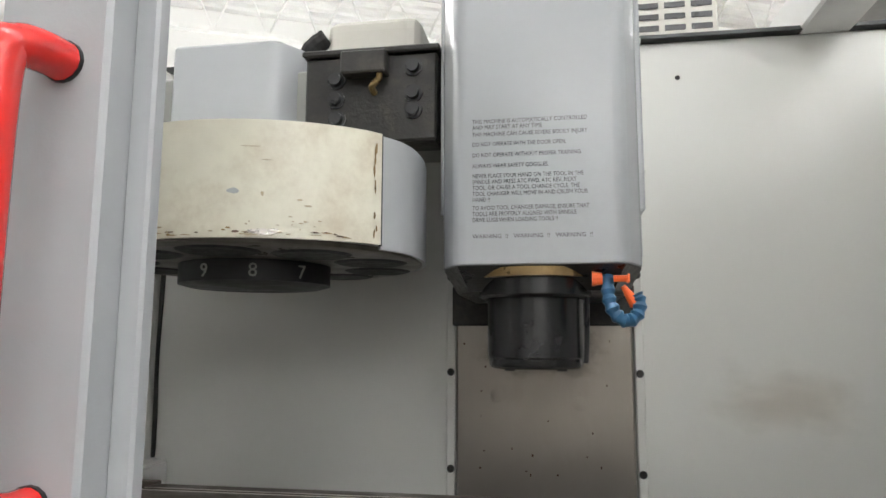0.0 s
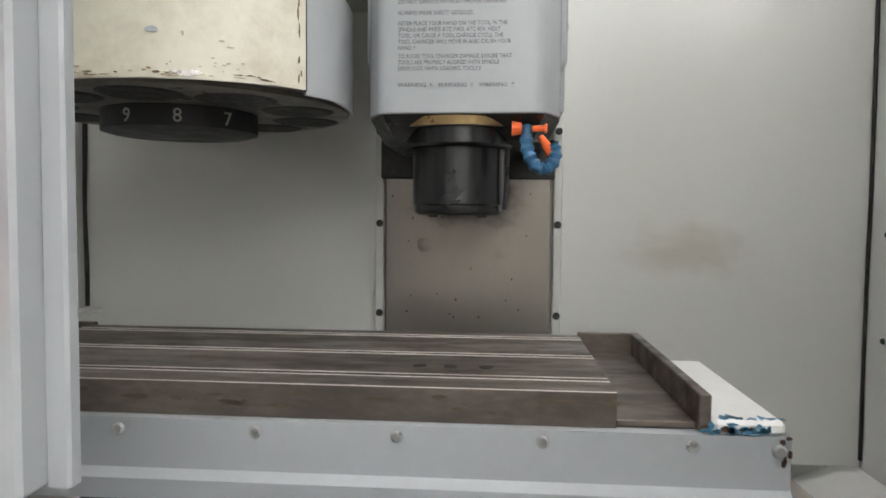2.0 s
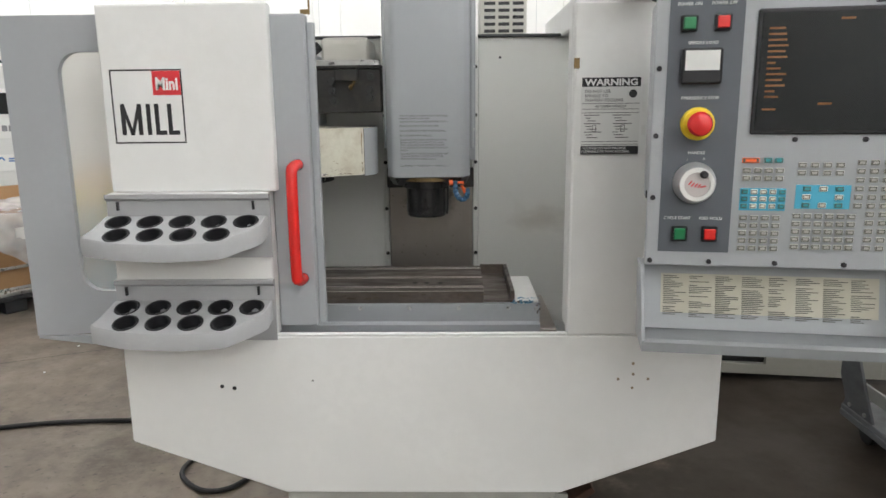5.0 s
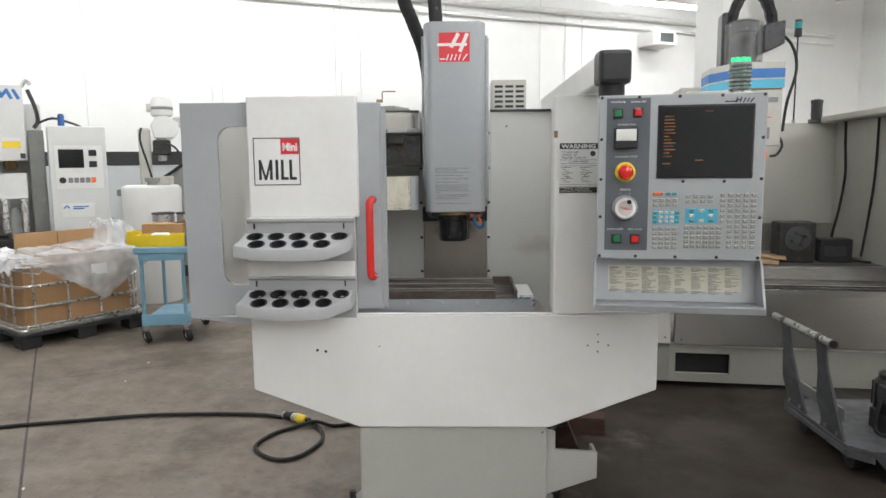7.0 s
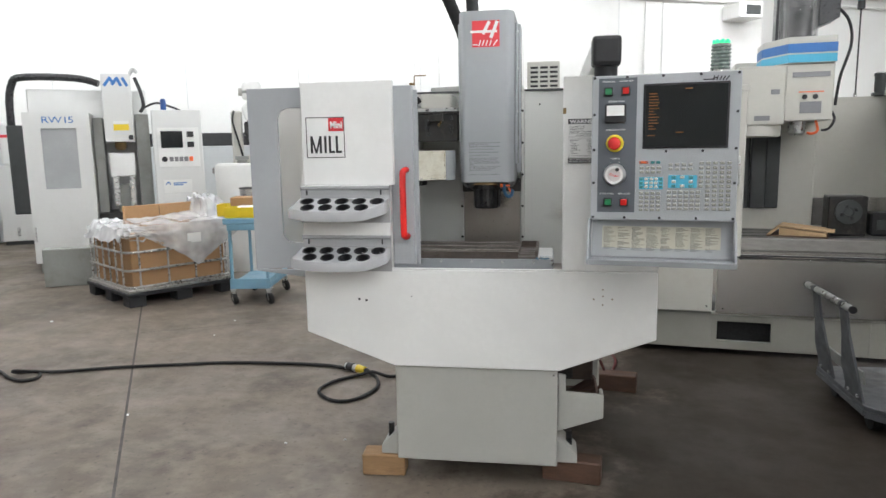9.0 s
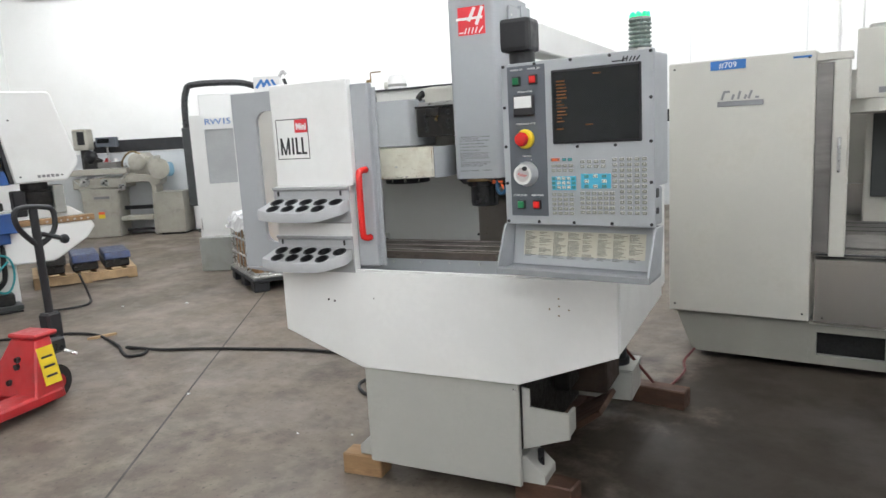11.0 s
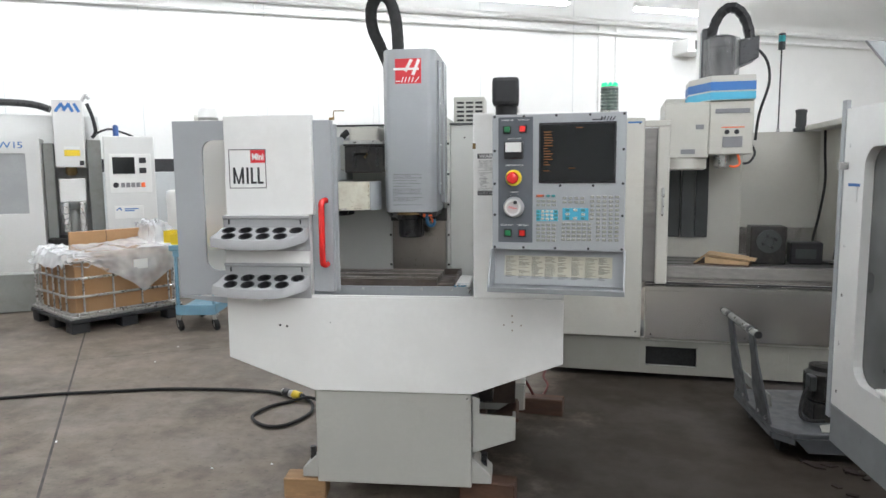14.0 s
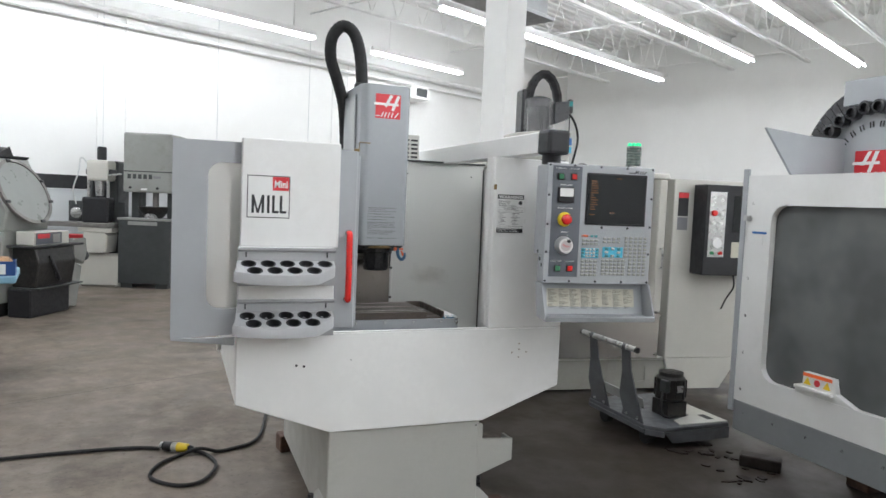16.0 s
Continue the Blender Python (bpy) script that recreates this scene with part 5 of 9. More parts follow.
knob = part("hand_wheel", lathe([(0.0335, 0), (0.0335, 0.004), (0.0310, 0.012), (0.0280, 0.024), (0.0270, 0.0275), (0.0195, 0.0275)], (KX, -0.002, KZ), 36, axis="y"), M_KNOB, pen, "silver jog handwheel", at=PEN, smooth=True)
part("wheel_rim", lathe([(0.0268, 0.0276), (0.0262, 0.0290), (0.0200, 0.0290), (0.0196, 0.0276)], (KX, -0.002, KZ), 32, axis="y"), M_LABEL, knob, "cream plastic rim", at=PEN)
part("wheel_face", lathe([(0.0194, 0.0276), (0.0194, 0.0282)], (KX, -0.002, KZ), 28, axis="y"), M_WHEELFACE, knob, "pinkish grey wheel face", at=PEN)
part("wheel_crank", lathe([(0.006, 0.0292), (0.006, 0.036), (0.004, 0.040)], (KX + 0.009, -0.002, KZ + 0.0165), 14, axis="y"), M_BLACK, knob, at=PEN, smooth=True)
bm = bmesh.new()
strokes(bm, [((KX - 0.013, KZ + 0.000), (KX - 0.008, KZ + 0.006)), ((KX - 0.009, KZ - 0.003), (KX - 0.004, KZ + 0.003)), ((KX - 0.004, KZ - 0.004), (KX + 0.001, KZ + 0.002)), ((KX + 0.001, KZ - 0.005), (KX + 0.005, KZ + 0.001)), ((KX + 0.004, KZ - 0.004), (KX + 0.013, KZ - 0.002))], 0.0022, -0.0306)
part("wheel_mark", bm, M_REDINK, knob, "red slanted marks", at=PEN)
# key fields
part("key_field", box(0.139, 0.208, -0.0012, -0.0002, 1.146, 1.182, 0), M_CYANINK, pen, "cyan number field", at=PEN)
part("key_field", box(0.222, 0.303, -0.0012, -0.0002, 1.150, 1.188, 0), M_CYANINK, pen, "cyan arrow field", at=PEN)
KW, KH = 0.0062, 0.0042
key_mesh = {}


def key(x, z, mat, w=KW, h=KH):
    sig = (mat.name, round(w, 4), round(h, 4))
    if sig not in key_mesh:
        bb = box(-w, w, -0.0042, -0.0013, -h, h, 0.001)
        for f in bb.faces:
            f.material_index = 0
        n = len(bb.faces)
        box(-w * 0.62, w * 0.62, -0.0044, -0.0041, -h * 0.5, h * 0.5, 0, bm=bb)
        bb.faces.ensure_lookup_table()
        for f in bb.faces[n:]:
            f.material_index = 1
        me = bpy.data.meshes.new("key")
        bb.to_mesh(me)
        bb.free()
        me.materials.append(mat)
        me.materials.append(M_LEGEND)
        key_mesh[sig] = me
    ob = new("key", key_mesh[sig])
    ob.parent = pen
    ob.matrix_basis = WHERE[pen].inverted() @ PEN @ Matrix.Translation((x, 0, z))


key(0.151, 1.2265, M_ORANGE, 0.013)
key(0.177, 1.2265, M_TEALKEY)
key(0.193, 1.2265, M_TEALKEY)
for r in range(3):
    for c in range(5):
        x, z = 0.1455 + c * 0.0141, 1.1765 - r * 0.0115
        key(x, z, M_PALEKEY if 0 < c < 4 else M_TEALKEY, 0.0052, 0.0040)
for x, z, mm in ((0.262, 1.182, M_PALEKEY), (0.262, 1.156, M_PALEKEY), (0.238, 1.169, M_PALEKEY), (0.286, 1.169, M_PALEKEY), (0.238, 1.182, M_TEALKEY), (0.286, 1.182, M_TEALKEY), (0.238, 1.156, M_TEALKEY), (0.286, 1.156, M_TEALKEY)):
    key(x, z, mm)
for r in range(2):
    for c in range(4):
        key(0.146 + c * 0.0165, 1.2105 - r * 0.0125, M_KEY)
        key(0.228 + c * 0.0185, 1.2195 - r * 0.0125, M_KEY)
for r in range(5):
    for c in range(4):
        key(0.146 + c * 0.0165, 1.1335 - r * 0.0125 + 0.001, M_KEY)
    for c in range(6):
        key(0.226 + c * 0.0162, 1.1385 - r * 0.0125, M_KEY)
for r in range(11):
    for c in range(5):
        if c > 0 or r < 6:
            key(0.314 + c * 0.0190, 1.2235 - r * 0.0135, M_KEY)
bm = bmesh.new()
strokes(bm, [((0.310, 1.462), (0.342, 1.462)), ((0.336, 1.459), (0.340, 1.472)), ((0.346, 1.459), (0.350, 1.472)), ((0.338, 1.466), (0.350, 1.466)), ((0.354, 1.459), (0.360, 1.470)), ((0.363, 1.459), (0.369, 1.470)), ((0.371, 1.459), (0.380, 1.470))], 0.0032, -0.0012)
part("maker_mark", bm, M_OXIDE, pen, "dark slanted bars", at=PEN)
for x in (0.004, 0.098, 0.20, 0.304, 0.406):
    for z in (1.060, 1.478):
        part("screw", lathe([(0.0045, 0), (0.0040, 0.003), (0.002, 0.0034)], (x, -0.0002, z), 10, axis="y"), M_OXIDE, pen, at=PEN)
for x in (0.004, 0.406):
    for z in (1.165, 1.265, 1.370):
        part("screw", lathe([(0.0045, 0), (0.0040, 0.003), (0.002, 0.0034)], (x, -0.0002, z), 10, axis="y"), M_OXIDE, pen, at=PEN)
for x in (0.214, 0.316):
    part("screw", lathe([(0.0045, 0), (0.0040, 0.003), (0.002, 0.0034)], (x, -0.0002, 1.259), 10, axis="y"), M_OXIDE, pen, at=PEN)
# document trough under the face
tr = part("trough_back", prism([(0.050, 1.0515), (0.056, 1.0515), (0.030, 0.935), (0.024, 0.935)], "x", -0.002, 0.412), M_GREY, pen, at=PEN)
# floor in a darker grey, which paints in the pendant's shade
part("trough_floor", prism([(-0.060, 0.920), (-0.060, 0.936), (-0.052, 0.940), (-0.050, 0.928), (0.030, 0.934), (0.030, 0.926)], "x", -0.009, 0.418), M_SKIRT_TROUGHSHADE, pen, at=PEN)
for x in (-0.010, 0.412):
    part("trough_side", prism([(0.0, 1.0515), (0.056, 1.0515), (0.034, 0.926), (-0.060, 0.921), (-0.056, 0.945), (-0.010, 1.040)], "x", x, x + 0.006, 0.001), M_LIGHTGREY, pen, at=PEN)
cards = part("index_card", prism([(0.04389, 1.028), (0.04539, 1.028), (0.02921, 0.951), (0.02771, 0.951)], "x", 0.030, 0.378), M_PAPER, pen, "yellowed reference cards with dense print", at=PEN)
bm = bmesh.new()
for col in range(8):
    x0 = 0.034 + col * 0.0430
    for k in range(23):
        w = 0.012 + 0.026 * random.random() if k else 0.022
        if random.random() < 0.12:
            continue
        z = 1.0235 - k * 0.0031
        y = 0.0475 - (1.045 - z) * 0.2105
        box(x0, x0 + w, y - 0.0010, y + 0.0004, z, z + 0.0011, 0, bm=bm)
part("card_print", bm, M_LEGEND, cards, at=PEN)
# ports on the right cheek
for z, s in ((1.135, 0.012), (1.09, 0.008)):
    part("port", box(0.4062, 0.4085, 0.030, 0.052, z - s, z + s, 0.001), M_BLACK, pen, at=PEN)
for x, z in ((0.0, 1.16), (0.0, 1.135), (0.0, 1.115)):
    part("side_plug", lathe([(0.007, 0), (0.007, 0.002)], (0.0025, 0.06 + (z - 1.135), z), 12, axis="x"), M_BLACK, pen, at=PEN)
# the beacon on top
bea = thing("beacon_light", (0.64, -0.26, 1.484), "signal beacon with glowing green top", "beacon")
BX, BY = 0.637, -0.262
part("base", lathe([(0.030, 1.4825), (0.030, 1.492)], (BX, BY, 0), 20), M_STEEL, bea, smooth=True)
prof = []
for k in range(6):
    z = 1.493 + k * 0.0105
    prof += [(0.024, z), (0.0285, z + 0.003), (0.0285, z + 0.006), (0.024, z + 0.009)]
part("lens", lathe(prof, (BX, BY, 0), 24), M_LENSRIB, bea, "ribbed grey lens stack", smooth=True)
part("lamp_top", lathe([(0.026, 1.5555), (0.028, 1.560), (0.026, 1.566), (0.004, 1.567)], (BX, BY, 0), 20), M_LENSRIB, bea, smooth=True)
for k in range(9):
    a, r = 2 * math.pi * k / 8, 0.020 if k < 8 else 0.0
    part("lit_bulb", lathe([(0.0055, 1.5672), (0.0055, 1.574), (0.0035, 1.578), (0.0005, 1.579)], (BX + r * math.cos(a), BY + r * math.sin(a), 0), 10), M_GREENLAMP, bea, "small glowing green bulb", smooth=True)
# boom from the rear cabinet
boom = thing("pendant_boom", (0.31, 0.9, 1.5), "white square boom with black end knuckle", "boom arm")
part("beam", box(0.272, 0.350, -0.182, 1.17, 1.520, 1.600, 0.004), M_WHITE, boom)
part("knuckle", box(0.268, 0.354, -0.272, -0.1825, 1.516, 1.604, 0.012, 2), M_BLACK, boom)
part("pivot", lathe([(0.035, 1.482), (0.035, 1.516)], (0.312, -0.215, 0), 20), M_BLACK, boom, smooth=True)
part("rear_post", box(0.27, 0.352, 1.06, 1.14, 1.5005, 1.5195, 0.003), M_BLACK, boom)

# timber blocks under the feet
for n, (x, y, a, l, w, h, mm) in enumerate(((-0.50, 0.085, 4, 0.17, 0.09, 0.088, M_WOOD), (0.235, 0.115, -8, 0.22, 0.09, 0.088, M_TIMBER), (0.372, 1.155, -11, 0.44, 0.09, 0.088, M_TIMBER), (0.15, 0.77, 86, 0.42, 0.05, 0.088, M_TIMBER), (-0.33, 1.15, 8, 0.25, 0.09, 0.088, M_TIMBER))):
    blk = part("timber_block", box(-l / 2, l / 2, -w / 2, w / 2, 0.001, h, 0.005), mm, None, at=pose(x, y, 0, 0, 0, a))
    tagged(blk, "split sawn timber block under the machine foot", "timber", "timber blocks")
# rear air unit seen over the wall
air = thing("cabinet_fan", (0.10, 0.98, 1.50), "pale slotted electrical cabinet top", "cabinet")
part("casing", box(0.03, 0.18, 0.90, 1.10, 1.5005, 1.66, 0.004), M_OFFWHITE, air)
for r in range(6):
    for c in range(3):
        part("slot", box(0.045 + c * 0.045, 0.08 + c * 0.045, 0.8985, 0.9005, 1.522 + r * 0.021, 1.532 + r * 0.021, 0), M_OXIDE, air)

# ---- the large machining centre behind ----
FAD = pose(0.40, 1.885, 0, 0, 0, -8)
fad = thing("machining_center", tuple(FAD @ Vector((1.25, 0.7, 0.0))), "large off-white enclosed machining centre with open doors", "machining center", turn=-8)


def fpart(name, bm, mat, label="", smooth=False, parent=None):
    return part(name, bm, mat, parent or fad, label, at=FAD, smooth=smooth)


fpart("left_cabinet", box(0.0, 0.700, 0.0, 0.55, 0.262, 1.605, 0.006), M_OFFWHITE, "off-white left door cabinet")
fpart("cabinet_foot", prism([(0.03, 0.2615), (0.12, 0.035), (0.70, 0.035), (0.70, 0.2615)], "y", 0.03, 0.6), M_SHADEDWHITE)
tag = fpart("number_tag", box(0.214, 0.384, -0.004, -0.0005, 1.552, 1.598, 0), M_BLUEINK, "blue inventory tag")
lettering("tag_text", "#709", 0.042, FAD @ on_front(0.299, -0.0045, 1.560), M_WHITEINK, tag, "CENTER")
fpart("small_tag", box(0.60, 0.68, -0.003, -0.0005, 1.575, 1.585, 0), M_BLUEINK)
bm = box(0.25, 0.47, -0.006, -0.0005, 1.366, 1.392, 0.002)
strokes(bm, [((0.27, 1.40), (0.285, 1.445)), ((0.285, 1.44), (0.31, 1.44)), ((0.32, 1.40), (0.33, 1.425)), ((0.35, 1.40), (0.36, 1.44)), ((0.38, 1.40), (0.39, 1.42)), ((0.40, 1.40), (0.415, 1.44)), ((0.43, 1.405), (0.45, 1.405))], 0.011, -0.004)
fpart("maker_plate", bm, M_GREYINK, "dark slanted script plate")
for z in (0.30, 1.575):
    for x in (0.03, 0.67):
        fpart("screw", lathe([(0.006, 0), (0.004, 0.004)], (x, -0.0003, z), 10, axis="y"), M_OXIDE)
fpart("edge_strip", box(0.7005, 0.775, 0.02, 0.05, 0.62, 1.545, 0.003), M_BRUSHED)
fpart("door_frame", box(0.776, 0.845, 0.0, 0.06, 0.605, 1.552, 0.006), M_OFFWHITE)
fpart("door_handle", tube([(0.81, 0.0, 1.03), (0.81, -0.03, 1.04), (0.81, -0.03, 1.17), (0.81, 0.0, 1.18)], 0.008, 8, 4), M_STEEL)
fpart("top_cap", box(0.7005, 0.852, 0.02, 0.10, 1.5535, 1.590, 0.004), M_OFFWHITE)
fpart("top_cap", box(1.845, 1.983, 0.062, 1.249, 1.5605, 1.600, 0.006), M_OFFWHITE)
fm = fpart("way_lube_motor", box(1.775, 1.865, 1.222, 1.275, 1.5605, 1.585, 0.004), M_DARKGREY, "small dark green motor on the rear wall")
fpart("can", lathe([(0.032, 1.5852), (0.036, 1.60), (0.036, 1.69), (0.040, 1.70), (0.040, 1.715), (0.02, 1.722)], (1.822, 1.25, 0), 18), M_DARKGREY, parent=fm, smooth=True)
fpart("sill", prism([(-0.012, 0.565), (-0.012, 0.590), (0.06, 0.602), (0.06, 0.565)], "x", 0.7205, 1.93), M_STAINLESS)
fpart("lower_front", box(0.7205, 1.93, 0.0, 0.03, 0.262, 0.5645, 0.004), M_STAINLESS, "smeared stainless lower front")
for x, z in ((0.76, 0.29), (1.9, 0.29), (1.3, 0.29)):
    fpart("screw", lathe([(0.006, 0), (0.004, 0.004)], (x, -0.0003, z), 10, axis="y"), M_OXIDE)
fpart("base", plate_with_hole(0.7005, 2.02, 0.035, 0.2615, 0.735, 1.035, 0.085, 0.205, 0.03, 0.06, 0.002, 1), M_SHADEDWHITE)
fpart("base_edge", box(0.7005, 2.02, 0.024, 0.0295, 0.246, 0.2612, 0.001), M_OFFWHITE)
fpart("base_duct", box(0.70, 1.10, 0.12, 0.40, 0.06, 0.24, 0), M_HOLE)
fpart("base_duct", plate_with_hole(1.55, 2.10, 0.0362, 0.2602, 1.62, 1.85, 0.09, 0.20, 0.026, 0.0295, 0.002, 1), M_SHADEDWHITE)
fpart("base_plinth", box(0.3, 2.2, 0.2, 1.6, 0.0, 0.0345, 0), M_GRIME)
# inside
fpart("inner_back", box(0.55, 2.30, 1.25, 1.28, 0.55, 1.56, 0.003), M_OFFWHITE, "pale inner back wall")
fpart("inner_left", box(0.58, 0.60, 0.56, 1.25, 0.55, 1.56, 0.003), M_OFFWHITE)
fpart("inner_right", box(1.96, 1.98, 0.10, 1.25, 0.55, 1.56, 0.003), M_OFFWHITE)
fpart("splash_back", box(0.605, 1.955, 1.20, 1.245, 0.66, 0.86, 0.003), M_STAINLESS)
fpart("inner_floor", box(0.605, 1.955, 0.10, 1.245, 0.56, 0.60, 0), M_STAINLESS)
fpart("door_track", box(0.7205, 1.93, 0.030, 0.046, 0.603, 0.612, 0.001), M_OXIDE)
fpart("door_track", box(0.7205, 1.93, 0.062, 0.078, 0.601, 0.608, 0.001), M_STEEL)
fpart("table", box(0.70, 1.95, 0.28, 0.78, 0.6005, 0.680, 0.006), M_BRUSHED, "oily ground steel table")
for y in (0.38, 0.53, 0.68):
    fpart("table_slot", box(0.70, 1.95, y - 0.008, y + 0.008, 0.6803, 0.6815, 0), M_HOLE)
for k, (x0, x1) in enumerate(((0.90, 0.985), (0.99, 1.085), (1.09, 1.175))):
    fpart("column_cover", box(x0, x1, 0.98 - 0.03 * (k % 2), 1.10, 0.80, 1.50, 0.004), M_DARKGREY, "dark ribbed column cover")
fpart("column", box(0.86, 1.40, 1.0, 1.7, 0.60, 1.80, 0.01), M_OFFWHITE)
hd = fpart("head", prism([(1.115, 1.39), (1.385, 1.39), (1.385, 1.735), (1.115, 1.735)], "y", 0.52, 1.0, 0.006), M_OFFWHITE, "white spindle head with two blue stripes")
fpart("head_cap", prism([(1.00, 0.75), (1.115, 0.50), (1.385, 0.50), (1.39, 1.0), (1.0, 1.0)], "z", 1.7355, 1.895, 0.004), M_OFFWHITE)
fpart("stripe", prism([(0.997, 0.753), (1.114, 0.497), (1.388, 0.497), (1.388, 0.99), (0.997, 0.99)], "z", 1.80, 1.855), M_BLUEINK, parent=hd)
fpart("stripe", prism([(0.997, 0.753), (1.114, 0.497), (1.388, 0.497), (1.388, 0.99), (0.997, 0.99)], "z", 1.742, 1.790), M_CYANINK, parent=hd)
fpart("head_plate", box(1.15, 1.36, 0.514, 0.5195, 1.655, 1.685, 0.001), M_GREYINK, parent=hd)
fpart("head_label", box(1.20, 1.32, 0.515, 0.5195, 1.435, 1.505, 0.001), M_GREYINK, parent=hd)
for x in (1.225, 1.285):
    fpart("head_button", lathe([(0.016, 0), (0.014, 0.006)], (x, 0.519, 1.535), 12, axis="y"), M_OXIDE, parent=hd)
fpart("head_line", box(1.19, 1.33, 0.516, 0.5195, 1.562, 1.568, 0), M_ORANGE, parent=hd)
fpart("spindle", lathe([(0.035, 1.30), (0.05, 1.315), (0.052, 1.389)], (1.21, 0.64, 0), 20), M_STEEL, smooth=True)
fpart("coolant_line", tube([(1.30, 0.55, 1.389), (1.31, 0.53, 1.33), (1.28, 0.52, 1.31), (1.25, 0.53, 1.315)], 0.008, 8, 4), M_ORANGE)
fpart("coolant_line", tube([(1.37, 0.55, 1.47), (1.40, 0.53, 1.40), (1.37, 0.52, 1.34), (1.33, 0.53, 1.33)], 0.008, 8, 4), M_OXIDE)
fpart("changer_box", box(0.835, 1.113, 0.50, 0.80, 1.368, 1.730, 0.006), M_OFFWHITE, "white changer box")
fpart("changer_ring", lathe([(0.14, 1.29), (0.16, 1.30), (0.16, 1.367)], (0.96, 0.66, 0), 28), M_OFFWHITE, smooth=True)
fpart("box_label", box(0.94, 1.03, 0.495, 0.4995, 1.395, 1.425, 0), M_GREYINK)
fpart("box_label", box(1.03, 1.08, 0.495, 0.4995, 1.555, 1.585, 0), M_GREYINK)
fpart("motor", lathe([(0.085, 1.8955), (0.085, 2.10), (0.09, 2.105), (0.09, 2.17), (0.05, 2.185)], (1.20, 0.74, 0), 24), M_OXIDE, "black spindle motor under a clear guard", smooth=True)
g = fpart("motor_guard", lathe([(0.115, 1.8955), (0.115, 2.16)], (1.20, 0.74, 0), 24), M_CLEAR, smooth=True)
fpart("motor_mount", box(1.08, 1.13, 0.80, 0.95, 1.8955, 2.25, 0.01), M_OXIDE)
fpart("fan_box", prism([(1.30, 1.97), (1.42, 2.02), (1.42, 2.16), (1.30, 2.14)], "y", 0.65, 0.90, 0.004), M_OXIDE)
arc = [(1.13 + 0.13 * (1 - math.cos(a)), 0.82, 2.10 + 0.28 * math.sin(a)) for a in [k * math.pi / 10 for k in range(11)]]
fpart("cable_chain", tube([(x, y, z) for x, y, z in arc], 0.035, 6, 2, ribs=0.12), M_OXIDE, "black arched cable chain")
fpart("hose", tube([(1.40, 0.70, 2.10), (1.47, 0.66, 2.0), (1.48, 0.60, 1.85), (1.42, 0.55, 1.65), (1.40, 0.54, 1.48)], 0.009, 8, 6), M_RUBBER)
# right end of the enclosure and the control box
fpart("right_post", box(1.87, 1.93, 0.0, 0.06, 0.605, 1.5525, 0.006), M_OFFWHITE)
fpart("post_handle", tube([(1.90, 0.0, 0.92), (1.90, -0.03, 0.93), (1.90, -0.03, 1.05), (1.90, 0.0, 1.06)], 0.007, 8, 4), M_STEEL)
fpart("right_cabinet", box(1.985, 2.60, 0.0, 0.60, 0.262, 1.565, 0.006), M_OFFWHITE)
fpart("cabinet_foot", prism([(2.05, 0.034), (2.45, 0.034), (2.598, 0.2605), (1.99, 0.2605)], "y", 0.0015, 0.025), M_OFFWHITE)
fpart("warning_label", box(2.02, 2.10, -0.003, -0.0005, 1.30, 1.47, 0), M_BLACKINK)
fpart("warning_label", box(2.02, 2.10, -0.0045, -0.0031, 1.43, 1.468, 0), M_REDINK)
fpart("warning_label", box(2.02, 2.10, -0.003, -0.0005, 1.20, 1.29, 0), M_GREYINK)
ctl = fpart("control_box", box(2.14, 2.56, -0.16, -0.001, 0.89, 1.53, 0.006), M_BLACK, "black control box with keypad strip")
fpart("keypad", box(2.17, 2.30, -0.164, -0.1605, 1.02, 1.48, 0.001), M_STEEL, parent=ctl)
fpart("display", box(2.36, 2.53, -0.164, -0.1605, 1.20, 1.46, 0.001), M_SCREEN, parent=ctl)
for x, z, mm, r in ((2.205, 1.33, M_RED, 0.022), (2.235, 1.12, M_KNOB, 0.04), (2.20, 1.05, M_GREENBTN, 0.013), (2.27, 1.05, M_RED, 0.013), (2.26, 1.33, M_LABEL, 0.015), (2.20, 1.26, M_LABEL, 0.012), (2.26, 1.26, M_LABEL, 0.012)):
    fpart("knob", lathe([(r, 0), (r * 0.9, 0.015)], (x, -0.1645, z), 14, axis="y"), mm, parent=ctl, smooth=True)
fpart("card", box(2.36, 2.52, -0.163, -0.1605, 1.02, 1.13, 0.001), M_PAPER, parent=ctl)
fpart("cable", tube([(2.45, -0.08, 0.889), (2.46, -0.08, 0.80), (2.40, -0.09, 0.72), (2.36, -0.09, 0.64)], 0.006, 6, 6), M_RUBBER)
fpart("inner_hose", tube([(1.925, 1.0, 1.555), (1.93, 1.0, 1.40), (1.94, 1.0, 1.20), (1.915, 1.0, 0.98), (1.88, 1.0, 0.79), (1.87, 0.98, 0.66)], 0.009, 8, 6), M_RUBBER)
fpart("inner_hose", tube([(1.945, 0.55, 1.555), (1.945, 0.56, 1.20), (1.935, 0.60, 0.90), (1.92, 0.62, 0.70)], 0.008, 8, 6), M_RUBBER)
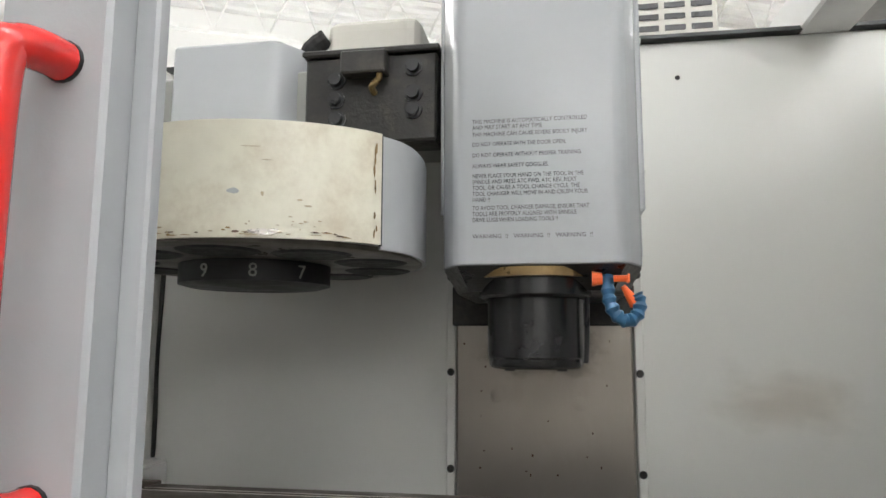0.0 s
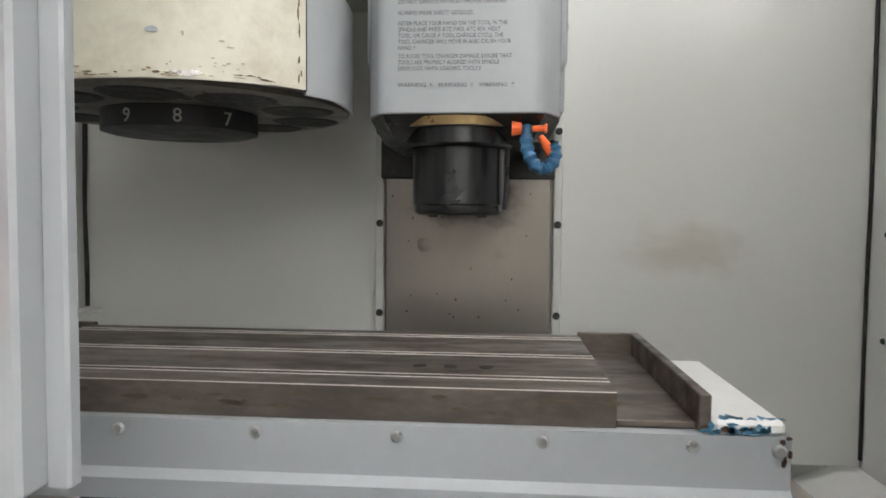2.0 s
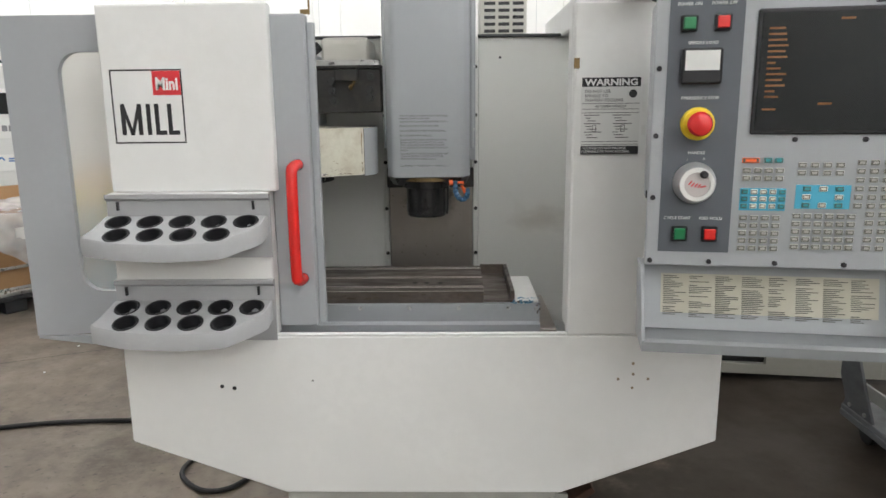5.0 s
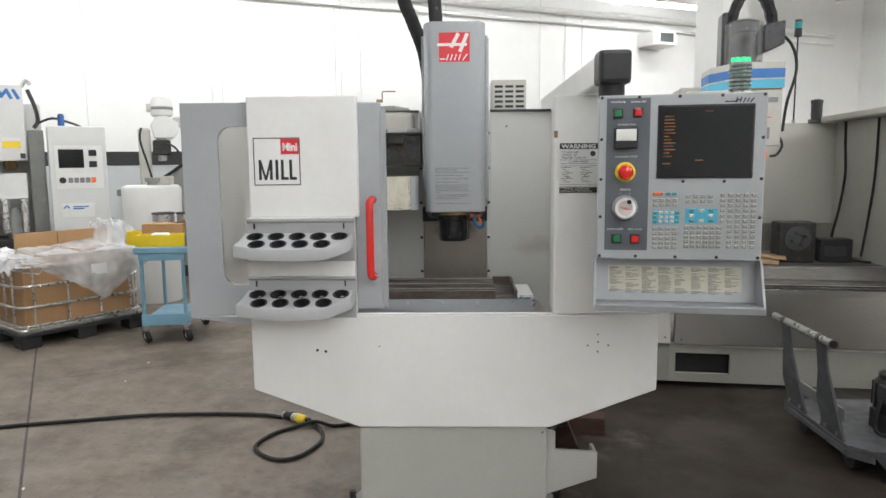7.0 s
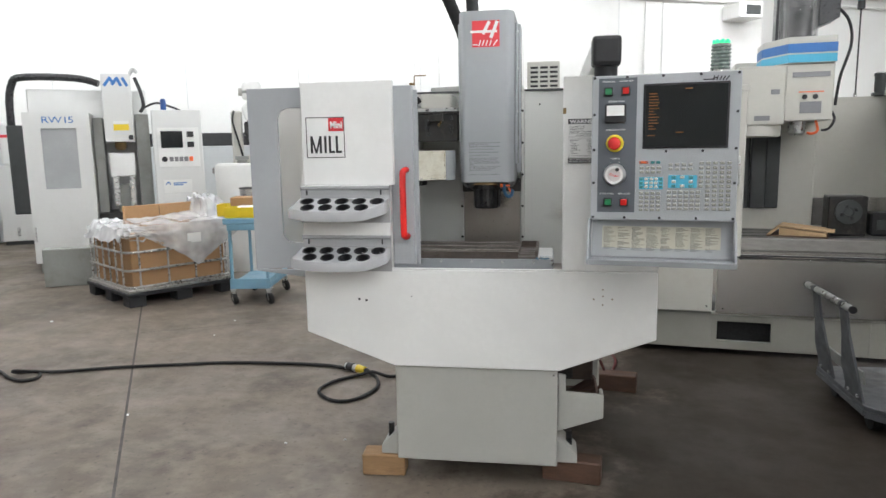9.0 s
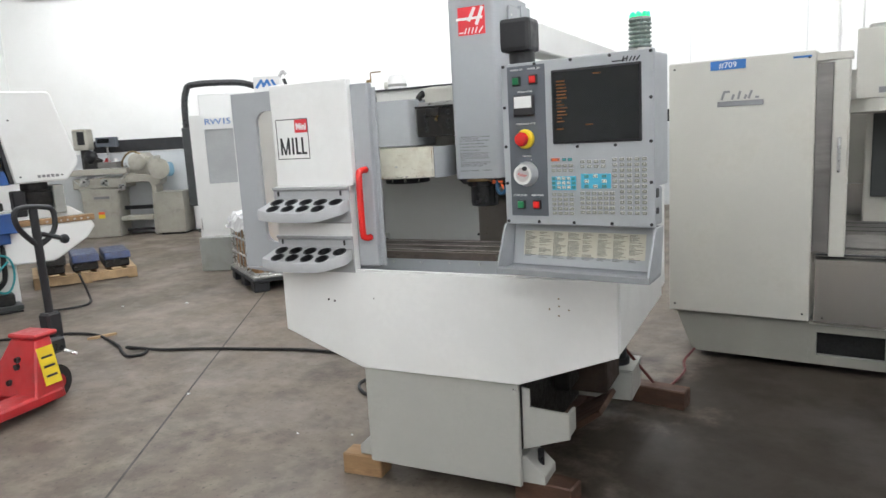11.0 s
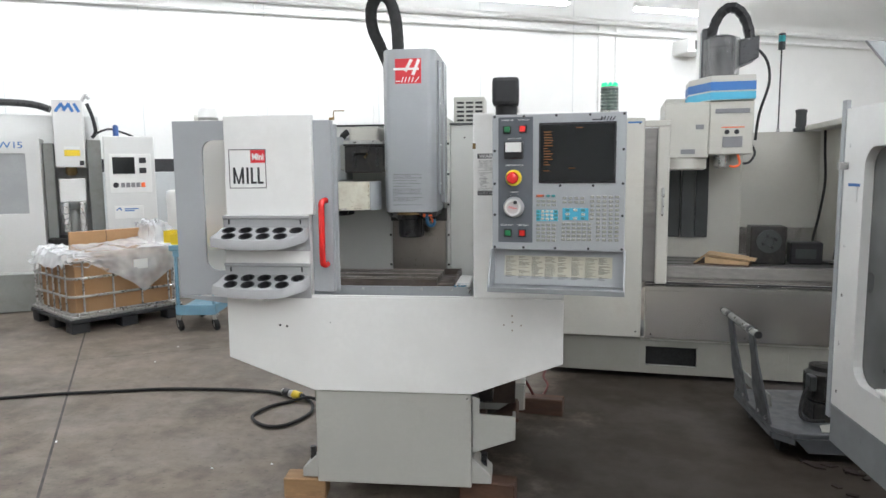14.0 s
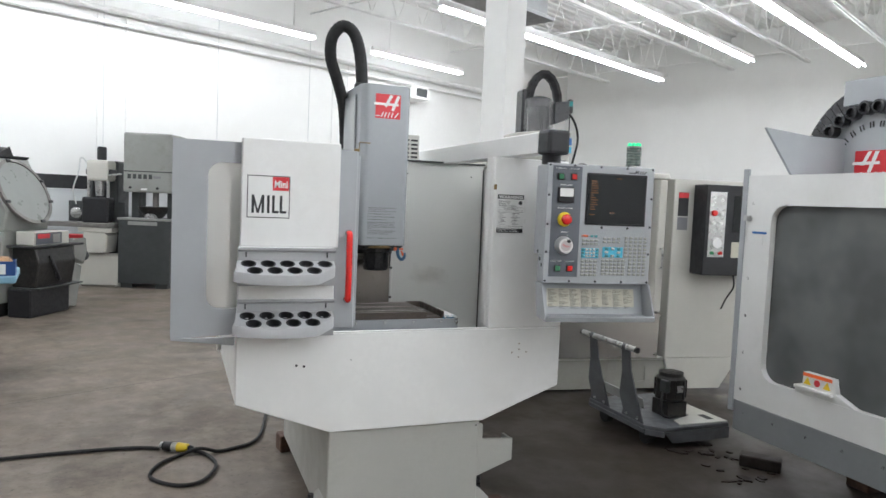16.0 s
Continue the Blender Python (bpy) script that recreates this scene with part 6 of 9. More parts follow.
# loads on its table
rot = thing("rotary_chuck", tuple(FAD @ Vector((1.49, 0.55, 0.682))), "dark cast rotary fixture with round chuck face", "fixture", turn=-8)
part("body", box(1.385, 1.60, 0.46, 0.62, 0.682, 0.925, 0.006), M_GRIME, rot, at=FAD)
part("chuck", lathe([(0.075, 0), (0.075, 0.015), (0.03, 0.018), (0.025, 0.010)], (1.495, 0.459, 0.83), 24, axis="y"), M_DARKGREY, rot, at=FAD, smooth=True)
for a in range(4):
    part("jaw", box(1.495 + 0.04 * math.cos(a * 1.571 + 0.4) - 0.01, 1.495 + 0.04 * math.cos(a * 1.571 + 0.4) + 0.01, 0.434, 0.441, 0.83 + 0.04 * math.sin(a * 1.571 + 0.4) - 0.01, 0.83 + 0.04 * math.sin(a * 1.571 + 0.4) + 0.01, 0.001), M_OXIDE, rot, at=FAD)
mot = thing("drive_motor", tuple(FAD @ Vector((1.72, 0.55, 0.682))), "black drive motor on the table", "motor", turn=-8)
part("body", box(1.63, 1.82, 0.48, 0.60, 0.682, 0.825, 0.008), M_BLACK, mot, at=FAD)
part("plate", box(1.66, 1.78, 0.475, 0.4795, 0.72, 0.78, 0.001), M_DARKGREY, mot, at=FAD)
part("lead", tube([(1.80, 0.50, 0.70), (1.86, 0.44, 0.695), (1.90, 0.42, 0.693)], 0.008, 6, 5), M_RUBBER, mot, at=FAD)
bk = thing("binder", tuple(FAD @ Vector((1.20, 0.42, 0.682))), "open brown binder of yellowed pages on the table", "book", turn=-8)
BK = FAD @ pose(1.22, 0.44, 0.682, 0, 0, -14)
part("cover", box(-0.17, 0.17, -0.11, 0.11, 0.0, 0.008, 0.001), M_BOOK, bk, at=BK)
part("page_block", prism([(-0.10, 0.0085), (0.16, 0.0085), (0.16, 0.03), (-0.10, 0.055)], "y", -0.10, 0.10, 0.001), M_PINE, bk, at=BK)
part("flap", prism([(-0.17, 0.0085), (-0.15, 0.0085), (-0.09, 0.062), (0.20, 0.035), (0.20, 0.039), (-0.10, 0.068)], "y", -0.105, 0.105), M_PINE, bk, at=BK)
pole = thing("signal_pole", tuple(FAD @ Vector((1.80, 1.10, 1.56))), "thin pole with teal signal lamp", "beacon", turn=-8)
part("pole", rod((1.665, 1.22, 1.5605), (1.665, 1.22, 2.155), 0.0055, seg=8), M_OXIDE, pole, at=FAD)
part("foot", box(1.655, 1.675, 1.215, 1.235, 1.5605, 1.585, 0.003), M_STEEL, pole, at=FAD)
part("lamp_base", lathe([(0.020, 2.145), (0.024, 2.147), (0.024, 2.200), (0.022, 2.201)], (1.665, 1.22, 0), 16), M_BLACK, pole, at=FAD, smooth=True)
part("lamp", lathe([(0.023, 2.2015), (0.024, 2.203), (0.024, 2.243), (0.022, 2.244)], (1.665, 1.22, 0), 16), M_TEALKEY, pole, "teal lamp lens", at=FAD, smooth=True)
part("lamp_cap", lathe([(0.024, 2.2445), (0.024, 2.256), (0.016, 2.262)], (1.665, 1.22, 0), 16), M_BLACK, pole, at=FAD, smooth=True)

# ---- the machine whose front faces sideways ----
big = thing("machining_center", (1.9, -0.7, 0.0), "light-grey machining centre with smoked window and tool carousel", "machining center")
BX0 = 1.46


def side_panel_hole(y0, y1, z0, z1, hy0, hy1, hz0, hz1, x0, x1, r):
    b = plate_with_hole(y0, y1, z0, z1, hy0, hy1, hz0, hz1, x0, x1, r)
    for v in b.verts:
        v.co = Vector((v.co.y, v.co.x, v.co.z))
    return b


part("front_shell", side_panel_hole(-1.60, 0.0, 0.475, 1.505, -0.80, -0.144, 0.600, 1.374, BX0, BX0 + 0.03, 0.07), M_WHITE, big, "light grey door shell")
part("end_shell", box(BX0 + 0.0305, BX0 + 1.3, -0.03, 0.0, 0.475, 1.505, 0.004), M_WHITE, big)
part("edge_post", box(BX0 - 0.004, BX0 + 0.012, 0.001, 0.03, 0.42, 1.535, 0.002), M_LIGHTGREY, big)
part("skirt", box(BX0, BX0 + 1.3, -1.60, -0.001, 0.335, 0.4745, 0.004), M_SKIRT_TROUGHSHADE, big, "darker grey lower skirt")
part("roof", box(BX0 + 0.0305, 1.90, -1.60, -0.031, 1.47, 1.504, 0.002), M_WHITE, big)
part("rear_roof", box(2.10, BX0 + 1.3, -1.60, -0.031, 1.47, 1.504, 0.002), M_WHITE, big)
part("far_end", box(BX0 + 0.0305, BX0 + 1.3, -1.60, -1.57, 0.475, 1.4695, 0.002), M_WHITE, big)
part("back", box(BX0 + 1.27, BX0 + 1.3, -1.569, -0.031, 0.475, 1.4695, 0.002), M_WHITE, big)
part("inner_liner", box(BX0 + 0.48, BX0 + 0.49, -1.56, -0.04, 0.476, 1.4695, 0.0), M_OLDGREY, big)
part("inner_table", box(BX0 + 0.16, BX0 + 0.47, -1.2, -0.15, 0.62, 0.70, 0.004), M_TABLE, big)
w2 = part("window", box(BX0 + 0.031, BX0 + 0.036, -0.83, -0.085, 0.58, 1.415, 0), M_SMOKE, big, "scuffed smoked window")
w2.visible_shadow = False
part("window_tab", prism([(-0.61, 0.6008), (-0.325, 0.6008), (-0.342, 0.636), (-0.366, 0.638), (-0.368, 0.693), (-0.508, 0.693), (-0.522, 0.636)], "x", BX0 + 0.0002, BX0 + 0.029, 0.001), M_WHITE, big)
part("window_ledge", box(BX0 - 0.02, BX0, -0.516, -0.339, 0.622, 0.636, 0.003), M_WHITE, big)
lab = part("caution_label", box(BX0 - 0.002, BX0 - 0.0003, -0.506, -0.370, 0.640, 0.692, 0), M_LABEL, big, "white and orange caution label")
part("label_bar", box(BX0 - 0.0035, BX0 - 0.0021, -0.506, -0.370, 0.678, 0.692, 0), M_ORANGE, lab)
for y in (-0.392, -0.438, -0.484):
    part("label_sign", prism([(y - 0.017, 0.645), (y + 0.017, 0.645), (y + 0.002, 0.674), (y - 0.002, 0.674)] if y != -0.438 else [(y + 0.014 * math.cos(k * math.pi / 6), 0.659 + 0.014 * math.sin(k * math.pi / 6)) for k in range(12)], "x", BX0 - 0.0035, BX0 - 0.0021), M_YELLOW if y != -0.438 else M_REDINK, lab)
part("tape_label", box(BX0 - 0.002, BX0 - 0.0003, -0.105, -0.03, 1.195, 1.255, 0), M_LABEL, big)
part("tape_bar", box(BX0 - 0.0035, BX0 - 0.0021, -0.125, -0.045, 1.245, 1.255, 0), M_BLUEINK, big)
for k in range(6):
    part("screw", lathe([(0.007, 0), (0.005, 0.004)], (BX0, -0.035, 0.53 + k * 0.17), 10, axis="x"), M_OXIDE, big)
for k in range(7):
    part("screw", lathe([(0.007, 0), (0.005, 0.004)], (BX0, -0.06 - k * 0.17, 0.425), 10, axis="x"), M_OXIDE, big)
part("latch", box(BX0 - 0.03, BX0 - 0.0005, -0.035, -0.012, 1.30, 1.325, 0.002), M_STEEL, big)
part("cowl", prism([(BX0 + 0.20, 1.5055), (BX0 + 0.62, 1.5055), (BX0 + 0.62, 1.70), (BX0 + 0.30, 1.70), (BX0 + 0.02, 1.72)], "y", -0.06, -0.045, 0.002), M_LIGHTGREY, big, "slanted grey sheet-metal cowl")
WY, WZ = -0.215, 1.555
wheel = part("tool_wheel", lathe([(0.295, -0.02), (0.312, 0.0), (0.312, 0.03), (0.295, 0.05)], (1.99, WY, WZ), 56, axis="x"), M_LIGHTGREY, big, "round grey tool carousel disc over the roof", smooth=True)
for k in range(26):
    a = 2 * math.pi * k / 26
    y, z = WY + 0.279 * math.cos(a), WZ + 0.279 * math.sin(a)
    part("tool_pocket", lathe([(0.026, 0.0), (0.032, -0.006), (0.032, -0.05), (0.022, -0.052), (0.020, -0.03)], (1.968, y, z), 14, axis="x"), M_OXIDE, wheel, smooth=True)
    y, z = WY + 0.205 * math.cos(a), WZ + 0.205 * math.sin(a)
    part("pocket_number", merge(box(-0.0015, 0.0015, -0.013, 0.013, -0.011, -0.006, 0), box(-0.0015, 0.0015, -0.013, 0.013, 0.004, 0.009, 0)), M_BLACKINK, wheel, at=Matrix.Translation((1.967, y, z)) @ Matrix.Rotation(a, 4, "X"))
part("wheel_badge", box(1.964, 1.969, WY - 0.10, WY + 0.095, 1.50, 1.642, 0), M_REDINK, wheel, "red square badge")
bmw = bmesh.new()
for y0, z0, z1 in ((WY + 0.045, 1.575, 1.638), (WY + 0.010, 1.545, 1.638)):
    bmw.faces.new([bmw.verts.new(p) for p in ((1.9630, y0 + 0.02, z0), (1.9630, y0, z0), (1.9630, y0 - 0.035, z1), (1.9630, y0 - 0.015, z1))])
bmw.faces.new([bmw.verts.new(p) for p in ((1.9632, WY + 0.105, 1.578), (1.9632, WY + 0.105, 1.592), (1.9632, WY - 0.03, 1.592), (1.9632, WY - 0.03, 1.578))])
for k in range(4):
    bmw.faces.new([bmw.verts.new(p) for p in ((1.9630, WY + 0.07 - k * 0.035, 1.515), (1.9630, WY + 0.062 - k * 0.035, 1.515), (1.9630, WY + 0.052 - k * 0.035, 1.545), (1.9630, WY + 0.060 - k * 0.035, 1.545))])
part("badge_bars", bmw, M_WHITEINK, wheel)
for k in range(9):
    a0, a1 = radians(16 + 5.6 * k), radians(16 + 5.6 * k + 5.0)
    q = [(WY + r * math.cos(a), WZ + r * math.sin(a)) for r, a in ((0.325, a0), (0.405, a0), (0.405, a1), (0.325, a1))]
    part("guard_rib", prism(q, "x", 1.98, 2.26), M_OXIDE, big, "black carousel guard rib")
part("guard_core", prism([(WY + r * math.cos(radians(a)), WZ + r * math.sin(radians(a))) for r, a in ((0.33, 17), (0.398, 17), (0.398, 30), (0.398, 45), (0.398, 66), (0.33, 66), (0.33, 40))], "x", 1.985, 2.25), M_GRIME, big)
part("wheel_cover", prism([(WY + 0.19, WZ + 0.30), (WY + 0.19, WZ + 0.42), (WY - 0.7, WZ + 0.42), (WY - 0.7, WZ + 0.34)], "x", 1.975, 2.28, 0.004), M_LIGHTGREY, big, "grey sheet cover over the carousel")
for y in (-0.10, -1.45):
    ft = part("timber_block", box(BX0 + 0.72, BX0 + 1.02, y - 0.06, y + 0.06, 0.001, 0.10, 0.005), M_TIMBER, None)
    tagged(ft, "dark timber block under a machine foot", "timber", "timber blocks")
    part("foot", box(BX0 + 0.8, BX0 + 0.92, y - 0.05, y + 0.05, 0.1005, 0.3345, 0.004), M_GRIME, big)

# ---- hand trolley with a motor ----
tro = thing("platform_trolley", (1.72, 0.82, 0.0), "low grey steel platform trolley with handlebar", "trolley")
part("deck", prism([(1.50, 0.68), (1.575, 0.60), (2.03, 0.60), (2.03, 1.24), (1.50, 1.24)], "z", 0.105, 0.128, 0.003), M_TROLLEY, tro)
part("front_skirt", prism([(1.635, 0.040), (2.03, 0.040), (2.03, 0.104), (1.578, 0.104)], "y", 0.595, 0.605), M_TROLLEY, tro)
part("corner_skirt", prism([(1.503, 0.677), (1.576, 0.597), (1.582, 0.603), (1.509, 0.683)], "z", 0.075, 0.104), M_TROLLEY, tro)
part("side_skirt", box(1.498, 1.506, 0.685, 1.24, 0.080, 0.104, 0.002), M_TROLLEY, tro)
LEAN = Matrix(((1, 0, -0.170, 0.083), (0, 1, 0, 0), (0, 0, 1, 0), (0, 0, 0, 1)))  # the posts lean out towards the bar
for y, yb in ((0.80, 0.70), (1.13, 1.03)):
    part("handle_post", prism([(yb, 0.1285), (yb + 0.20, 0.1285), (yb + 0.18, 0.165), (y + 0.10, 0.26), (y + 0.055, 0.40), (y + 0.040, 0.540), (y - 0.035, 0.540), (y - 0.030, 0.42), (yb + 0.03, 0.24)], "x", 1.440, 1.452, 0.002), M_TROLLEY, tro, at=LEAN)
    for yy in (yb + 0.04, yb + 0.14):
        part("post_bolt", rod((1.439, yy, 0.150), (1.432, yy, 0.150), 0.009, seg=8), M_STEEL, tro, at=LEAN)
    part("bar_clamp", rod((1.432, y - 0.012, 0.552), (1.432, y + 0.012, 0.552), 0.0195, seg=14), M_TROLLEY, tro, smooth=True)
part("handlebar", rod((1.432, 0.70, 0.552), (1.432, 1.24, 0.552), 0.016, seg=14), M_STEEL, tro, "bright steel handlebar", smooth=True)
for y in (0.69, 1.242):
    part("bar_cap", rod((1.432, y, 0.552), (1.432, y + 0.012, 0.552), 0.017, seg=12), M_BLACK, tro)
part("cross_bar", box(1.4525, 1.464, 0.70, 1.24, 0.215, 0.275, 0.003), M_OLDGREY, tro, "paler flat cross bar", at=LEAN)
for x, y in ((1.57, 0.74), (1.57, 1.14), (1.90, 0.74), (1.90, 1.14)):
    part("caster", rod((x - 0.02, y, 0.048), (x + 0.02, y, 0.048), 0.048, seg=16), M_RUBBER, tro)
    part("caster_fork", box(x - 0.026, x + 0.026, y - 0.02, y + 0.02, 0.085, 0.1045, 0.002), M_STEEL, tro)
pm = thing("coolant_pump", (1.72, 0.78, 0.129), "dark upright pump motor standing on the trolley", "pump")
part("motor", lathe([(0.06, 0.22), (0.085, 0.23), (0.085, 0.35), (0.07, 0.365), (0.07, 0.385), (0.05, 0.39)], (1.78, 0.82, 0), 20), M_GRIME, pm, smooth=True)
part("stand", box(1.71, 1.85, 0.75, 0.89, 0.1285, 0.2195, 0.004), M_GRIME, pm)
part("terminal_box", box(1.685, 1.715, 0.74, 0.80, 0.28, 0.35, 0.004), M_DARKGREY, pm)
part("name_plate", box(1.755, 1.805, 0.7345, 0.7375, 0.28, 0.32, 0), M_STEEL, pm)
for k in range(10):
    a = 2 * math.pi * k / 10
    part("cooling_rib", box(0.080, 0.092, -0.004, 0.004, 0.24, 0.345, 0.001), M_GRIME, pm, at=pose(1.78, 0.82, 0, 0, 0, math.degrees(a)))
part("pump_cord", tube([(1.70, 0.77, 0.30), (1.66, 0.74, 0.27), (1.64, 0.72, 0.18), (1.67, 0.70, 0.155), (1.74, 0.70, 0.155)], 0.008, 7, 5), M_RUBBER, pm, smooth=True)
sheet = thing("sheet_metal_tray", (1.9, 0.9, 0.130), "bent white sheet-metal guard lying on the trolley", "tray")
part("sheet", prism([(1.70, 0.625), (2.03, 0.612), (2.03, 0.99), (1.90, 1.02), (1.88, 0.76), (1.72, 0.70)], "z", 0.1300, 0.1340, 0.0), M_OFFWHITE, sheet)
part("upright_flange", box(1.90, 2.03, 0.990, 0.994, 0.1345, 0.185, 0.0), M_OFFWHITE, sheet)
part("slot", box(1.93, 1.975, 0.66, 0.75, 0.1342, 0.1350, 0), M_HOLE, sheet)
loose = part("timber_block", box(-0.10, 0.10, -0.045, 0.045, 0.001, 0.062, 0.005), M_SOAKED, None, at=pose(1.93, 0.26, 0, 0, 0, -50))
tagged(loose, "oil-soaked dark timber block lying on the floor", "timber", "timber blocks")


# ---- the small mill on the left, with its console ----
RW = pose(-5.2, 3.85, 0, 0, 0, 32)
rw = thing("milling_machine", tuple(RW @ Vector((0.9, 0.5, 0.0))), "off-white small machining centre with tall cabinet and console", "milling machine", turn=32)


def rpart(name, bm, mat, label="", smooth=False):
    return part(name, bm, mat, rw, label, at=RW, smooth=smooth)


rpart("left_cabinet", plate_with_hole(0.08, 0.69, 0.12, 1.665, 0.235, 0.56, 0.885, 1.505, 0.0, 0.03, 0.004, 1), M_COOLWHITE, "off-white cabinet door with grey window")
rpart("cabinet_body", box(0.08, 0.69, 0.0305, 0.62, 0.12, 1.665, 0.004), M_COOLWHITE)
rpart("cabinet_window", box(0.235, 0.56, 0.018, 0.0300, 0.885, 1.505, 0), M_SHUTTER, "hazy grey window")
for letter, x in (("R", 0.245), ("W", 0.312), ("1", 0.437), ("5", 0.488)):
    lettering("model_mark", letter, 0.095, RW @ on_front(x, -0.0008, 1.558), M_BLUEINK, rw, squeeze=1.3)
rpart("door_lever", box(0.10, 0.115, -0.02, -0.0005, 0.35, 0.50, 0.002), M_STEEL)
rpart("rear_cover", box(0.06, 1.25, 0.63, 1.25, 0.30, 1.94, 0.01), M_COOLWHITE)
rpart("cable_arc", tube([(-0.06, 0.60, 0.70), (-0.09, 0.60, 1.0), (-0.10, 0.60, 1.7), (-0.06, 0.60, 1.98), (0.05, 0.60, 2.06), (0.55, 0.60, 2.06), (0.78, 0.55, 2.00)], 0.038, 10, 6, ribs=0.05), M_OXIDE, "thick black cable hose arching over the top", True)
rpart("cable_box", box(-0.14, 0.04, 0.5, 0.68, 0.60, 1.55, 0.01), M_DARKGREY)
rpart("head", box(0.82, 1.105, 0.12, 0.55, 1.36, 2.075, 0.006), M_COOLWHITE)
bm = bmesh.new()
strokes(bm, [((0.850, 1.945), (0.915, 2.035)), ((0.905, 2.035), (0.945, 1.965)), ((0.925, 1.955), (0.985, 2.035)), ((0.975, 2.035), (1.015, 1.945)), ((1.030, 2.035), (1.075, 1.945))], 0.030, 0.117)
rpart("maker_mark", bm, M_BLUEINK, "bold blue slanted bars")
rpart("head_label", box(0.91, 1.06, 0.1165, 0.1195, 1.48, 1.545, 0), M_YELLOW)
rpart("head_label", box(0.91, 1.06, 0.1165, 0.1195, 1.548, 1.58, 0), M_LABEL)
rpart("head_badge", box(1.05, 1.095, 0.1165, 0.1195, 1.38, 1.43, 0), M_OXIDE)
rpart("spindle", lathe([(0.04, 1.27), (0.06, 1.30), (0.06, 1.3595)], (0.96, 0.28, 0), 16), M_BRONZE, smooth=True)
rpart("guide_box", box(0.70, 0.80, 0.25, 0.625, 0.60, 1.62, 0.006), M_OLDGREY)
rpart("guide_box", box(1.12, 1.26, 0.30, 0.625, 0.60, 1.66, 0.006), M_OLDGREY)
rpart("fixture_plate", box(0.84, 1.09, 0.15, 0.18, 0.99, 1.24, 0.005), M_LABEL)
rpart("fixture_arm", box(0.86, 0.92, 0.12, 0.3, 0.66, 0.985, 0.01), M_STEEL)
rpart("fixture_arm", box(1.02, 1.08, 0.12, 0.3, 0.66, 0.985, 0.01), M_STEEL)
rpart("fixture_core", lathe([(0.08, 0.60), (0.09, 0.80), (0.05, 0.90)], (0.97, 0.28, 0), 16), M_OLDGREY, smooth=True)
rpart("bed", box(0.70, 1.27, 0.1, 0.625, 0.15, 0.5995, 0.006), M_GRIME)
rpart("base", box(0.10, 1.75, 0.12, 1.2, 0.0, 0.1195, 0.005), M_OLDGREY)
rpart("console", box(1.285, 1.79, -0.03, 0.40, 0.1205, 1.69, 0.008), M_COOLWHITE, "off-white console with dark monitor")
rpart("console_panel", box(1.33, 1.75, -0.036, -0.0305, 1.08, 1.50, 0.003), M_LABEL)
rpart("monitor", box(1.365, 1.585, -0.040, -0.0365, 1.285, 1.465, 0.002), M_SCREEN)
for z in (1.43, 1.32):
    rpart("console_knob", box(1.63, 1.70, -0.050, -0.0365, z - 0.03, z + 0.03, 0.003), M_BLACK)
for k in range(5):
    rpart("console_key", box(1.44 + k * 0.05, 1.48 + k * 0.05, -0.045, -0.0365, 1.14, 1.19, 0.003), M_ORANGE if k == 4 else M_GREYINK)
rpart("console_dial", lathe([(0.03, 0), (0.028, 0.012)], (1.39, -0.0365, 1.165), 16, axis="y"), M_BLACK, smooth=True)
bm = bmesh.new()
box(1.36, 1.65, -0.034, -0.0305, 0.80, 0.94, 0.002, bm=bm)
rpart("console_label", bm, M_LABEL)
strk = bmesh.new()
strokes(strk, [((1.38, 0.89), (1.41, 0.92)), ((1.41, 0.92), (1.43, 0.89)), ((1.46, 0.905), (1.60, 0.905)), ((1.46, 0.885), (1.56, 0.885))], 0.012, -0.0352)
rpart("console_print", strk, M_BLUEINK)
rpart("hose_top", tube([(1.15, 0.3, 2.05), (1.2, 0.28, 1.9), (1.22, 0.3, 1.75), (1.18, 0.3, 1.68)], 0.02, 8, 5), M_OXIDE)
rpart("hose_top", tube([(1.2, 0.35, 1.72), (1.35, 0.3, 1.78), (1.5, 0.3, 1.74), (1.6, 0.3, 1.70)], 0.012, 8, 5), M_OXIDE)
rpart("valve", lathe([(0.03, 1.6905), (0.03, 1.80), (0.02, 1.82)], (1.42, 0.2, 0), 12), M_BLUEPAINT, smooth=True)
rpart("top_fitting", tube([(1.10, 0.3, 2.076), (1.14, 0.3, 2.14), (1.18, 0.3, 2.10)], 0.02, 8, 4), M_STEEL)
pan = part("coolant_tank", box(-0.20, 0.24, -0.06, 0.10, 0.001, 0.36, 0.006), M_OLDGREY, None, at=pose(-4.43, 3.45, 0, 0, 0, 22))
tagged(pan, "low grey sheet-metal tank standing on the floor", "tank")

wc = thing("wall_cabinet", tuple(HALL @ Vector((3.0, -0.2, 0))), "narrow off-white steel cabinet against the wall", "cabinet", turn=25)
part("body", box(2.84, 3.22, -0.36, -0.03, 0.05, 1.08, 0.008), M_COOLWHITE, wc, at=HALL)
part("plinth", box(2.86, 3.20, -0.34, -0.03, 0.0, 0.0495, 0.002), M_DARKGREY, wc, at=HALL)
part("latch", box(3.02, 3.06, -0.368, -0.3605, 0.12, 0.24, 0.003), M_STEEL, wc, at=HALL)
lb = thing("leaning_board", tuple(HALL @ Vector((2.9, -0.1, 1.0805))), "pale rolled board with a red band on the cabinet", "board", turn=25)
part("board", box(2.85, 2.99, -0.16, -0.05, 1.0805, 1.66, 0.03), M_COOLWHITE, lb, at=HALL)
part("band", box(2.848, 2.992, -0.162, -0.048, 1.46, 1.50, 0.0), M_REDINK, lb, at=HALL)

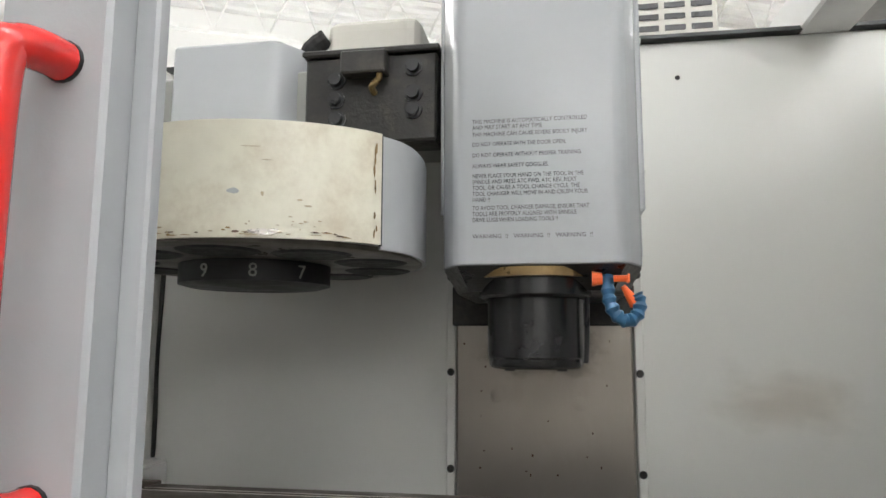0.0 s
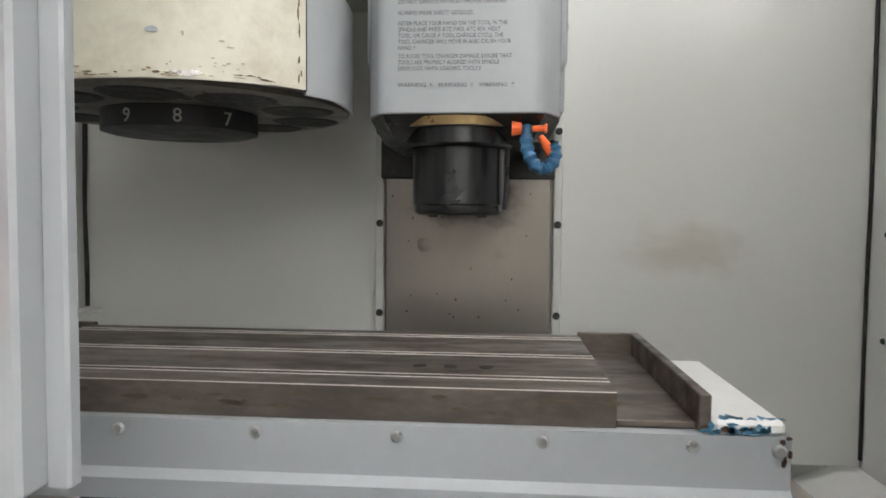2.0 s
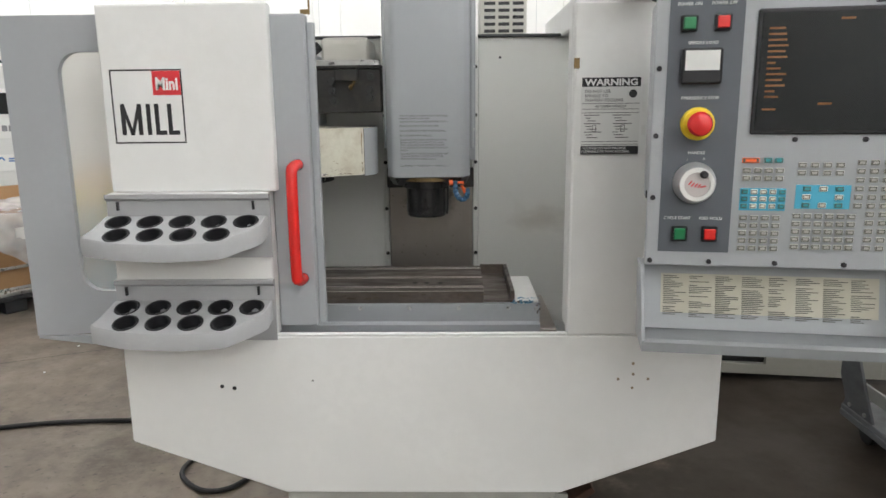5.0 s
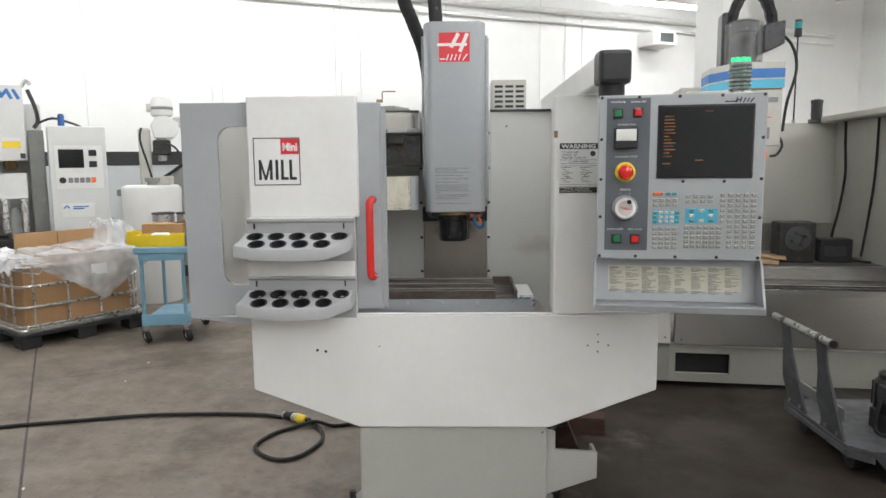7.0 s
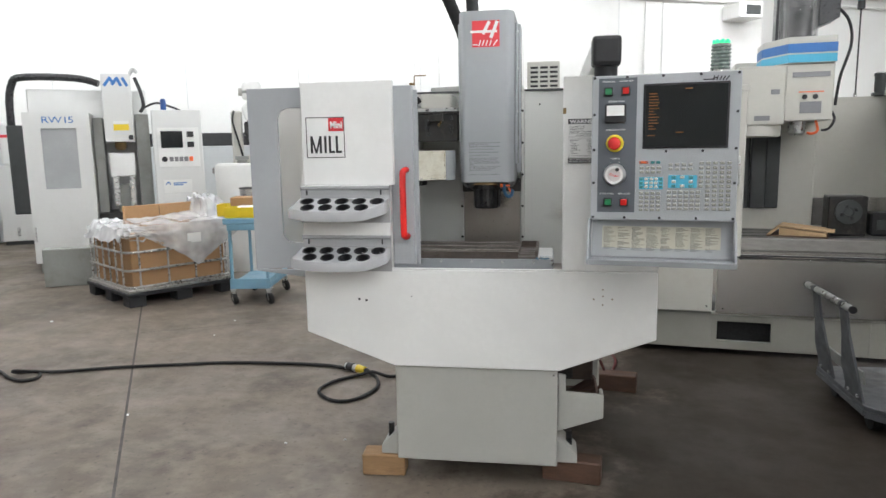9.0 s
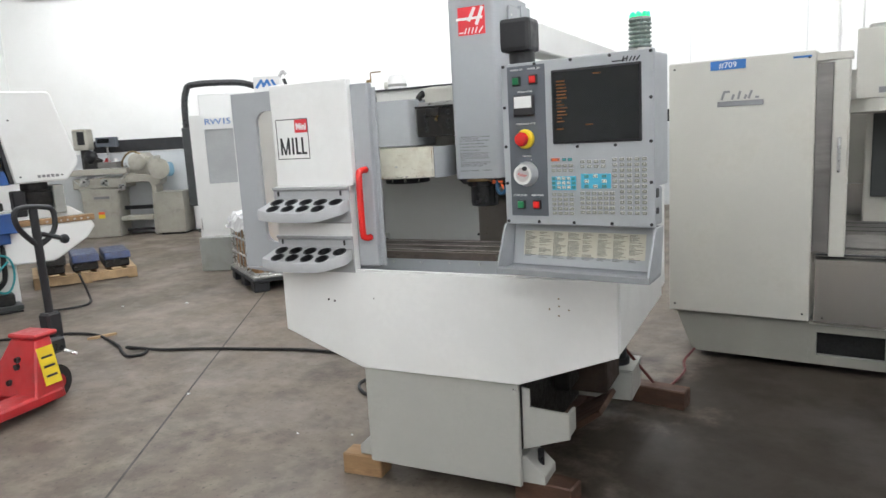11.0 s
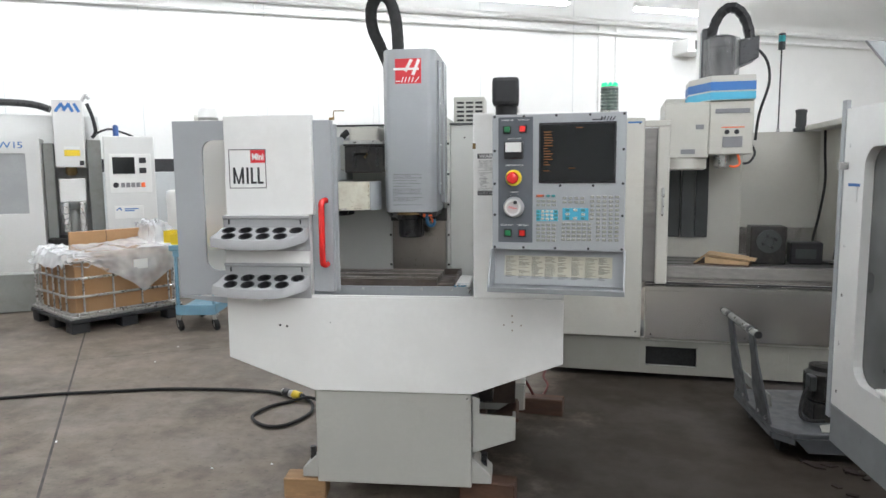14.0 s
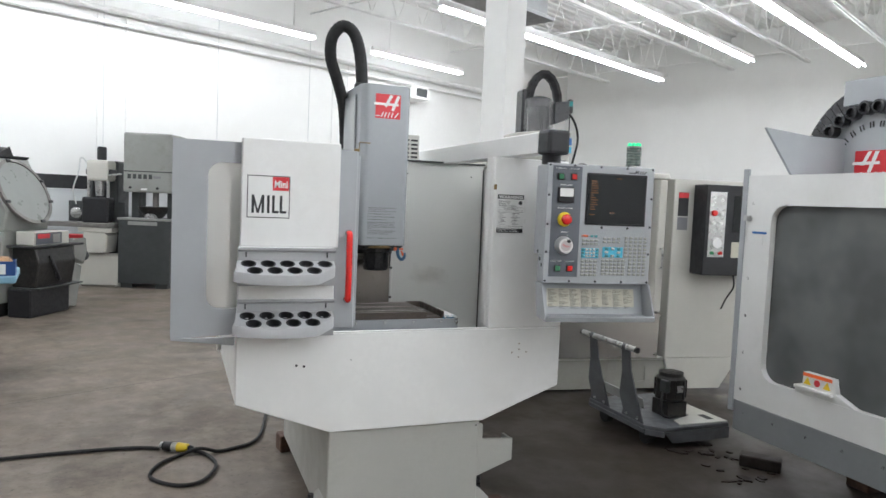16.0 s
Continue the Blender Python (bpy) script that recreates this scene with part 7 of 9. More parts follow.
# ---- tote of boxes on a black pallet ----
TT = pose(-3.245, 2.59, 0, 0, 0, 54.7)
pal = thing("plastic_pallet", tuple(TT @ Vector((0.48, 0.45, 0))), "black plastic pallet under a wire tote", "pallet", turn=54.7)
for x in (0.0, 0.40, 0.80):
    for y in (0.0, 0.38, 0.76):
        part("block", box(x, x + 0.14, y, y + 0.14, 0.001, 0.085, 0.006), M_BLACKPALLET, pal, at=TT)
part("deck", box(-0.01, 0.95, -0.01, 0.91, 0.0855, 0.115, 0.005), M_BLACKPALLET, pal, at=TT)
tote = thing("wire_tote", tuple(TT @ Vector((0.48, 0.45, 0.116))), "galvanised wire tote cage with white liner", "tote", turn=54.7)
part("pan", box(0.0, 0.94, 0.0, 0.90, 0.1155, 0.145, 0.006), M_STEEL, tote, at=TT)
for z in (0.16, 0.30, 0.45, 0.585):
    ring = []
    for cx, cy, a0 in ((0.10, 0.10, 180), (0.84, 0.10, 270), (0.84, 0.80, 0), (0.10, 0.80, 90)):
        ring += [(cx + 0.09 * math.cos(radians(a0 + q)), cy + 0.09 * math.sin(radians(a0 + q)), z) for q in (0, 30, 60, 90)]
    ring.append(ring[0])
    part("hoop", tube(ring, 0.011, 8, 1), M_STEEL, tote, at=TT)
for k in range(6):
    for x in (0.01, 0.93):
        part("bar", rod((x, 0.11 + k * 0.136, 0.14), (x, 0.11 + k * 0.136, 0.59), 0.008, seg=6), M_STEEL, tote, at=TT)
for k in range(4):
    for y in (0.01, 0.89):
        part("bar", rod((0.11 + k * 0.24, y, 0.14), (0.11 + k * 0.24, y, 0.59), 0.008, seg=6), M_STEEL, tote, at=TT)
part("name_plate", box(0.58, 0.70, -0.008, -0.004, 0.45, 0.53, 0.001), M_LABEL, tote, at=TT)


def crumpled(sx, sy, base, amp, seed, nx=26, ny=26, drop=0.0):
    """A crumpled sheet over a rectangle, hanging down at its rim."""
    b = bmesh.new()
    grid = []
    for i in range(nx + 1):
        row = []
        for j in range(ny + 1):
            u, v = i / nx, j / ny
            p = Vector((u * 5 + seed, v * 5, seed))
            h = noise.noise(p) * amp + noise.noise(p * 2.7) * amp * 0.5
            rim = max(0.0, 1 - 6 * min(u, v, 1 - u, 1 - v))
            row.append(b.verts.new((sx * u + noise.noise(p * 1.7) * amp * 0.4, sy * v + noise.noise(p * 1.3 + Vector((9, 0, 0))) * amp * 0.4, base + h - drop * rim * (0.6 + 0.8 * abs(noise.noise(p * 0.8))))))
        grid.append(row)
    for i in range(nx):
        for j in range(ny):
            b.faces.new((grid[i][j], grid[i + 1][j], grid[i + 1][j + 1], grid[i][j + 1]))
    return b


bx = thing("cardboard_box", tuple(TT @ Vector((0.5, 0.45, 0.146))), "large brown cardboard boxes packed in the tote", "box", turn=54.7)
part("carton", box(0.06, 0.88, 0.05, 0.42, 0.1455, 0.60, 0.006), M_CARD, bx, at=TT)
part("carton", box(0.06, 0.88, 0.43, 0.85, 0.1455, 0.56, 0.006), M_CARD, bx, at=TT)
part("upright_flap", box(0.17, 0.93, 0.40, 0.43, 0.6005, 0.80, 0.003), M_CARD, bx, at=TT)
part("seam_tape", box(0.475, 0.478, 0.397, 0.3995, 0.605, 0.80, 0), M_GRIME, bx, at=TT)
fill = thing("packing_film", tuple(TT @ Vector((0.2, 0.5, 0.6))), "crumpled clear plastic packing film over the boxes", "plastic film", turn=54.7)


def draped(seed, nx=44, ny=30):
    """A film that comes down from the upright flap, over the rim, and hangs to a point on the long side."""
    b = bmesh.new()
    grid = []
    for i in range(nx + 1):
        row = []
        for j in range(ny + 1):
            u, v = i / nx, j / ny
            p = Vector((u * 6 + seed, v * 5, seed))
            w = noise.noise(p) + 0.6 * noise.noise(p * 2.3) + 0.3 * noise.noise(p * 5.1)
            low = 0.60 - 0.30 * max(0.0, 1 - abs(u - 0.62) / 0.48) + 0.03 * noise.noise(Vector((u * 9, seed, 0)))
            if v < 0.5:
                q = v / 0.5
                co = (-0.02 + 0.98 * u + 0.015 * w, -0.040 - 0.018 * abs(w) - 0.02 * (1 - q), low + (0.665 - low) * q)
            else:
                q = (v - 0.5) / 0.5
                co = (-0.02 + 0.98 * u + 0.02 * w, -0.040 + 0.46 * q, 0.665 + 0.07 * q * q * (0.2 + 0.8 * u) + 0.028 * w * min(1.0, 4 * q))
            row.append(b.verts.new(co))
        grid.append(row)
    for i in range(nx):
        for j in range(ny):
            b.faces.new((grid[i][j], grid[i + 1][j], grid[i + 1][j + 1], grid[i][j + 1]))
    return b


part("sheet", draped(3.1), M_FILM, fill, "clear film hanging over the long side", at=TT, smooth=True)
part("sheet", crumpled(0.26, 0.40, 0.83, 0.07, 5.7, drop=0.24), M_FILM, fill, at=TT @ pose(0.74, 0.16, 0), smooth=True)
foam = thing("film_bunch", tuple(TT @ Vector((0.1, 0.4, 0.6))), "bunched milky plastic film spilling over the tote's end", "plastic film", turn=54.7)
part("wrap", crumpled(0.30, 0.78, 0.635, 0.024, 8.4, nx=30, ny=44, drop=0.10), M_MILKFILM, foam, at=TT @ pose(-0.035, 0.04, 0), smooth=True)
part("wrap", crumpled(0.26, 0.34, 0.67, 0.03, 2.6, nx=24, ny=24, drop=0.10), M_MILKFILM, foam, at=TT @ pose(-0.01, 0.44, 0), smooth=True)
part("shipping_label", box(0.50, 0.62, -0.062, -0.058, 0.49, 0.57, 0.0), M_LABEL, fill, "white paper label", TT)

# ---- blue shop cart ----
CT = pose(-2.45, 2.76, 0, 0, 0, 8)
cart = thing("shop_cart", tuple(CT @ Vector((0.2, 0.3, 0))), "pale blue two-shelf steel shop cart", "cart", turn=10)
top = part("top_shelf", prism([(-0.03, 0.0), (0.48, 0.0), (0.50, 0.02), (0.50, 0.60), (0.48, 0.62), (-0.03, 0.62)], "z", 0.668, 0.718, 0.008), M_CARTBLUE, cart, at=CT)
part("shelf_rail", box(0.0, 0.325, 0.006, 0.020, 0.620, 0.6675, 0.002), M_CARTBLUE, cart, at=CT)
part("shelf_rail", box(0.0, 0.325, 0.600, 0.614, 0.620, 0.6675, 0.002), M_CARTBLUE, cart, at=CT)
part("low_shelf", box(0.0, 0.325, 0.02, 0.60, 0.140, 0.182, 0.004), M_CARTBLUE, cart, at=CT)
part("shelf_lip", box(0.0, 0.325, 0.006, 0.0195, 0.138, 0.222, 0.003), M_CARTBLUE, cart, at=CT)
part("shelf_lip", box(0.313, 0.325, 0.0205, 0.60, 0.1825, 0.222, 0.003), M_CARTBLUE, cart, at=CT)
for x in (0.0, 0.293):
    for y in (0.021, 0.565):
        part("leg", box(x + 0.002, x + 0.022, y, y + 0.034, 0.1828, 0.6675, 0.003), M_CARTBLUE, cart, at=CT)
        wheel = part("caster", lathe([(0.018, -0.018), (0.046, -0.018), (0.052, -0.010), (0.052, 0.010), (0.046, 0.018), (0.018, 0.018)], (0, 0, 0), 20), M_RUBBER, cart, at=CT @ pose(x + 0.018, y + 0.03, 0.0522, 0, 78, 35), smooth=True)
        part("hub", lathe([(0.004, -0.019), (0.017, -0.019), (0.017, 0.019), (0.004, 0.019)], (0, 0, 0), 14), M_STEEL, wheel, at=CT @ pose(x + 0.018, y + 0.03, 0.0522, 0, 78, 35), smooth=True)
        part("caster_fork", prism([(x - 0.006, 0.1395), (x + 0.042, 0.1395), (x + 0.030, 0.075), (x + 0.020, 0.05), (x + 0.008, 0.05)], "y", y + 0.002, y + 0.008, 0.001), M_STEEL, cart, at=CT)
        part("caster_plate", box(x - 0.006, x + 0.042, y - 0.001, y + 0.058, 0.1300, 0.1392, 0.002), M_STEEL, cart, at=CT)


def open_bin(name_label, x0, x1, y0, y1, h, mat):
    """A small plastic bin with four thin walls, standing on the cart's top."""
    b = thing("parts_bin", tuple(CT @ Vector(((x0 + x1) / 2, (y0 + y1) / 2, 0.7185))), name_label, "bin", turn=10)
    z0, w = 0.7185, 0.004
    part("bottom", box(x0, x1, y0, y1, z0, z0 + w, 0.0015), mat, b, at=CT)
    for a0, a1, c0, c1, f in ((x0, x1, y0, y0 + w, 1.0), (x0, x1, y1 - w, y1, 1.0), (x0, x0 + w, y0 + w, y1 - w, 1.0), (x1 - w, x1, y0 + w, y1 - w, 1.0)):
        part("side", box(a0, a1, c0, c1, z0 + w + 0.0003, z0 + h * f, 0.0012), mat, b, at=CT)
    return b


b1 = open_bin("bright yellow plastic parts bin on the cart", -0.02, 0.325, 0.03, 0.17, 0.085, M_YELLOW)
part("contents", box(0.08, 0.20, 0.05, 0.15, 0.7235, 0.812, 0.012), M_LABEL, b1, "pale packed parts", at=CT)
b4 = open_bin("small bright yellow plastic bin on the cart", -0.125, -0.03, 0.17, 0.30, 0.10, M_YELLOW)
b2 = open_bin("blue plastic parts bin with white paper on the cart", 0.335, 0.495, 0.03, 0.22, 0.095, M_BLUEPAINT)
part("card", box(0.355, 0.44, 0.0245, 0.0285, 0.728, 0.796, 0.001), M_LABEL, b2, "white paper card", at=CT)
part("contents", box(0.350, 0.475, 0.05, 0.20, 0.7235, 0.835, 0.025), M_CARD, b2, "crumpled brown paper", at=CT)
b3 = thing("cardboard_box", tuple(CT @ Vector((0.15, 0.29, 0.7185))), "small brown cardboard tray on the cart", "box", turn=10)
part("carton", box(-0.02, 0.28, 0.20, 0.38, 0.7185, 0.872, 0.004), M_CARD, b3, at=CT)
part("flap", prism([(0.20, 0.8725), (0.33, 0.915), (0.335, 0.911), (0.21, 0.8722)], "y", 0.24, 0.37, 0.0005), M_CARD, b3, "bent open flap", at=CT)
for k, x in enumerate((0.06, 0.245)):
    tn = thing("tin_can", tuple(CT @ Vector((x, 0.49, 0.7185))), "round grey metal tin on the cart", "tin", "tins on the cart", turn=10)
    part("body", lathe([(0.082, 0.7185), (0.084, 0.722), (0.082, 0.728), (0.082, 0.925)], (x, 0.49, 0), 24), M_STEEL, tn, at=CT, smooth=True)
    part("lid", lathe([(0.086, 0.9252), (0.088, 0.931), (0.086, 0.937), (0.074, 0.937), (0.070, 0.930), (0.002, 0.930)], (x, 0.49, 0), 24), M_DARKGREY, tn, "dark rimmed lid", at=CT, smooth=True)
dr = thing("plastic_drum", (-3.08, 4.45, 0.0), "tall white plastic drum standing on the floor", "drum")
part("body", lathe([(0.225, 0.0), (0.235, 0.02), (0.245, 0.45), (0.262, 0.80), (0.27, 1.06), (0.262, 1.10)], (-3.08, 4.45, 0), 36), M_LABEL, dr, smooth=True)
part("lid", lathe([(0.25, 1.1005), (0.24, 1.115), (0.02, 1.118)], (-3.08, 4.45, 0), 36), M_LABEL, dr, smooth=True)
part("fitting", lathe([(0.05, 1.1185), (0.05, 1.15), (0.07, 1.155), (0.07, 1.19)], (-3.02, 4.35, 0), 14), M_OLDGREY, dr, smooth=True)
part("fitting", box(-2.98, -2.86, 4.36, 4.46, 1.119, 1.20, 0.01), M_OFFWHITE, dr)
# turret mill farther back
TM = pose(-3.72, 6.16, 0, 0, 0, 25)
gun = thing("turret_mill", (-3.7, 6.2, 0.0), "pale old turret mill with a domed motor head", "milling machine")
part("column", box(-0.24, -0.10, 0.05, 0.45, 0.0, 1.74, 0.02), M_OFFWHITE, gun, at=TM)
part("base", box(-0.30, 0.30, -0.05, 0.5, 0.0, 0.5, 0.02), M_OFFWHITE, gun, at=TM)
part("head", prism([(-0.06, 1.62), (0.16, 1.62), (0.22, 1.70), (0.22, 1.80), (0.10, 1.88), (-0.02, 1.88), (-0.10, 1.78)], "y", -0.02, 0.25, 0.015), M_LABEL, gun, "white head casting", TM)
part("motor", lathe([(0.10, 1.88), (0.125, 1.90), (0.125, 2.05), (0.10, 2.11), (0.04, 2.13)], (0.04, 0.10, 0), 20), M_LABEL, gun, "white domed motor", TM, True)
part("motor_band", lathe([(0.128, 1.96), (0.13, 1.965), (0.13, 1.99), (0.128, 1.995)], (0.04, 0.10, 0), 20), M_OLDGREY, gun, at=TM, smooth=True)
part("pulley_cover", rod((-0.13, 0.1, 1.98), (-0.08, 0.1, 1.98), 0.05, seg=14), M_OFFWHITE, gun, at=TM, smooth=True)
part("ram", box(0.16, 0.36, 0.05, 0.25, 1.76, 1.88, 0.012), M_OFFWHITE, gun, at=TM)
part("quill", rod((0.02, 0.1, 1.35), (0.02, 0.1, 1.64), 0.05, 0.06, seg=16), M_STEEL, gun, at=TM, smooth=True)
part("quill_handle", tube([(0.08, -0.02, 1.55), (0.15, -0.1, 1.52), (0.2, -0.1, 1.45)], 0.012, 8, 4), M_OXIDE, gun, at=TM, smooth=True)
part("feed_box", box(-0.08, 0.12, -0.02, 0.2, 1.42, 1.60, 0.015), M_GRIME, gun, at=TM)
part("cable", tube([(-0.2, 0.0, 1.74), (-0.22, -0.02, 1.6), (-0.16, -0.02, 1.35), (-0.1, -0.02, 1.1)], 0.012, 8, 5), M_RUBBER, gun, at=TM, smooth=True)
part("table", box(-0.5, 0.5, -0.15, 0.2, 0.95, 1.02, 0.006), M_BRUSHED, gun, at=TM)

# ---- joints between the wall panels ----
for u in (3.55, 5.32, 7.09, 8.86, 10.63, 12.40):
    structure("wall_joint", box(u - 0.003, u + 0.003, -0.004, 0.004, 1.47, 4.3, 0.0), M_DADO, "thin grey joint between white wall panels")

# ---- punch press with a long white arm ----
PR = pose(-4.79, 1.98, 0, 0, 0, 64.5)


def punch_press():
    p = thing("punch_press", (-5.4, 1.4, 0), "long white and blue sheet metal punch press on the concrete floor", "machine")
    part("base", box(-2.7, -0.42, 0.12, 0.75, 0.03, 0.60, 0.01), M_WHITE, p, "white lower frame", PR)
    part("plinth", box(-2.68, -0.45, 0.16, 0.72, 0.0, 0.05, 0.003), M_DARKGREY, p, at=PR)
    part("throat_column", box(-2.7, -1.9, 0.05, 0.75, 0.60, 1.20, 0.012), M_WHITE, p, at=PR)
    arm = part("upper_arm", prism([(-2.7, 1.31), (-0.42, 1.31), (-0.50, 1.86), (-2.7, 1.86)], "y", 0.0, 0.62, 0.008), M_WHITE, p, "white upper arm", PR)
    part("lifting_eye", tube([(-1.62, 0.3, 1.85), (-1.60, 0.3, 1.95), (-1.54, 0.3, 1.98), (-1.42, 0.3, 1.98), (-1.36, 0.3, 1.95), (-1.34, 0.3, 1.85)], 0.026, 8, 4), M_WHITE, p, at=PR, smooth=True)
    part("blue_stripe", prism([(-2.7, 1.08), (-0.386, 1.08), (-0.412, 1.20), (-0.63, 1.20), (-0.64, 1.31), (-2.7, 1.31)], "y", -0.006, 0.62, 0.003), M_BLUEPAINT, p, "blue lower band of the arm", PR)
    part("hatch_recess", box(-0.635, -0.415, 0.05, 0.6, 1.20, 1.312, 0.0), M_BLACK, p, at=PR)
    part("hatch_motor", rod((-0.62, 0.03, 1.245), (-0.43, 0.03, 1.255), 0.022, seg=12), M_BRONZE, p, at=PR, smooth=True)
    part("hatch_tube", rod((-0.6, 0.035, 1.285), (-0.44, 0.035, 1.29), 0.010, seg=10), M_STEEL, p, at=PR, smooth=True)
    part("seam", prism([(-0.495, 1.86), (-0.462, 1.86), (-0.35, 1.085), (-0.383, 1.085)], "y", -0.004, 0.60, 0.0), M_BLACK, p, "black joint strip", PR)
    part("nose_cover", prism([(-0.462, 1.862), (-0.02, 1.862), (0.012, 1.84), (0.165, 1.27), (0.15, 1.21), (0.055, 1.09), (-0.35, 1.08)], "y", -0.012, 0.60, 0.014), M_WHITE, p, "white sloped nose cover", PR)
    for u, z in ((-0.33, 1.62), (-0.30, 1.14), (0.02, 1.14)):
        part("screw", rod((u, -0.012, z), (u, -0.018, z), 0.008, seg=10), M_OXIDE, p, at=PR)
    lettering("model_number", "200", 0.115, PR @ on_front(-0.885, -0.0015, 1.375), M_BLUEINK, p, wide=0.315)
    lettering("model_name", "UMATIC", 0.115, PR @ on_front(-1.65, -0.0015, 1.375), M_BLUEINK, p, wide=0.64)
    for k in range(5):
        part("small_bar", box(-0.17 + k * 0.035, -0.145 + k * 0.035, -0.0135, -0.011, 1.125, 1.15, 0.0), M_GREYINK, p, at=PR)
    # turret and tooling under the nose
    part("turret", lathe([(0.14, 0.86), (0.16, 0.90), (0.16, 1.0), (0.11, 1.02), (0.11, 1.08)], (-0.18, 0.2, 0), 24), M_GRIME, p, "oily black tool turret", PR, True)
    part("turret_bracket", box(-0.06, 0.03, 0.05, 0.3, 0.80, 1.05, 0.008), M_OLDGREY, p, at=PR)
    part("valve_block", box(-0.38, -0.28, 0.0, 0.2, 0.80, 1.02, 0.01), M_BLACK, p, at=PR)
    # lower arm and sheet table
    part("lower_arm", prism([(-0.5, 0.70), (0.20, 0.72), (0.235, 0.66), (0.16, 0.56), (-0.10, 0.40), (-0.14, 0.385), (-0.5, 0.39)], "y", 0.0, 0.6, 0.012), M_WHITE, p, "white tapered lower arm", PR)
    part("wear_rail", box(-0.42, 0.235, -0.008, 0.08, 0.715, 0.765, 0.004), M_WOOD, p, "brown worn edge rail", PR)
    for k in range(7):
        part("rail_bolt", rod((-0.15 + 0.055 * k, -0.008, 0.738), (-0.15 + 0.055 * k, -0.013, 0.738), 0.009, seg=8), M_STEEL, p, at=PR)
    part("tip_plate", prism([(-0.2, 0.765), (0.18, 0.765), (0.06, 0.85), (-0.2, 0.85)], "y", 0.1, 0.5, 0.006), M_WHITE, p, at=PR)
    part("bed_beam", box(-2.7, -0.39, -0.16, 0.16, 0.68, 0.85, 0.008), M_BLUEPAINT, p, "blue carriage beam", PR)
    part("bed_rail", box(-2.7, -0.39, -0.12, 0.12, 0.845, 0.865, 0.003), M_STEEL, p, "bright steel guide rail", PR)
    part("bed_skirt", box(-2.7, -0.45, -0.10, 0.14, 0.59, 0.682, 0.006), M_BLUEPAINT, p, at=PR)
    part("rating_plate", box(-0.72, -0.56, -0.163, -0.159, 0.745, 0.82, 0.001), M_LABEL, p, "white rating plate", PR)
    for u0, u1, z1 in ((-1.62, -1.46, 0.98), (-1.14, -0.92, 0.95), (-0.80, -0.58, 0.93)):
        part("clamp", box(u0, u1, -0.03, 0.10, 0.862, z1, 0.01), M_BLACK, p, "black sheet clamp", PR)
    part("rear_box", box(-1.42, -0.55, 0.30, 0.60, 0.62, 1.02, 0.008), M_WHITE, p, "white control box", PR)
    part("box_lid", box(-1.44, -0.53, 0.28, 0.62, 1.015, 1.045, 0.004), M_OLDGREY, p, at=PR)
    # drive motor in the bay
    part("motor_shelf", box(-0.98, -0.43, -0.10, 0.13, 0.02, 0.06, 0.004), M_DARKGREY, p, at=PR)
    part("motor", rod((-0.92, 0.0, 0.26), (-0.66, 0.0, 0.26), 0.115, seg=20, bevel=0.02), M_BLACK, p, "black drive motor", PR, True)
    for k in range(5):
        part("motor_fin", rod((-0.88 + 0.045 * k, 0.0, 0.26), (-0.87 + 0.045 * k, 0.0, 0.26), 0.13, seg=20), M_GRIME, p, at=PR)
    part("bay_panel", box(-1.02, -0.42, 0.104, 0.119, 0.06, 0.585, 0.003), M_WHITE, p, at=PR)
    part("valve_bank", box(-0.93, -0.60, -0.07, 0.05, 0.385, 0.43, 0.006), M_GRIME, p, at=PR)
    for k in range(5):
        part("valve", rod((-0.90 + 0.065 * k, -0.02, 0.43), (-0.90 + 0.065 * k, -0.02, 0.50), 0.016, seg=10, bevel=0.003), M_OXIDE, p, at=PR, smooth=True)
    part("hose", tube([(-0.88, 0.02, 0.50), (-0.90, -0.04, 0.57), (-0.98, -0.06, 0.55), (-1.00, -0.04, 0.30), (-0.94, -0.06, 0.12)], 0.014, 8, 5), M_RUBBER, p, at=PR, smooth=True)
    part("drip_pan", box(-1.00, -0.44, -0.12, 0.10, 0.004, 0.018, 0.002), M_GRIME, p, at=PR)
    part("pump_tank", box(-0.95, -0.48, -0.06, 0.10, 0.06, 0.16, 0.012), M_GRIME, p, at=PR)
    part("filter", rod((-0.72, -0.02, 0.36), (-0.72, -0.02, 0.52), 0.06, seg=16, bevel=0.012), M_GRIME, p, at=PR, smooth=True)
    part("air_line", tube([(-0.66, -0.05, 0.40), (-0.58, -0.08, 0.50), (-0.48, -0.06, 0.46), (-0.46, -0.04, 0.30), (-0.52, -0.06, 0.18), (-0.62, -0.08, 0.22), (-0.58, -0.1, 0.36), (-0.49, -0.05, 0.44)], 0.009, 7, 5), M_TEALKEY, p, "thin green air line", PR, True)
    part("hose", tube([(-0.5, 0.05, 0.60), (-0.52, -0.02, 0.45), (-0.53, 0.0, 0.28), (-0.6, 0.0, 0.2)], 0.022, 8, 5), M_RUBBER, p, at=PR, smooth=True)
    # what lies on the machine's bed and behind the beam
    bx = thing("parts_box", (-5.66, 0.35, 0.862), "open cardboard box of plastic-wrapped parts on the press bed", "box", turn=64.5)
    part("carton", box(-1.36, -1.02, 0.17, 0.28, 0.868, 1.0, 0.004), M_CARD, bx, at=PR)
    part("wrap", crumpled(0.34, 0.14, 1.02, 0.035, 4.2, nx=12, ny=8, drop=0.03), M_BINFILL, bx, at=PR @ pose(-1.36, 0.155, 0), smooth=True)
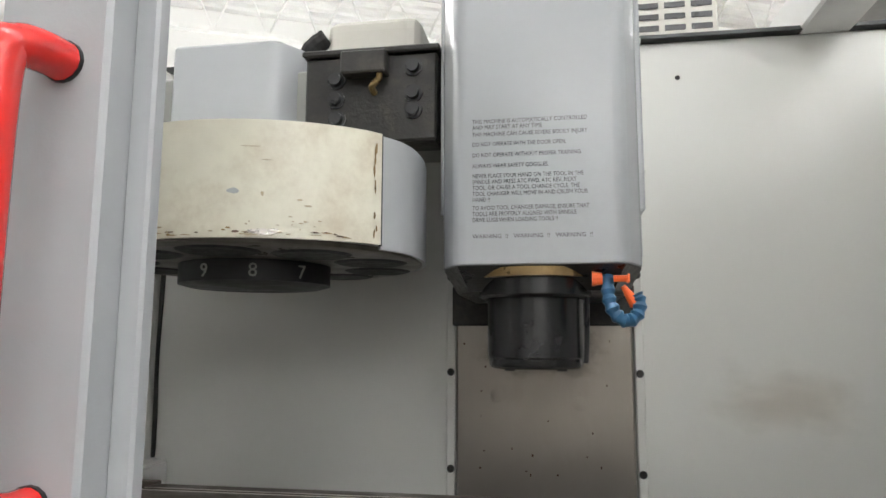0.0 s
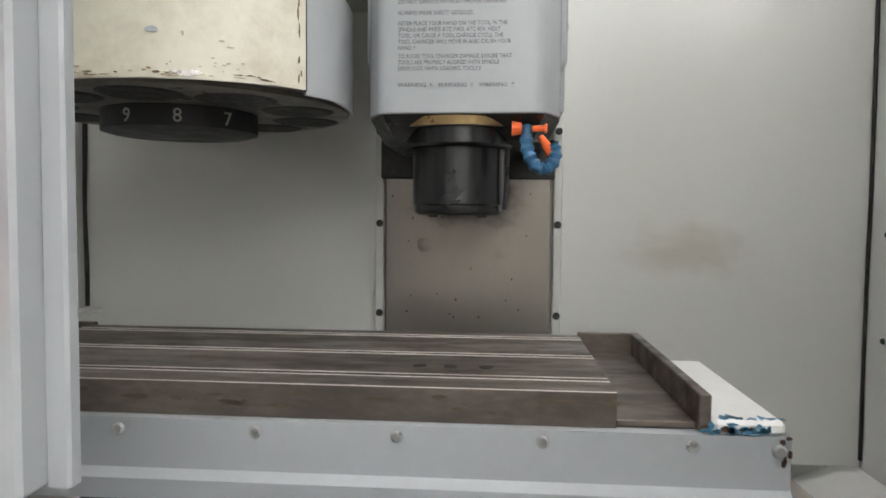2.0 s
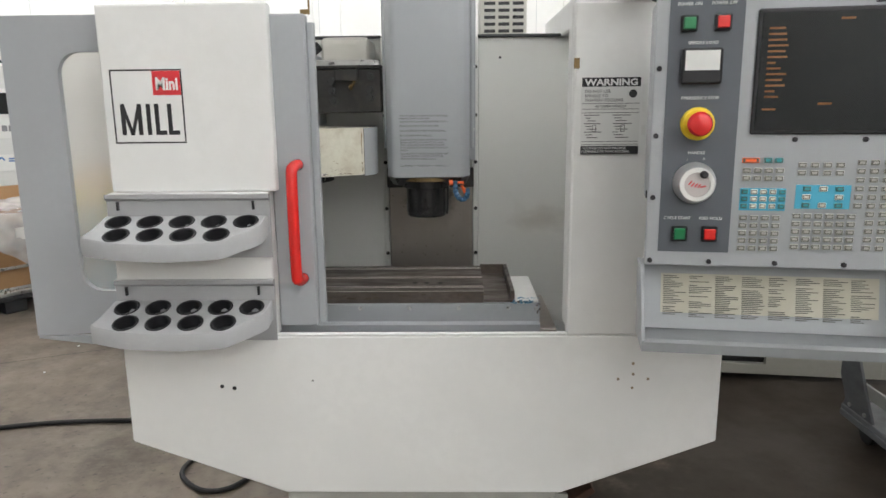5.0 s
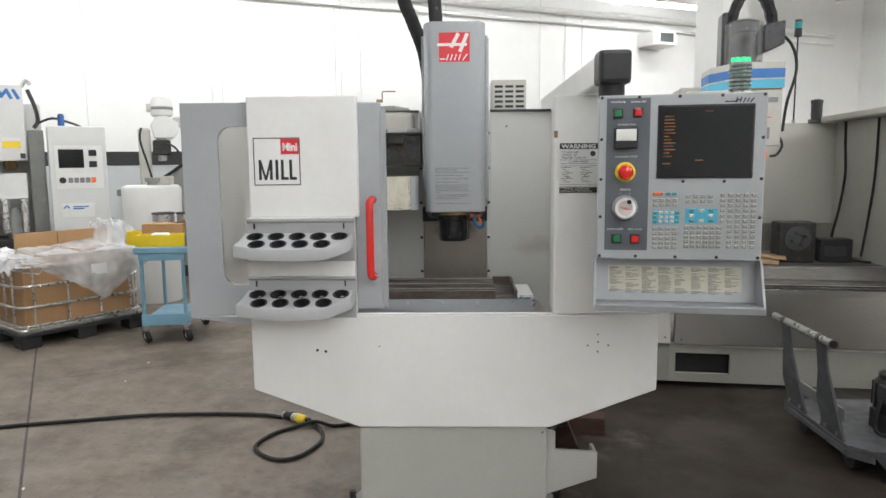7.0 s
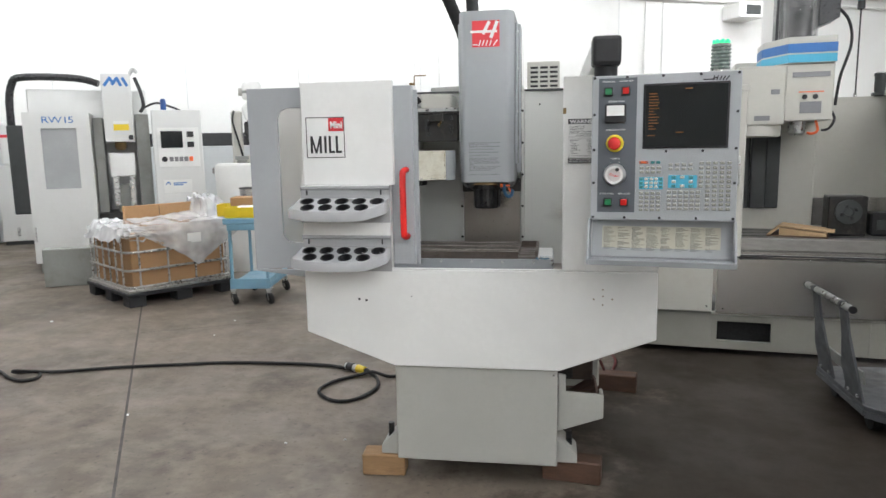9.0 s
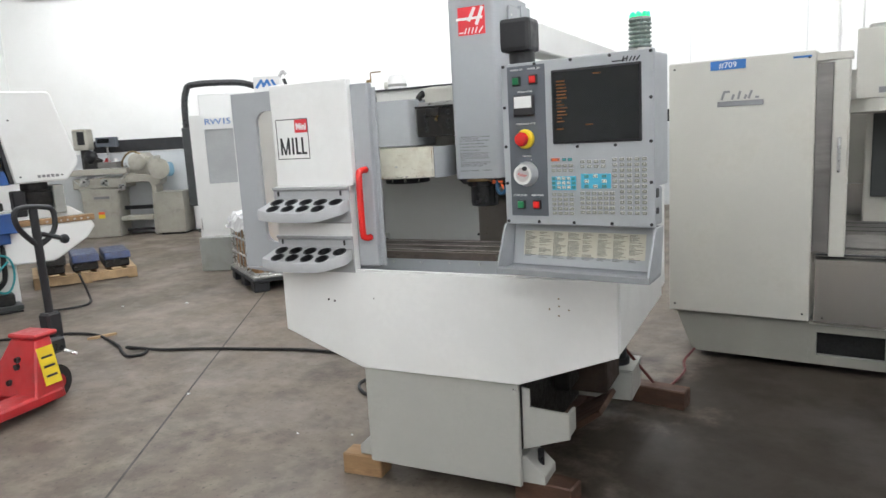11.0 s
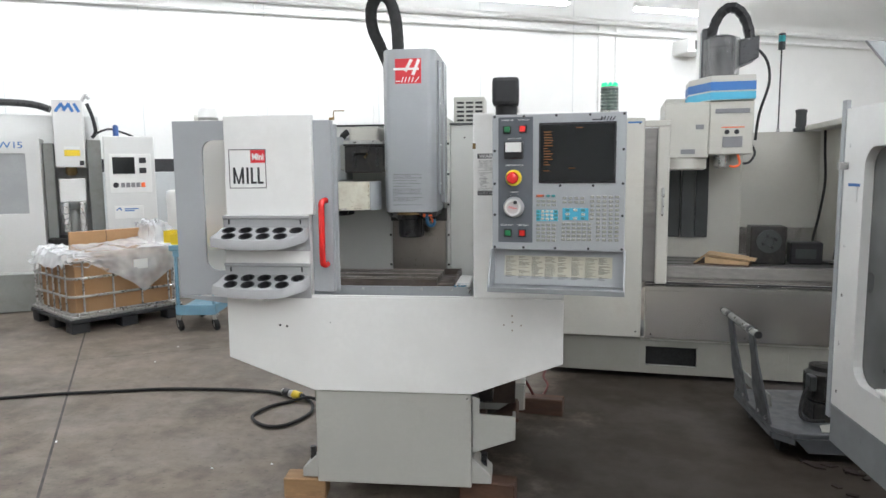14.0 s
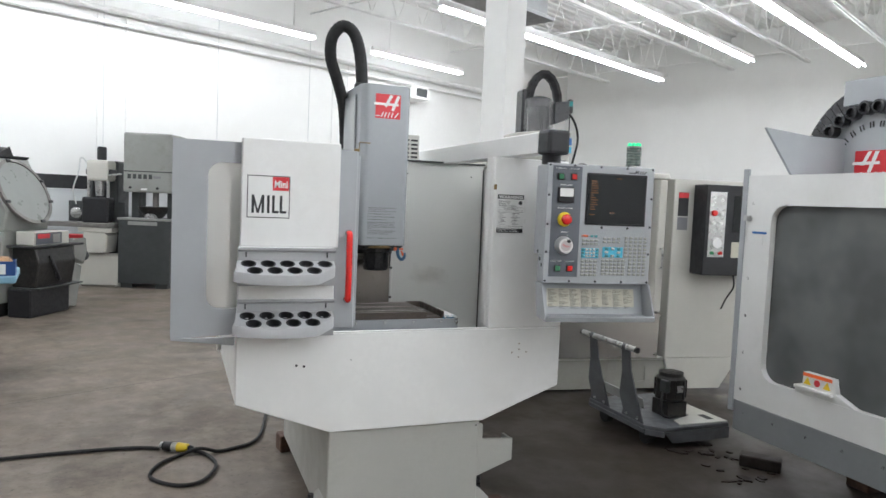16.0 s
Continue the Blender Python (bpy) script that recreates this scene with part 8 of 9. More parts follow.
    for label, cat, u0, u1, v0, v1, z0, z1, mat in (
            ("dark violet plastic parcel on the press bed", "parcel", -1.98, -1.74, -0.05, 0.12, 0.866, 0.985, M_VIOLET),
            ("green painted small gearbox on the press bed", "gearbox", -1.72, -1.64, 0.02, 0.14, 0.866, 1.02, M_GREENBTN),
            ("flat red cardboard carton on the press bed", "carton", -1.20, -0.84, 0.13, 0.27, 0.866, 0.905, M_REDPAINT),
            ("brown wooden block on the press bed", "block", -0.70, -0.62, 0.14, 0.26, 0.866, 0.99, M_WOOD),
            ("black oily tool block on the press rail", "tool block", -1.50, -1.38, -0.02, 0.09, 0.866, 0.96, M_GRIME),
            ("black oily tool block on the press rail", "tool block", -0.56, -0.46, -0.02, 0.10, 0.866, 0.945, M_GRIME),
            ("pale grey steel part on the press bed", "steel part", -1.62, -1.42, 0.12, 0.26, 0.866, 0.945, M_BRUSHED)):
        th = thing(cat.replace(" ", "_"), tuple(PR @ Vector(((u0 + u1) / 2, (v0 + v1) / 2, z0))), label, cat, turn=64.5)
        part("body", box(u0, u1, v0, v1, z0, z1 - 0.012, 0.012, 2), mat, th, at=PR)
        part("top", box(u0 + 0.012, u1 - 0.02, v0 + 0.012, v1 - 0.012, z1 - 0.0118, z1, 0.004), mat, th, at=PR)

punch_press()


# ---- wooden pallets and what lies on them ----
def pallet(label, at, length, width, boards):
    m = at.translation
    p = thing("wooden_pallet", tuple(m), label, "pallet", "wooden pallets")
    for y in (0.0, width / 2 - 0.02, width - 0.04):
        part("bearer", box(0, length, y, y + 0.04, 0.014, 0.098, 0.003), M_PINE, p, at=at)
    for k in range(boards):
        x = (length - 0.09) * k / (boards - 1)
        part("deck_board", box(x, x + 0.09, 0, width, 0.099, 0.116, 0.002), M_PINE, p, at=at)
    for k in range(3):
        x = (length - 0.09) * k / 2
        part("bottom_board", box(x, x + 0.09, 0, width, 0.0, 0.0135, 0.002), M_PINE, p, at=at)


PA = pose(-4.27, -0.14, 0, 0, 0, 55.2)
pallet("pale wooden pallet under a steel plate", PA, 0.78, 1.05, 4)
PB = pose(-5.68, 2.17, 0, 0, 0, 57.0)
pallet("pale wooden pallet carrying blue castings", PB, 0.95, 0.8, 7)

pl = thing("steel_plate", (-4.7, 0.3, 0.117), "grey scuffed sheet steel slab lying on the pallet", "plate")
part("slab", prism([(-0.25, 0.06), (0.30, 0.06), (0.72, 0.75), (0.72, 1.0), (-0.25, 1.0)], "z", 0.16, 0.205, 0.004), M_OLDGREY, pl, at=PA)
part("lower_slab", box(-0.25, 0.16, -0.03, 0.8, 0.117, 0.158, 0.004), M_BRUSHED, pl, at=PA)
bc = thing("blue_casting", (-4.8, 0.3, 0.206), "small dark blue painted bracket on the steel slab", "bracket")
part("body", box(-0.2, 0.12, 0.42, 0.56, 0.206, 0.29, 0.012), M_BLUEPAINT, bc, at=PA)
part("flange", box(-0.16, 0.2, 0.38, 0.60, 0.206, 0.226, 0.004), M_BLUEPAINT, bc, at=PA)
ob_ = thing("grey_bracket", (-4.9, 0.2, 0.3), "dark grey steel bracket beside the punch press", "bracket")
part("body", prism([(-0.25, 0.206), (0.0, 0.206), (0.02, 0.26), (-0.05, 0.44), (-0.25, 0.46)], "y", 0.62, 0.7, 0.008), M_DARKGREY, ob_, at=PA)
part("bolt", rod((-0.06, 0.62, 0.3), (-0.06, 0.61, 0.3), 0.014, seg=8), M_STEEL, ob_, at=PA)

for k, (x, mat, z1) in enumerate(((0.05, M_GRIME, 0.30), (0.36, M_DEEPBLUE, 0.28), (0.66, M_DEEPBLUE, 0.27))):
    cst = thing("press_casting", tuple(PB @ Vector((x + 0.12, 0.4, 0.117))), "blue painted machine casting with black grimy flanks on a pallet", "casting", "blue castings")
    part("foot", box(x, x + 0.24, 0.10, 0.70, 0.117, 0.20, 0.012), M_GRIME, cst, at=PB)
    part("body", prism([(0.08, 0.20), (0.74, 0.20), (0.70, z1), (0.14, z1)], "x", x + 0.005, x + 0.26, 0.01), mat, cst, "blue enamelled body", PB)
    part("boss", rod((x + 0.12, 0.08, 0.165), (x + 0.12, 0.10, 0.165), 0.035, seg=12), M_GRIME, cst, at=PB, smooth=True)
    part("boss", rod((x + 0.03, 0.08, 0.15), (x + 0.03, 0.10, 0.15), 0.02, seg=12), M_GRIME, cst, at=PB, smooth=True)


# ---- red pallet jack ----
def pallet_jack():
    j = thing("pallet_jack", (-2.65, 0.1, 0), "red hand pallet jack with a black steering handle", "pallet jack")
    F = pose(-2.43, 0.13, 0, 0, 0, 5)  # local y to the back of the forks, x to the far fork is negative
    for x in (-0.160, -0.43):
        fork = prism([(x, 0.052), (x, 0.094), (x + 0.012, 0.106), (x + 0.148, 0.106), (x + 0.16, 0.094), (x + 0.16, 0.052)], "y", -1.12, 0.03, 0.003)
        f = part("fork", fork, M_REDPAINT, j, at=F)
        part("fork_tip", prism([(x, -1.12), (x + 0.03, -1.19), (x + 0.13, -1.19), (x + 0.16, -1.12)], "z", 0.06, 0.10, 0.004), M_REDPAINT, f, at=F)
        part("load_wheel", rod((x + 0.04, -0.98, 0.037), (x + 0.12, -0.98, 0.037), 0.036, seg=16, bevel=0.004), M_BLACK, f, "black nylon load wheel", F, True)
        part("push_rod", rod((x + 0.08, -0.95, 0.055), (x + 0.08, 0.02, 0.06), 0.012, seg=8), M_OXIDE, f, at=F, smooth=True)
    # sloping pump housing, narrow at the top
    b = bmesh.new()
    for q in ((-0.40, -0.13, 0.085), (0.0, -0.13, 0.085), (-0.40, 0.05, 0.05), (0.0, 0.05, 0.05), (-0.24, -0.04, 0.375), (-0.06, -0.04, 0.375), (-0.24, 0.05, 0.385), (-0.06, 0.05, 0.385)):
        b.verts.new(q)
    bmesh.ops.convex_hull(b, input=b.verts[:])
    bmesh.ops.dissolve_limit(b, angle_limit=0.05, verts=b.verts[:], edges=b.edges[:])
    bmesh.ops.bevel(b, geom=b.edges[:], offset=0.008, segments=1, affect="EDGES")
    part("pump_housing", b, M_REDPAINT, j, "red sloped housing", F)
    part("head_plate", box(-0.25, -0.05, -0.05, 0.09, 0.378, 0.402, 0.008), M_REDPAINT, j, at=F)
    SIDE = Matrix.Translation((-0.0275, -0.055, 0.225)) @ pose(0, 0, 0, 0, -11.0, 0)
    part("warning_label", box(-0.0, 0.0030, 0.0, 0.095, -0.09, 0.11, 0.0), M_YELLOW, j, "yellow warning label", F @ SIDE)
    for z in (-0.05, 0.0, 0.05):
        part("label_bar", box(0.0031, 0.0036, 0.015, 0.08, z, z + 0.012, 0.0), M_BLACKINK, j, at=F @ SIDE)
    for x, z in ((-0.16, 0.24), (-0.16, 0.275), (-0.20, 0.16)):
        part("bolt", rod((x, -0.075 - (0.25 - z) * 0.3, z), (x, -0.095 - (0.25 - z) * 0.3, z), 0.016, seg=8), M_OXIDE, j, at=F)
    FB = F @ Matrix.Translation((0, -0.08, 0))
    # pump, steering wheels and handle
    part("pump", rod((-0.23, 0.18, 0.12), (-0.23, 0.18, 0.36), 0.055, seg=18, bevel=0.01), M_OXIDE, j, "black hydraulic pump", FB, True)
    part("pump_block", box(-0.30, -0.14, 0.11, 0.29, 0.24, 0.33, 0.015), M_OXIDE, j, at=FB)
    part("pump_lever", rod((-0.14, 0.26, 0.25), (-0.09, 0.30, 0.22), 0.010, seg=8), M_STEEL, j, at=FB, smooth=True)
    part("axle", rod((-0.33, 0.18, 0.10), (-0.11, 0.18, 0.10), 0.014, seg=10), M_STEEL, j, at=FB)
    for x in (-0.31, -0.17):
        w = part("steer_wheel", rod((x, 0.18, 0.096), (x + 0.055, 0.18, 0.096), 0.094, seg=28, bevel=0.01), M_RUBBER, j, "black rubber steering wheel", FB, True)
        part("wheel_hub", rod((x - 0.004, 0.18, 0.096), (x + 0.059, 0.18, 0.096), 0.045, seg=18), M_REDPAINT, w, at=FB, smooth=True)
    part("handle_bar", rod((-0.218, 0.272, 0.30), (-0.220, 0.266, 1.03), 0.022, seg=12), M_BLACK, j, "black handle tube", FB, True)
    part("handle_foot", box(-0.258, -0.178, 0.225, 0.315, 0.27, 0.46, 0.012), M_BLACK, j, at=FB)
    part("handle_loop", tube([(-0.22, 0.268, 0.83), (-0.216, 0.20, 0.895), (-0.215, 0.158, 0.955), (-0.215, 0.152, 1.02), (-0.215, 0.20, 1.045), (-0.215, 0.335, 1.035), (-0.215, 0.383, 1.005), (-0.215, 0.380, 0.92), (-0.216, 0.335, 0.865), (-0.22, 0.268, 0.83)], 0.015, 10, 5), M_BLACK, j, "black loop grip", FB, True)
    part("release_lever", tube([(-0.22, 0.27, 0.90), (-0.205, 0.34, 0.875), (-0.195, 0.40, 0.852)], 0.013, 8, 4), M_BLACK, j, at=FB, smooth=True)
    part("lever_knob", ball((-0.193, 0.412, 0.847), 0.027), M_BLACK, j, at=FB, smooth=True)


pallet_jack()

# ---- loose wood and litter on the floor ----
random.seed(5)
for x, y, n, l, w in ((-3.42, 1.16, "wood_stick", 0.20, 0.035), (-3.72, 0.05, "wood_offcut", 0.20, 0.05), (-2.86, -0.13, "wood_offcut", 0.20, 0.08), (-3.42, -0.38, "wood_offcut", 0.26, 0.08)):
    th = thing(n, (x, y, 0.001), "splintered pale pallet wood lying on the floor", "wood scrap", turn=random.uniform(-60, 60) if l != 0.20 or w > 0.05 else 62)
    h = 0.016
    z0 = 0.107 if (x, y) == (-2.86, -0.13) else 0.001
    at = WHERE[th]
    part("splinter", prism([(-l / 2, -w * 0.3), (-l * 0.2, -w / 2), (l * 0.38, -w * 0.42), (l / 2, -w * 0.1), (l * 0.3, w * 0.4), (-l * 0.3, w / 2)], "z", z0 - 0.001, z0 + h, 0.002), M_PINE, th, at=at)
for x, y, s in ((-3.6, 2.14, 0.022), (-1.0, 0.28, 0.012), (-3.0, -0.2, 0.012), (-1.9, 0.5, 0.014), (-2.16, 1.9, 0.012), (-4.1, 1.9, 0.015), (-2.2, 2.3, 0.012), (-0.75, 0.35, 0.010)):
    th = thing("paper_scrap", (x, y, 0.0), "small crumpled white paper scrap on the floor", "litter", "paper scraps")
    bm = bmesh.new()
    s *= 0.65
    bmesh.ops.create_icosphere(bm, subdivisions=1, radius=s)
    for v in bm.verts:
        v.co *= random.uniform(0.6, 1.25)
        v.co.z = max(-s * 0.3, v.co.z * 0.5)
    bm.transform(Matrix.Translation((x, y, s * 0.3)))
    part("scrap", bm, M_BINFILL, th)

# ---- power cable with its plug ----
pc = thing("power_cable", (-2.0, 1.2, 0), "thick black power cable with a yellow plug on the floor", "cable")
cz = 0.0105
cable_line = [(-4.15, 0.84), (-3.95, 0.98), (-3.75, 1.13), (-3.5, 1.17), (-3.28, 1.10), (-3.06, 1.01), (-2.92, 0.92), (-2.80, 0.87), (-2.74, 0.93), (-2.82, 1.03), (-2.93, 1.0), (-2.9, 0.96), (-2.7, 1.04), (-2.4, 1.15), (-2.05, 1.24),
              (-1.75, 1.31), (-1.4, 1.33), (-1.15, 1.32), (-1.03, 1.28)]
part("cord", tube([(x, y, cz + (0.024 if k == 11 else 0)) for k, (x, y) in enumerate(cable_line)], 0.0098, 8, 6), M_RUBBER, pc, smooth=True)
plug_dir = Vector((0.88, -0.47, 0)).normalized()
p0 = Vector((-1.015, 1.272, 0.027))


def turned(a, b, r0, r1):
    return rod(p0 + plug_dir * a, p0 + plug_dir * b, r0, r1, seg=18, bevel=0.003)


part("clamp_ring", turned(-0.012, 0.004, 0.017, 0.020), M_STEEL, pc, smooth=True)
part("socket", turned(0.0045, 0.050, 0.023, 0.024), M_BLACK, pc, "black connector half", smooth=True)
part("collar", turned(0.0505, 0.080, 0.021, 0.021), M_OFFWHITE, pc, "white collar", smooth=True)
part("plug", turned(0.0805, 0.140, 0.0245, 0.020), M_YELLOW, pc, "yellow plug body", smooth=True)
part("boot", turned(0.1405, 0.165, 0.016, 0.012), M_BLACK, pc, smooth=True)
tail = [(-0.87, 1.22), (-0.80, 1.12), (-0.77, 0.97), (-0.84, 0.80), (-0.95, 0.78), (-1.06, 0.90), (-1.03, 1.05), (-0.93, 1.16), (-0.84, 1.17), (-0.75, 1.17), (-0.66, 1.20), (-0.58, 1.25), (-0.52, 1.37), (-0.47, 1.60), (-0.43, 1.85)]
part("tail_cord", tube([(x, y, cz + (0.022 if k == 8 else 0)) for k, (x, y) in enumerate(tail)], 0.0092, 8, 7), M_RUBBER, pc, smooth=True)
pc2 = thing("air_hose", (-4.4, 1.2, 0), "black rubber hose coiled on the floor by the press", "hose")
part("hose", tube([(-5.25, 0.3, 0.3), (-4.9, 0.42, 0.32), (-4.4, 0.62, 0.16), (-4.15, 0.70, 0.02), (-3.9, 0.55, 0.013), (-3.6, 0.45, 0.013), (-3.2, 0.40, 0.013)], 0.0115, 8, 6), M_RUBBER, pc2, smooth=True)
pc3 = thing("loose_cord", (-4.6, 1.7, 0), "looped black cord hanging from the press to the floor", "cord")
part("cord", tube([(-4.85, 1.75, 0.40), (-4.72, 1.68, 0.1), (-4.66, 1.60, 0.012), (-4.5, 1.72, 0.012), (-4.5, 1.88, 0.012), (-4.62, 1.98, 0.05), (-4.72, 1.98, 0.25)], 0.010, 8, 6), M_RUBBER, pc3, smooth=True)
rc = thing("red_air_hose", (0.4, 1.8, 0), "thin dark red air hose lying between the machines", "hose")
part("hose", tube([(0.33, 1.00, 0.30), (0.40, 1.10, 0.16), (0.44, 1.22, 0.05), (0.47, 1.33, 0.012), (0.50, 1.45, 0.010), (0.52, 1.58, 0.016), (0.50, 1.72, 0.022), (0.52, 1.85, 0.03), (0.55, 1.95, 0.05)], 0.0075, 8, 6), material("dark_red_rubber", (0.10, 0.014, 0.012), 0.5, vary=0.1), rc, smooth=True)


# swept flakes and rags on the oily floor
rng_d = random.Random(77)
for n in range(26):
    x, y = 1.62 + rng_d.random() * 0.34, 0.10 + rng_d.random() * 0.55
    l, w = 0.012 + 0.045 * rng_d.random() ** 2, 0.008 + 0.02 * rng_d.random()
    flake = part("debris_flake", prism([(-l, -w * 0.6), (l * 0.4, -w), (l, 0.1 * w), (l * 0.2, w), (-l * 0.7, w * 0.7)], "z", 0.0006, 0.004 + 0.006 * rng_d.random(), 0), M_SOAKED, None, at=pose(x, y, 0, 0, 0, 360 * rng_d.random()))
    tagged(flake, "small dark oily flake lying on the floor", "debris", "flakes on the oily floor")


# ---- old machines in the far corner ----
OM = pose(-8.2, 5.4, 0, 0, 0, 25)


def tool_grinder():
    g = thing("tool_grinder", (-8.55, 5.3, 0), "old beige tool grinder with handwheels and a yellow label", "grinder")
    part("cabinet", prism([(-0.66, 0.0), (-0.12, 0.0), (-0.09, 0.68), (-0.06, 0.74), (-0.70, 0.78), (-0.66, 0.70)], "y", 0.0, 0.40, 0.012), M_BEIGE, g, "beige pedestal", OM)
    part("panel_edge", box(-0.52, -0.2, -0.006, 0.0, 0.12, 0.56, 0.003), M_BEIGE, g, at=OM)
    part("rating_bars", box(-0.46, -0.22, -0.008, -0.001, 0.60, 0.64, 0.001), M_GREYINK, g, at=OM)
    part("warning_label", box(-0.42, -0.32, -0.009, -0.005, 0.30, 0.36, 0.0), M_YELLOW, g, "yellow warning label", OM)
    part("label_head", box(-0.42, -0.32, -0.009, -0.005, 0.362, 0.40, 0.0), M_ORANGE, g, at=OM)
    part("saddle", box(-0.78, 0.05, 0.02, 0.38, 0.76, 0.92, 0.015), M_BEIGE, g, at=OM)
    part("table", box(-0.92, 0.10, 0.0, 0.30, 0.97, 1.06, 0.006), M_BEIGE, g, "long ground table", OM)
    part("table_top", box(-0.90, 0.08, 0.02, 0.28, 1.058, 1.068, 0.001), M_STEEL, g, at=OM)
    for u, z, r in ((-0.54, 0.88, 0.075), (-0.24, 0.85, 0.06), (0.02, 0.77, 0.05)):
        w = part("handwheel", lathe([(r - 0.014, 0), (r, 0.006), (r, 0.018), (r - 0.014, 0.022)], (u, -0.05, z), 24, axis="y"), M_STEEL, g, "bright steel handwheel", OM, True)
        part("hub", rod((u, -0.09, z), (u, 0.03, z), 0.016, seg=10), M_OXIDE, w, at=OM, smooth=True)
        part("crank", rod((u + r * 0.7, -0.06, z + r * 0.5), (u + r * 0.7, -0.12, z + r * 0.5), 0.009, seg=8), M_BLACK, w, at=OM)
    part("work_head", box(-0.72, -0.50, 0.08, 0.30, 1.36, 1.68, 0.015), M_BEIGE, g, "grey grinding head", OM)
    part("head_window", box(-0.64, -0.53, 0.07, 0.085, 1.44, 1.64, 0.004), M_BLACK, g, at=OM)
    part("head_column", rod((-0.60, 0.2, 1.06), (-0.60, 0.2, 1.38), 0.07, seg=16), M_GRIME, g, at=OM, smooth=True)
    part("vise", prism([(-0.58, 1.068), (-0.36, 1.068), (-0.34, 1.20), (-0.42, 1.24), (-0.44, 1.14), (-0.5, 1.14), (-0.52, 1.26), (-0.57, 1.26)], "y", 0.05, 0.2, 0.006), M_GRIME, g, at=OM)
    part("chuck", lathe([(0.09, 0), (0.10, 0.01), (0.10, 0.06), (0.05, 0.09)], (-0.47, 0.12, 1.25), 20, axis="y"), M_OXIDE, g, at=OM, smooth=True)
    for u, z, r, mat in ((-0.30, 1.22, 0.05, M_REDPAINT), (-0.16, 1.21, 0.04, M_LABEL), (-0.02, 1.13, 0.035, M_STEEL)):
        part("collet_stand", lathe([(r, 1.0685), (r, z - 0.05), (r * 0.5, z - 0.03), (r * 0.45, z)], (u, 0.24, 0), 14), mat, g, at=OM, smooth=True)
    for u, z0, u1, z1 in ((-0.40, 0.93, -0.10, 0.95), (0.03, 0.90, 0.16, 0.98), (-0.70, 0.90, -0.58, 0.82)):
        part("feed_lever", rod((u, -0.07, z0), (u1, -0.10, z1), 0.012, seg=8), M_STEEL, g, at=OM, smooth=True)
    part("magnet", box(-0.36, -0.06, 0.04, 0.2, 1.07, 1.16, 0.006), M_BRUSHED, g, at=OM)
    d = thing("digital_readout", (-8.4, 5.35, 1.4), "dark digital readout box on an arm above the grinder", "readout")
    part("case", box(-0.375, -0.07, 0.10, 0.22, 1.39, 1.54, 0.008), M_CHARCOAL, d, at=OM)
    part("display", box(-0.35, -0.16, 0.096, 0.101, 1.45, 1.52, 0.001), M_SCREEN, d, at=OM)
    part("arm", rod((-0.25, 0.2, 1.0), (-0.25, 0.2, 1.40), 0.014, seg=10), M_STEEL, d, at=OM, smooth=True)
    b = thing("bench_grinder", (-7.95, 5.5, 0), "grey bench machine with a blue motor on an open steel stand", "grinder")
    part("stand_post", prism([(0.40, 0.0), (0.475, 0.0), (0.515, 1.22), (0.45, 1.22)], "y", 0.05, 0.32, 0.006), M_BEIGE, b, at=OM)
    part("lower_shelf", box(-0.10, 0.40, 0.06, 0.30, 0.24, 0.31, 0.005), M_BEIGE, b, at=OM)
    part("mid_rail", box(-0.10, 0.42, 0.20, 0.25, 0.40, 0.46, 0.005), M_BLACK, b, at=OM)
    part("foot_rail", box(-0.10, 0.42, 0.20, 0.25, 0.06, 0.10, 0.005), M_BLACK, b, at=OM)
    part("bed", prism([(-0.06, 0.83), (0.40, 0.83), (0.45, 0.74), (0.58, 0.80), (0.60, 0.92), (0.02, 0.98)], "y", 0.04, 0.3, 0.01), M_BEIGE, b, at=OM)
    part("headstock", prism([(0.12, 0.95), (0.44, 0.95), (0.44, 1.20), (0.36, 1.28), (0.20, 1.26), (0.12, 1.12)], "y", 0.05, 0.3, 0.014), M_BEIGE, b, at=OM)
    part("guard", lathe([(0.10, 0), (0.13, 0.01), (0.13, 0.08), (0.10, 0.09)], (0.27, 0.07, 1.14), 24, axis="y"), M_BEIGE, b, at=OM, smooth=True)
    part("motor", rod((0.50, 0.2, 1.0), (0.72, 0.2, 1.0), 0.11, seg=20, bevel=0.012), M_CARTBLUE, b, "blue-grey motor", OM, True)
    part("motor_cover", lathe([(0.15, 0), (0.16, 0.015), (0.16, 0.05), (0.05, 0.06)], (0.60, 0.04, 1.02), 24, axis="y"), M_BEIGE, b, at=OM, smooth=True)
    part("coolant_hose", tube([(0.0, 0.1, 1.0), (0.05, 0.02, 1.18), (0.2, 0.0, 1.3), (0.33, 0.02, 1.26)], 0.014, 8, 5), M_BRONZE, b, at=OM, smooth=True)
    part("crank_wheel", lathe([(0.04, 0), (0.05, 0.005), (0.05, 0.015), (0.04, 0.02)], (0.02, -0.01, 0.77), 18, axis="y"), M_STEEL, b, at=OM, smooth=True)
    c = thing("electrical_cabinet", (-7.6, 5.7, 0), "low beige steel cabinet standing beside the old grinder", "cabinet")
    part("body", box(0.50, 0.93, -0.03, 0.36, 0.03, 0.64, 0.006), M_BEIGE, c, at=OM)
    part("foot", box(0.53, 0.90, 0.0, 0.33, 0.0, 0.035, 0.003), M_DARKGREY, c, at=OM)
    part("cover", box(0.495, 0.935, -0.035, 0.365, 0.64, 0.66, 0.004), M_BEIGE, c, at=OM)


tool_grinder()

# ---- inspection corner: comparator, press-like lapping machine, knee mill ----
SF = pose(-2.59, 5.43, 0, 0, 0, -26)  # x to the machine's front, y along its front


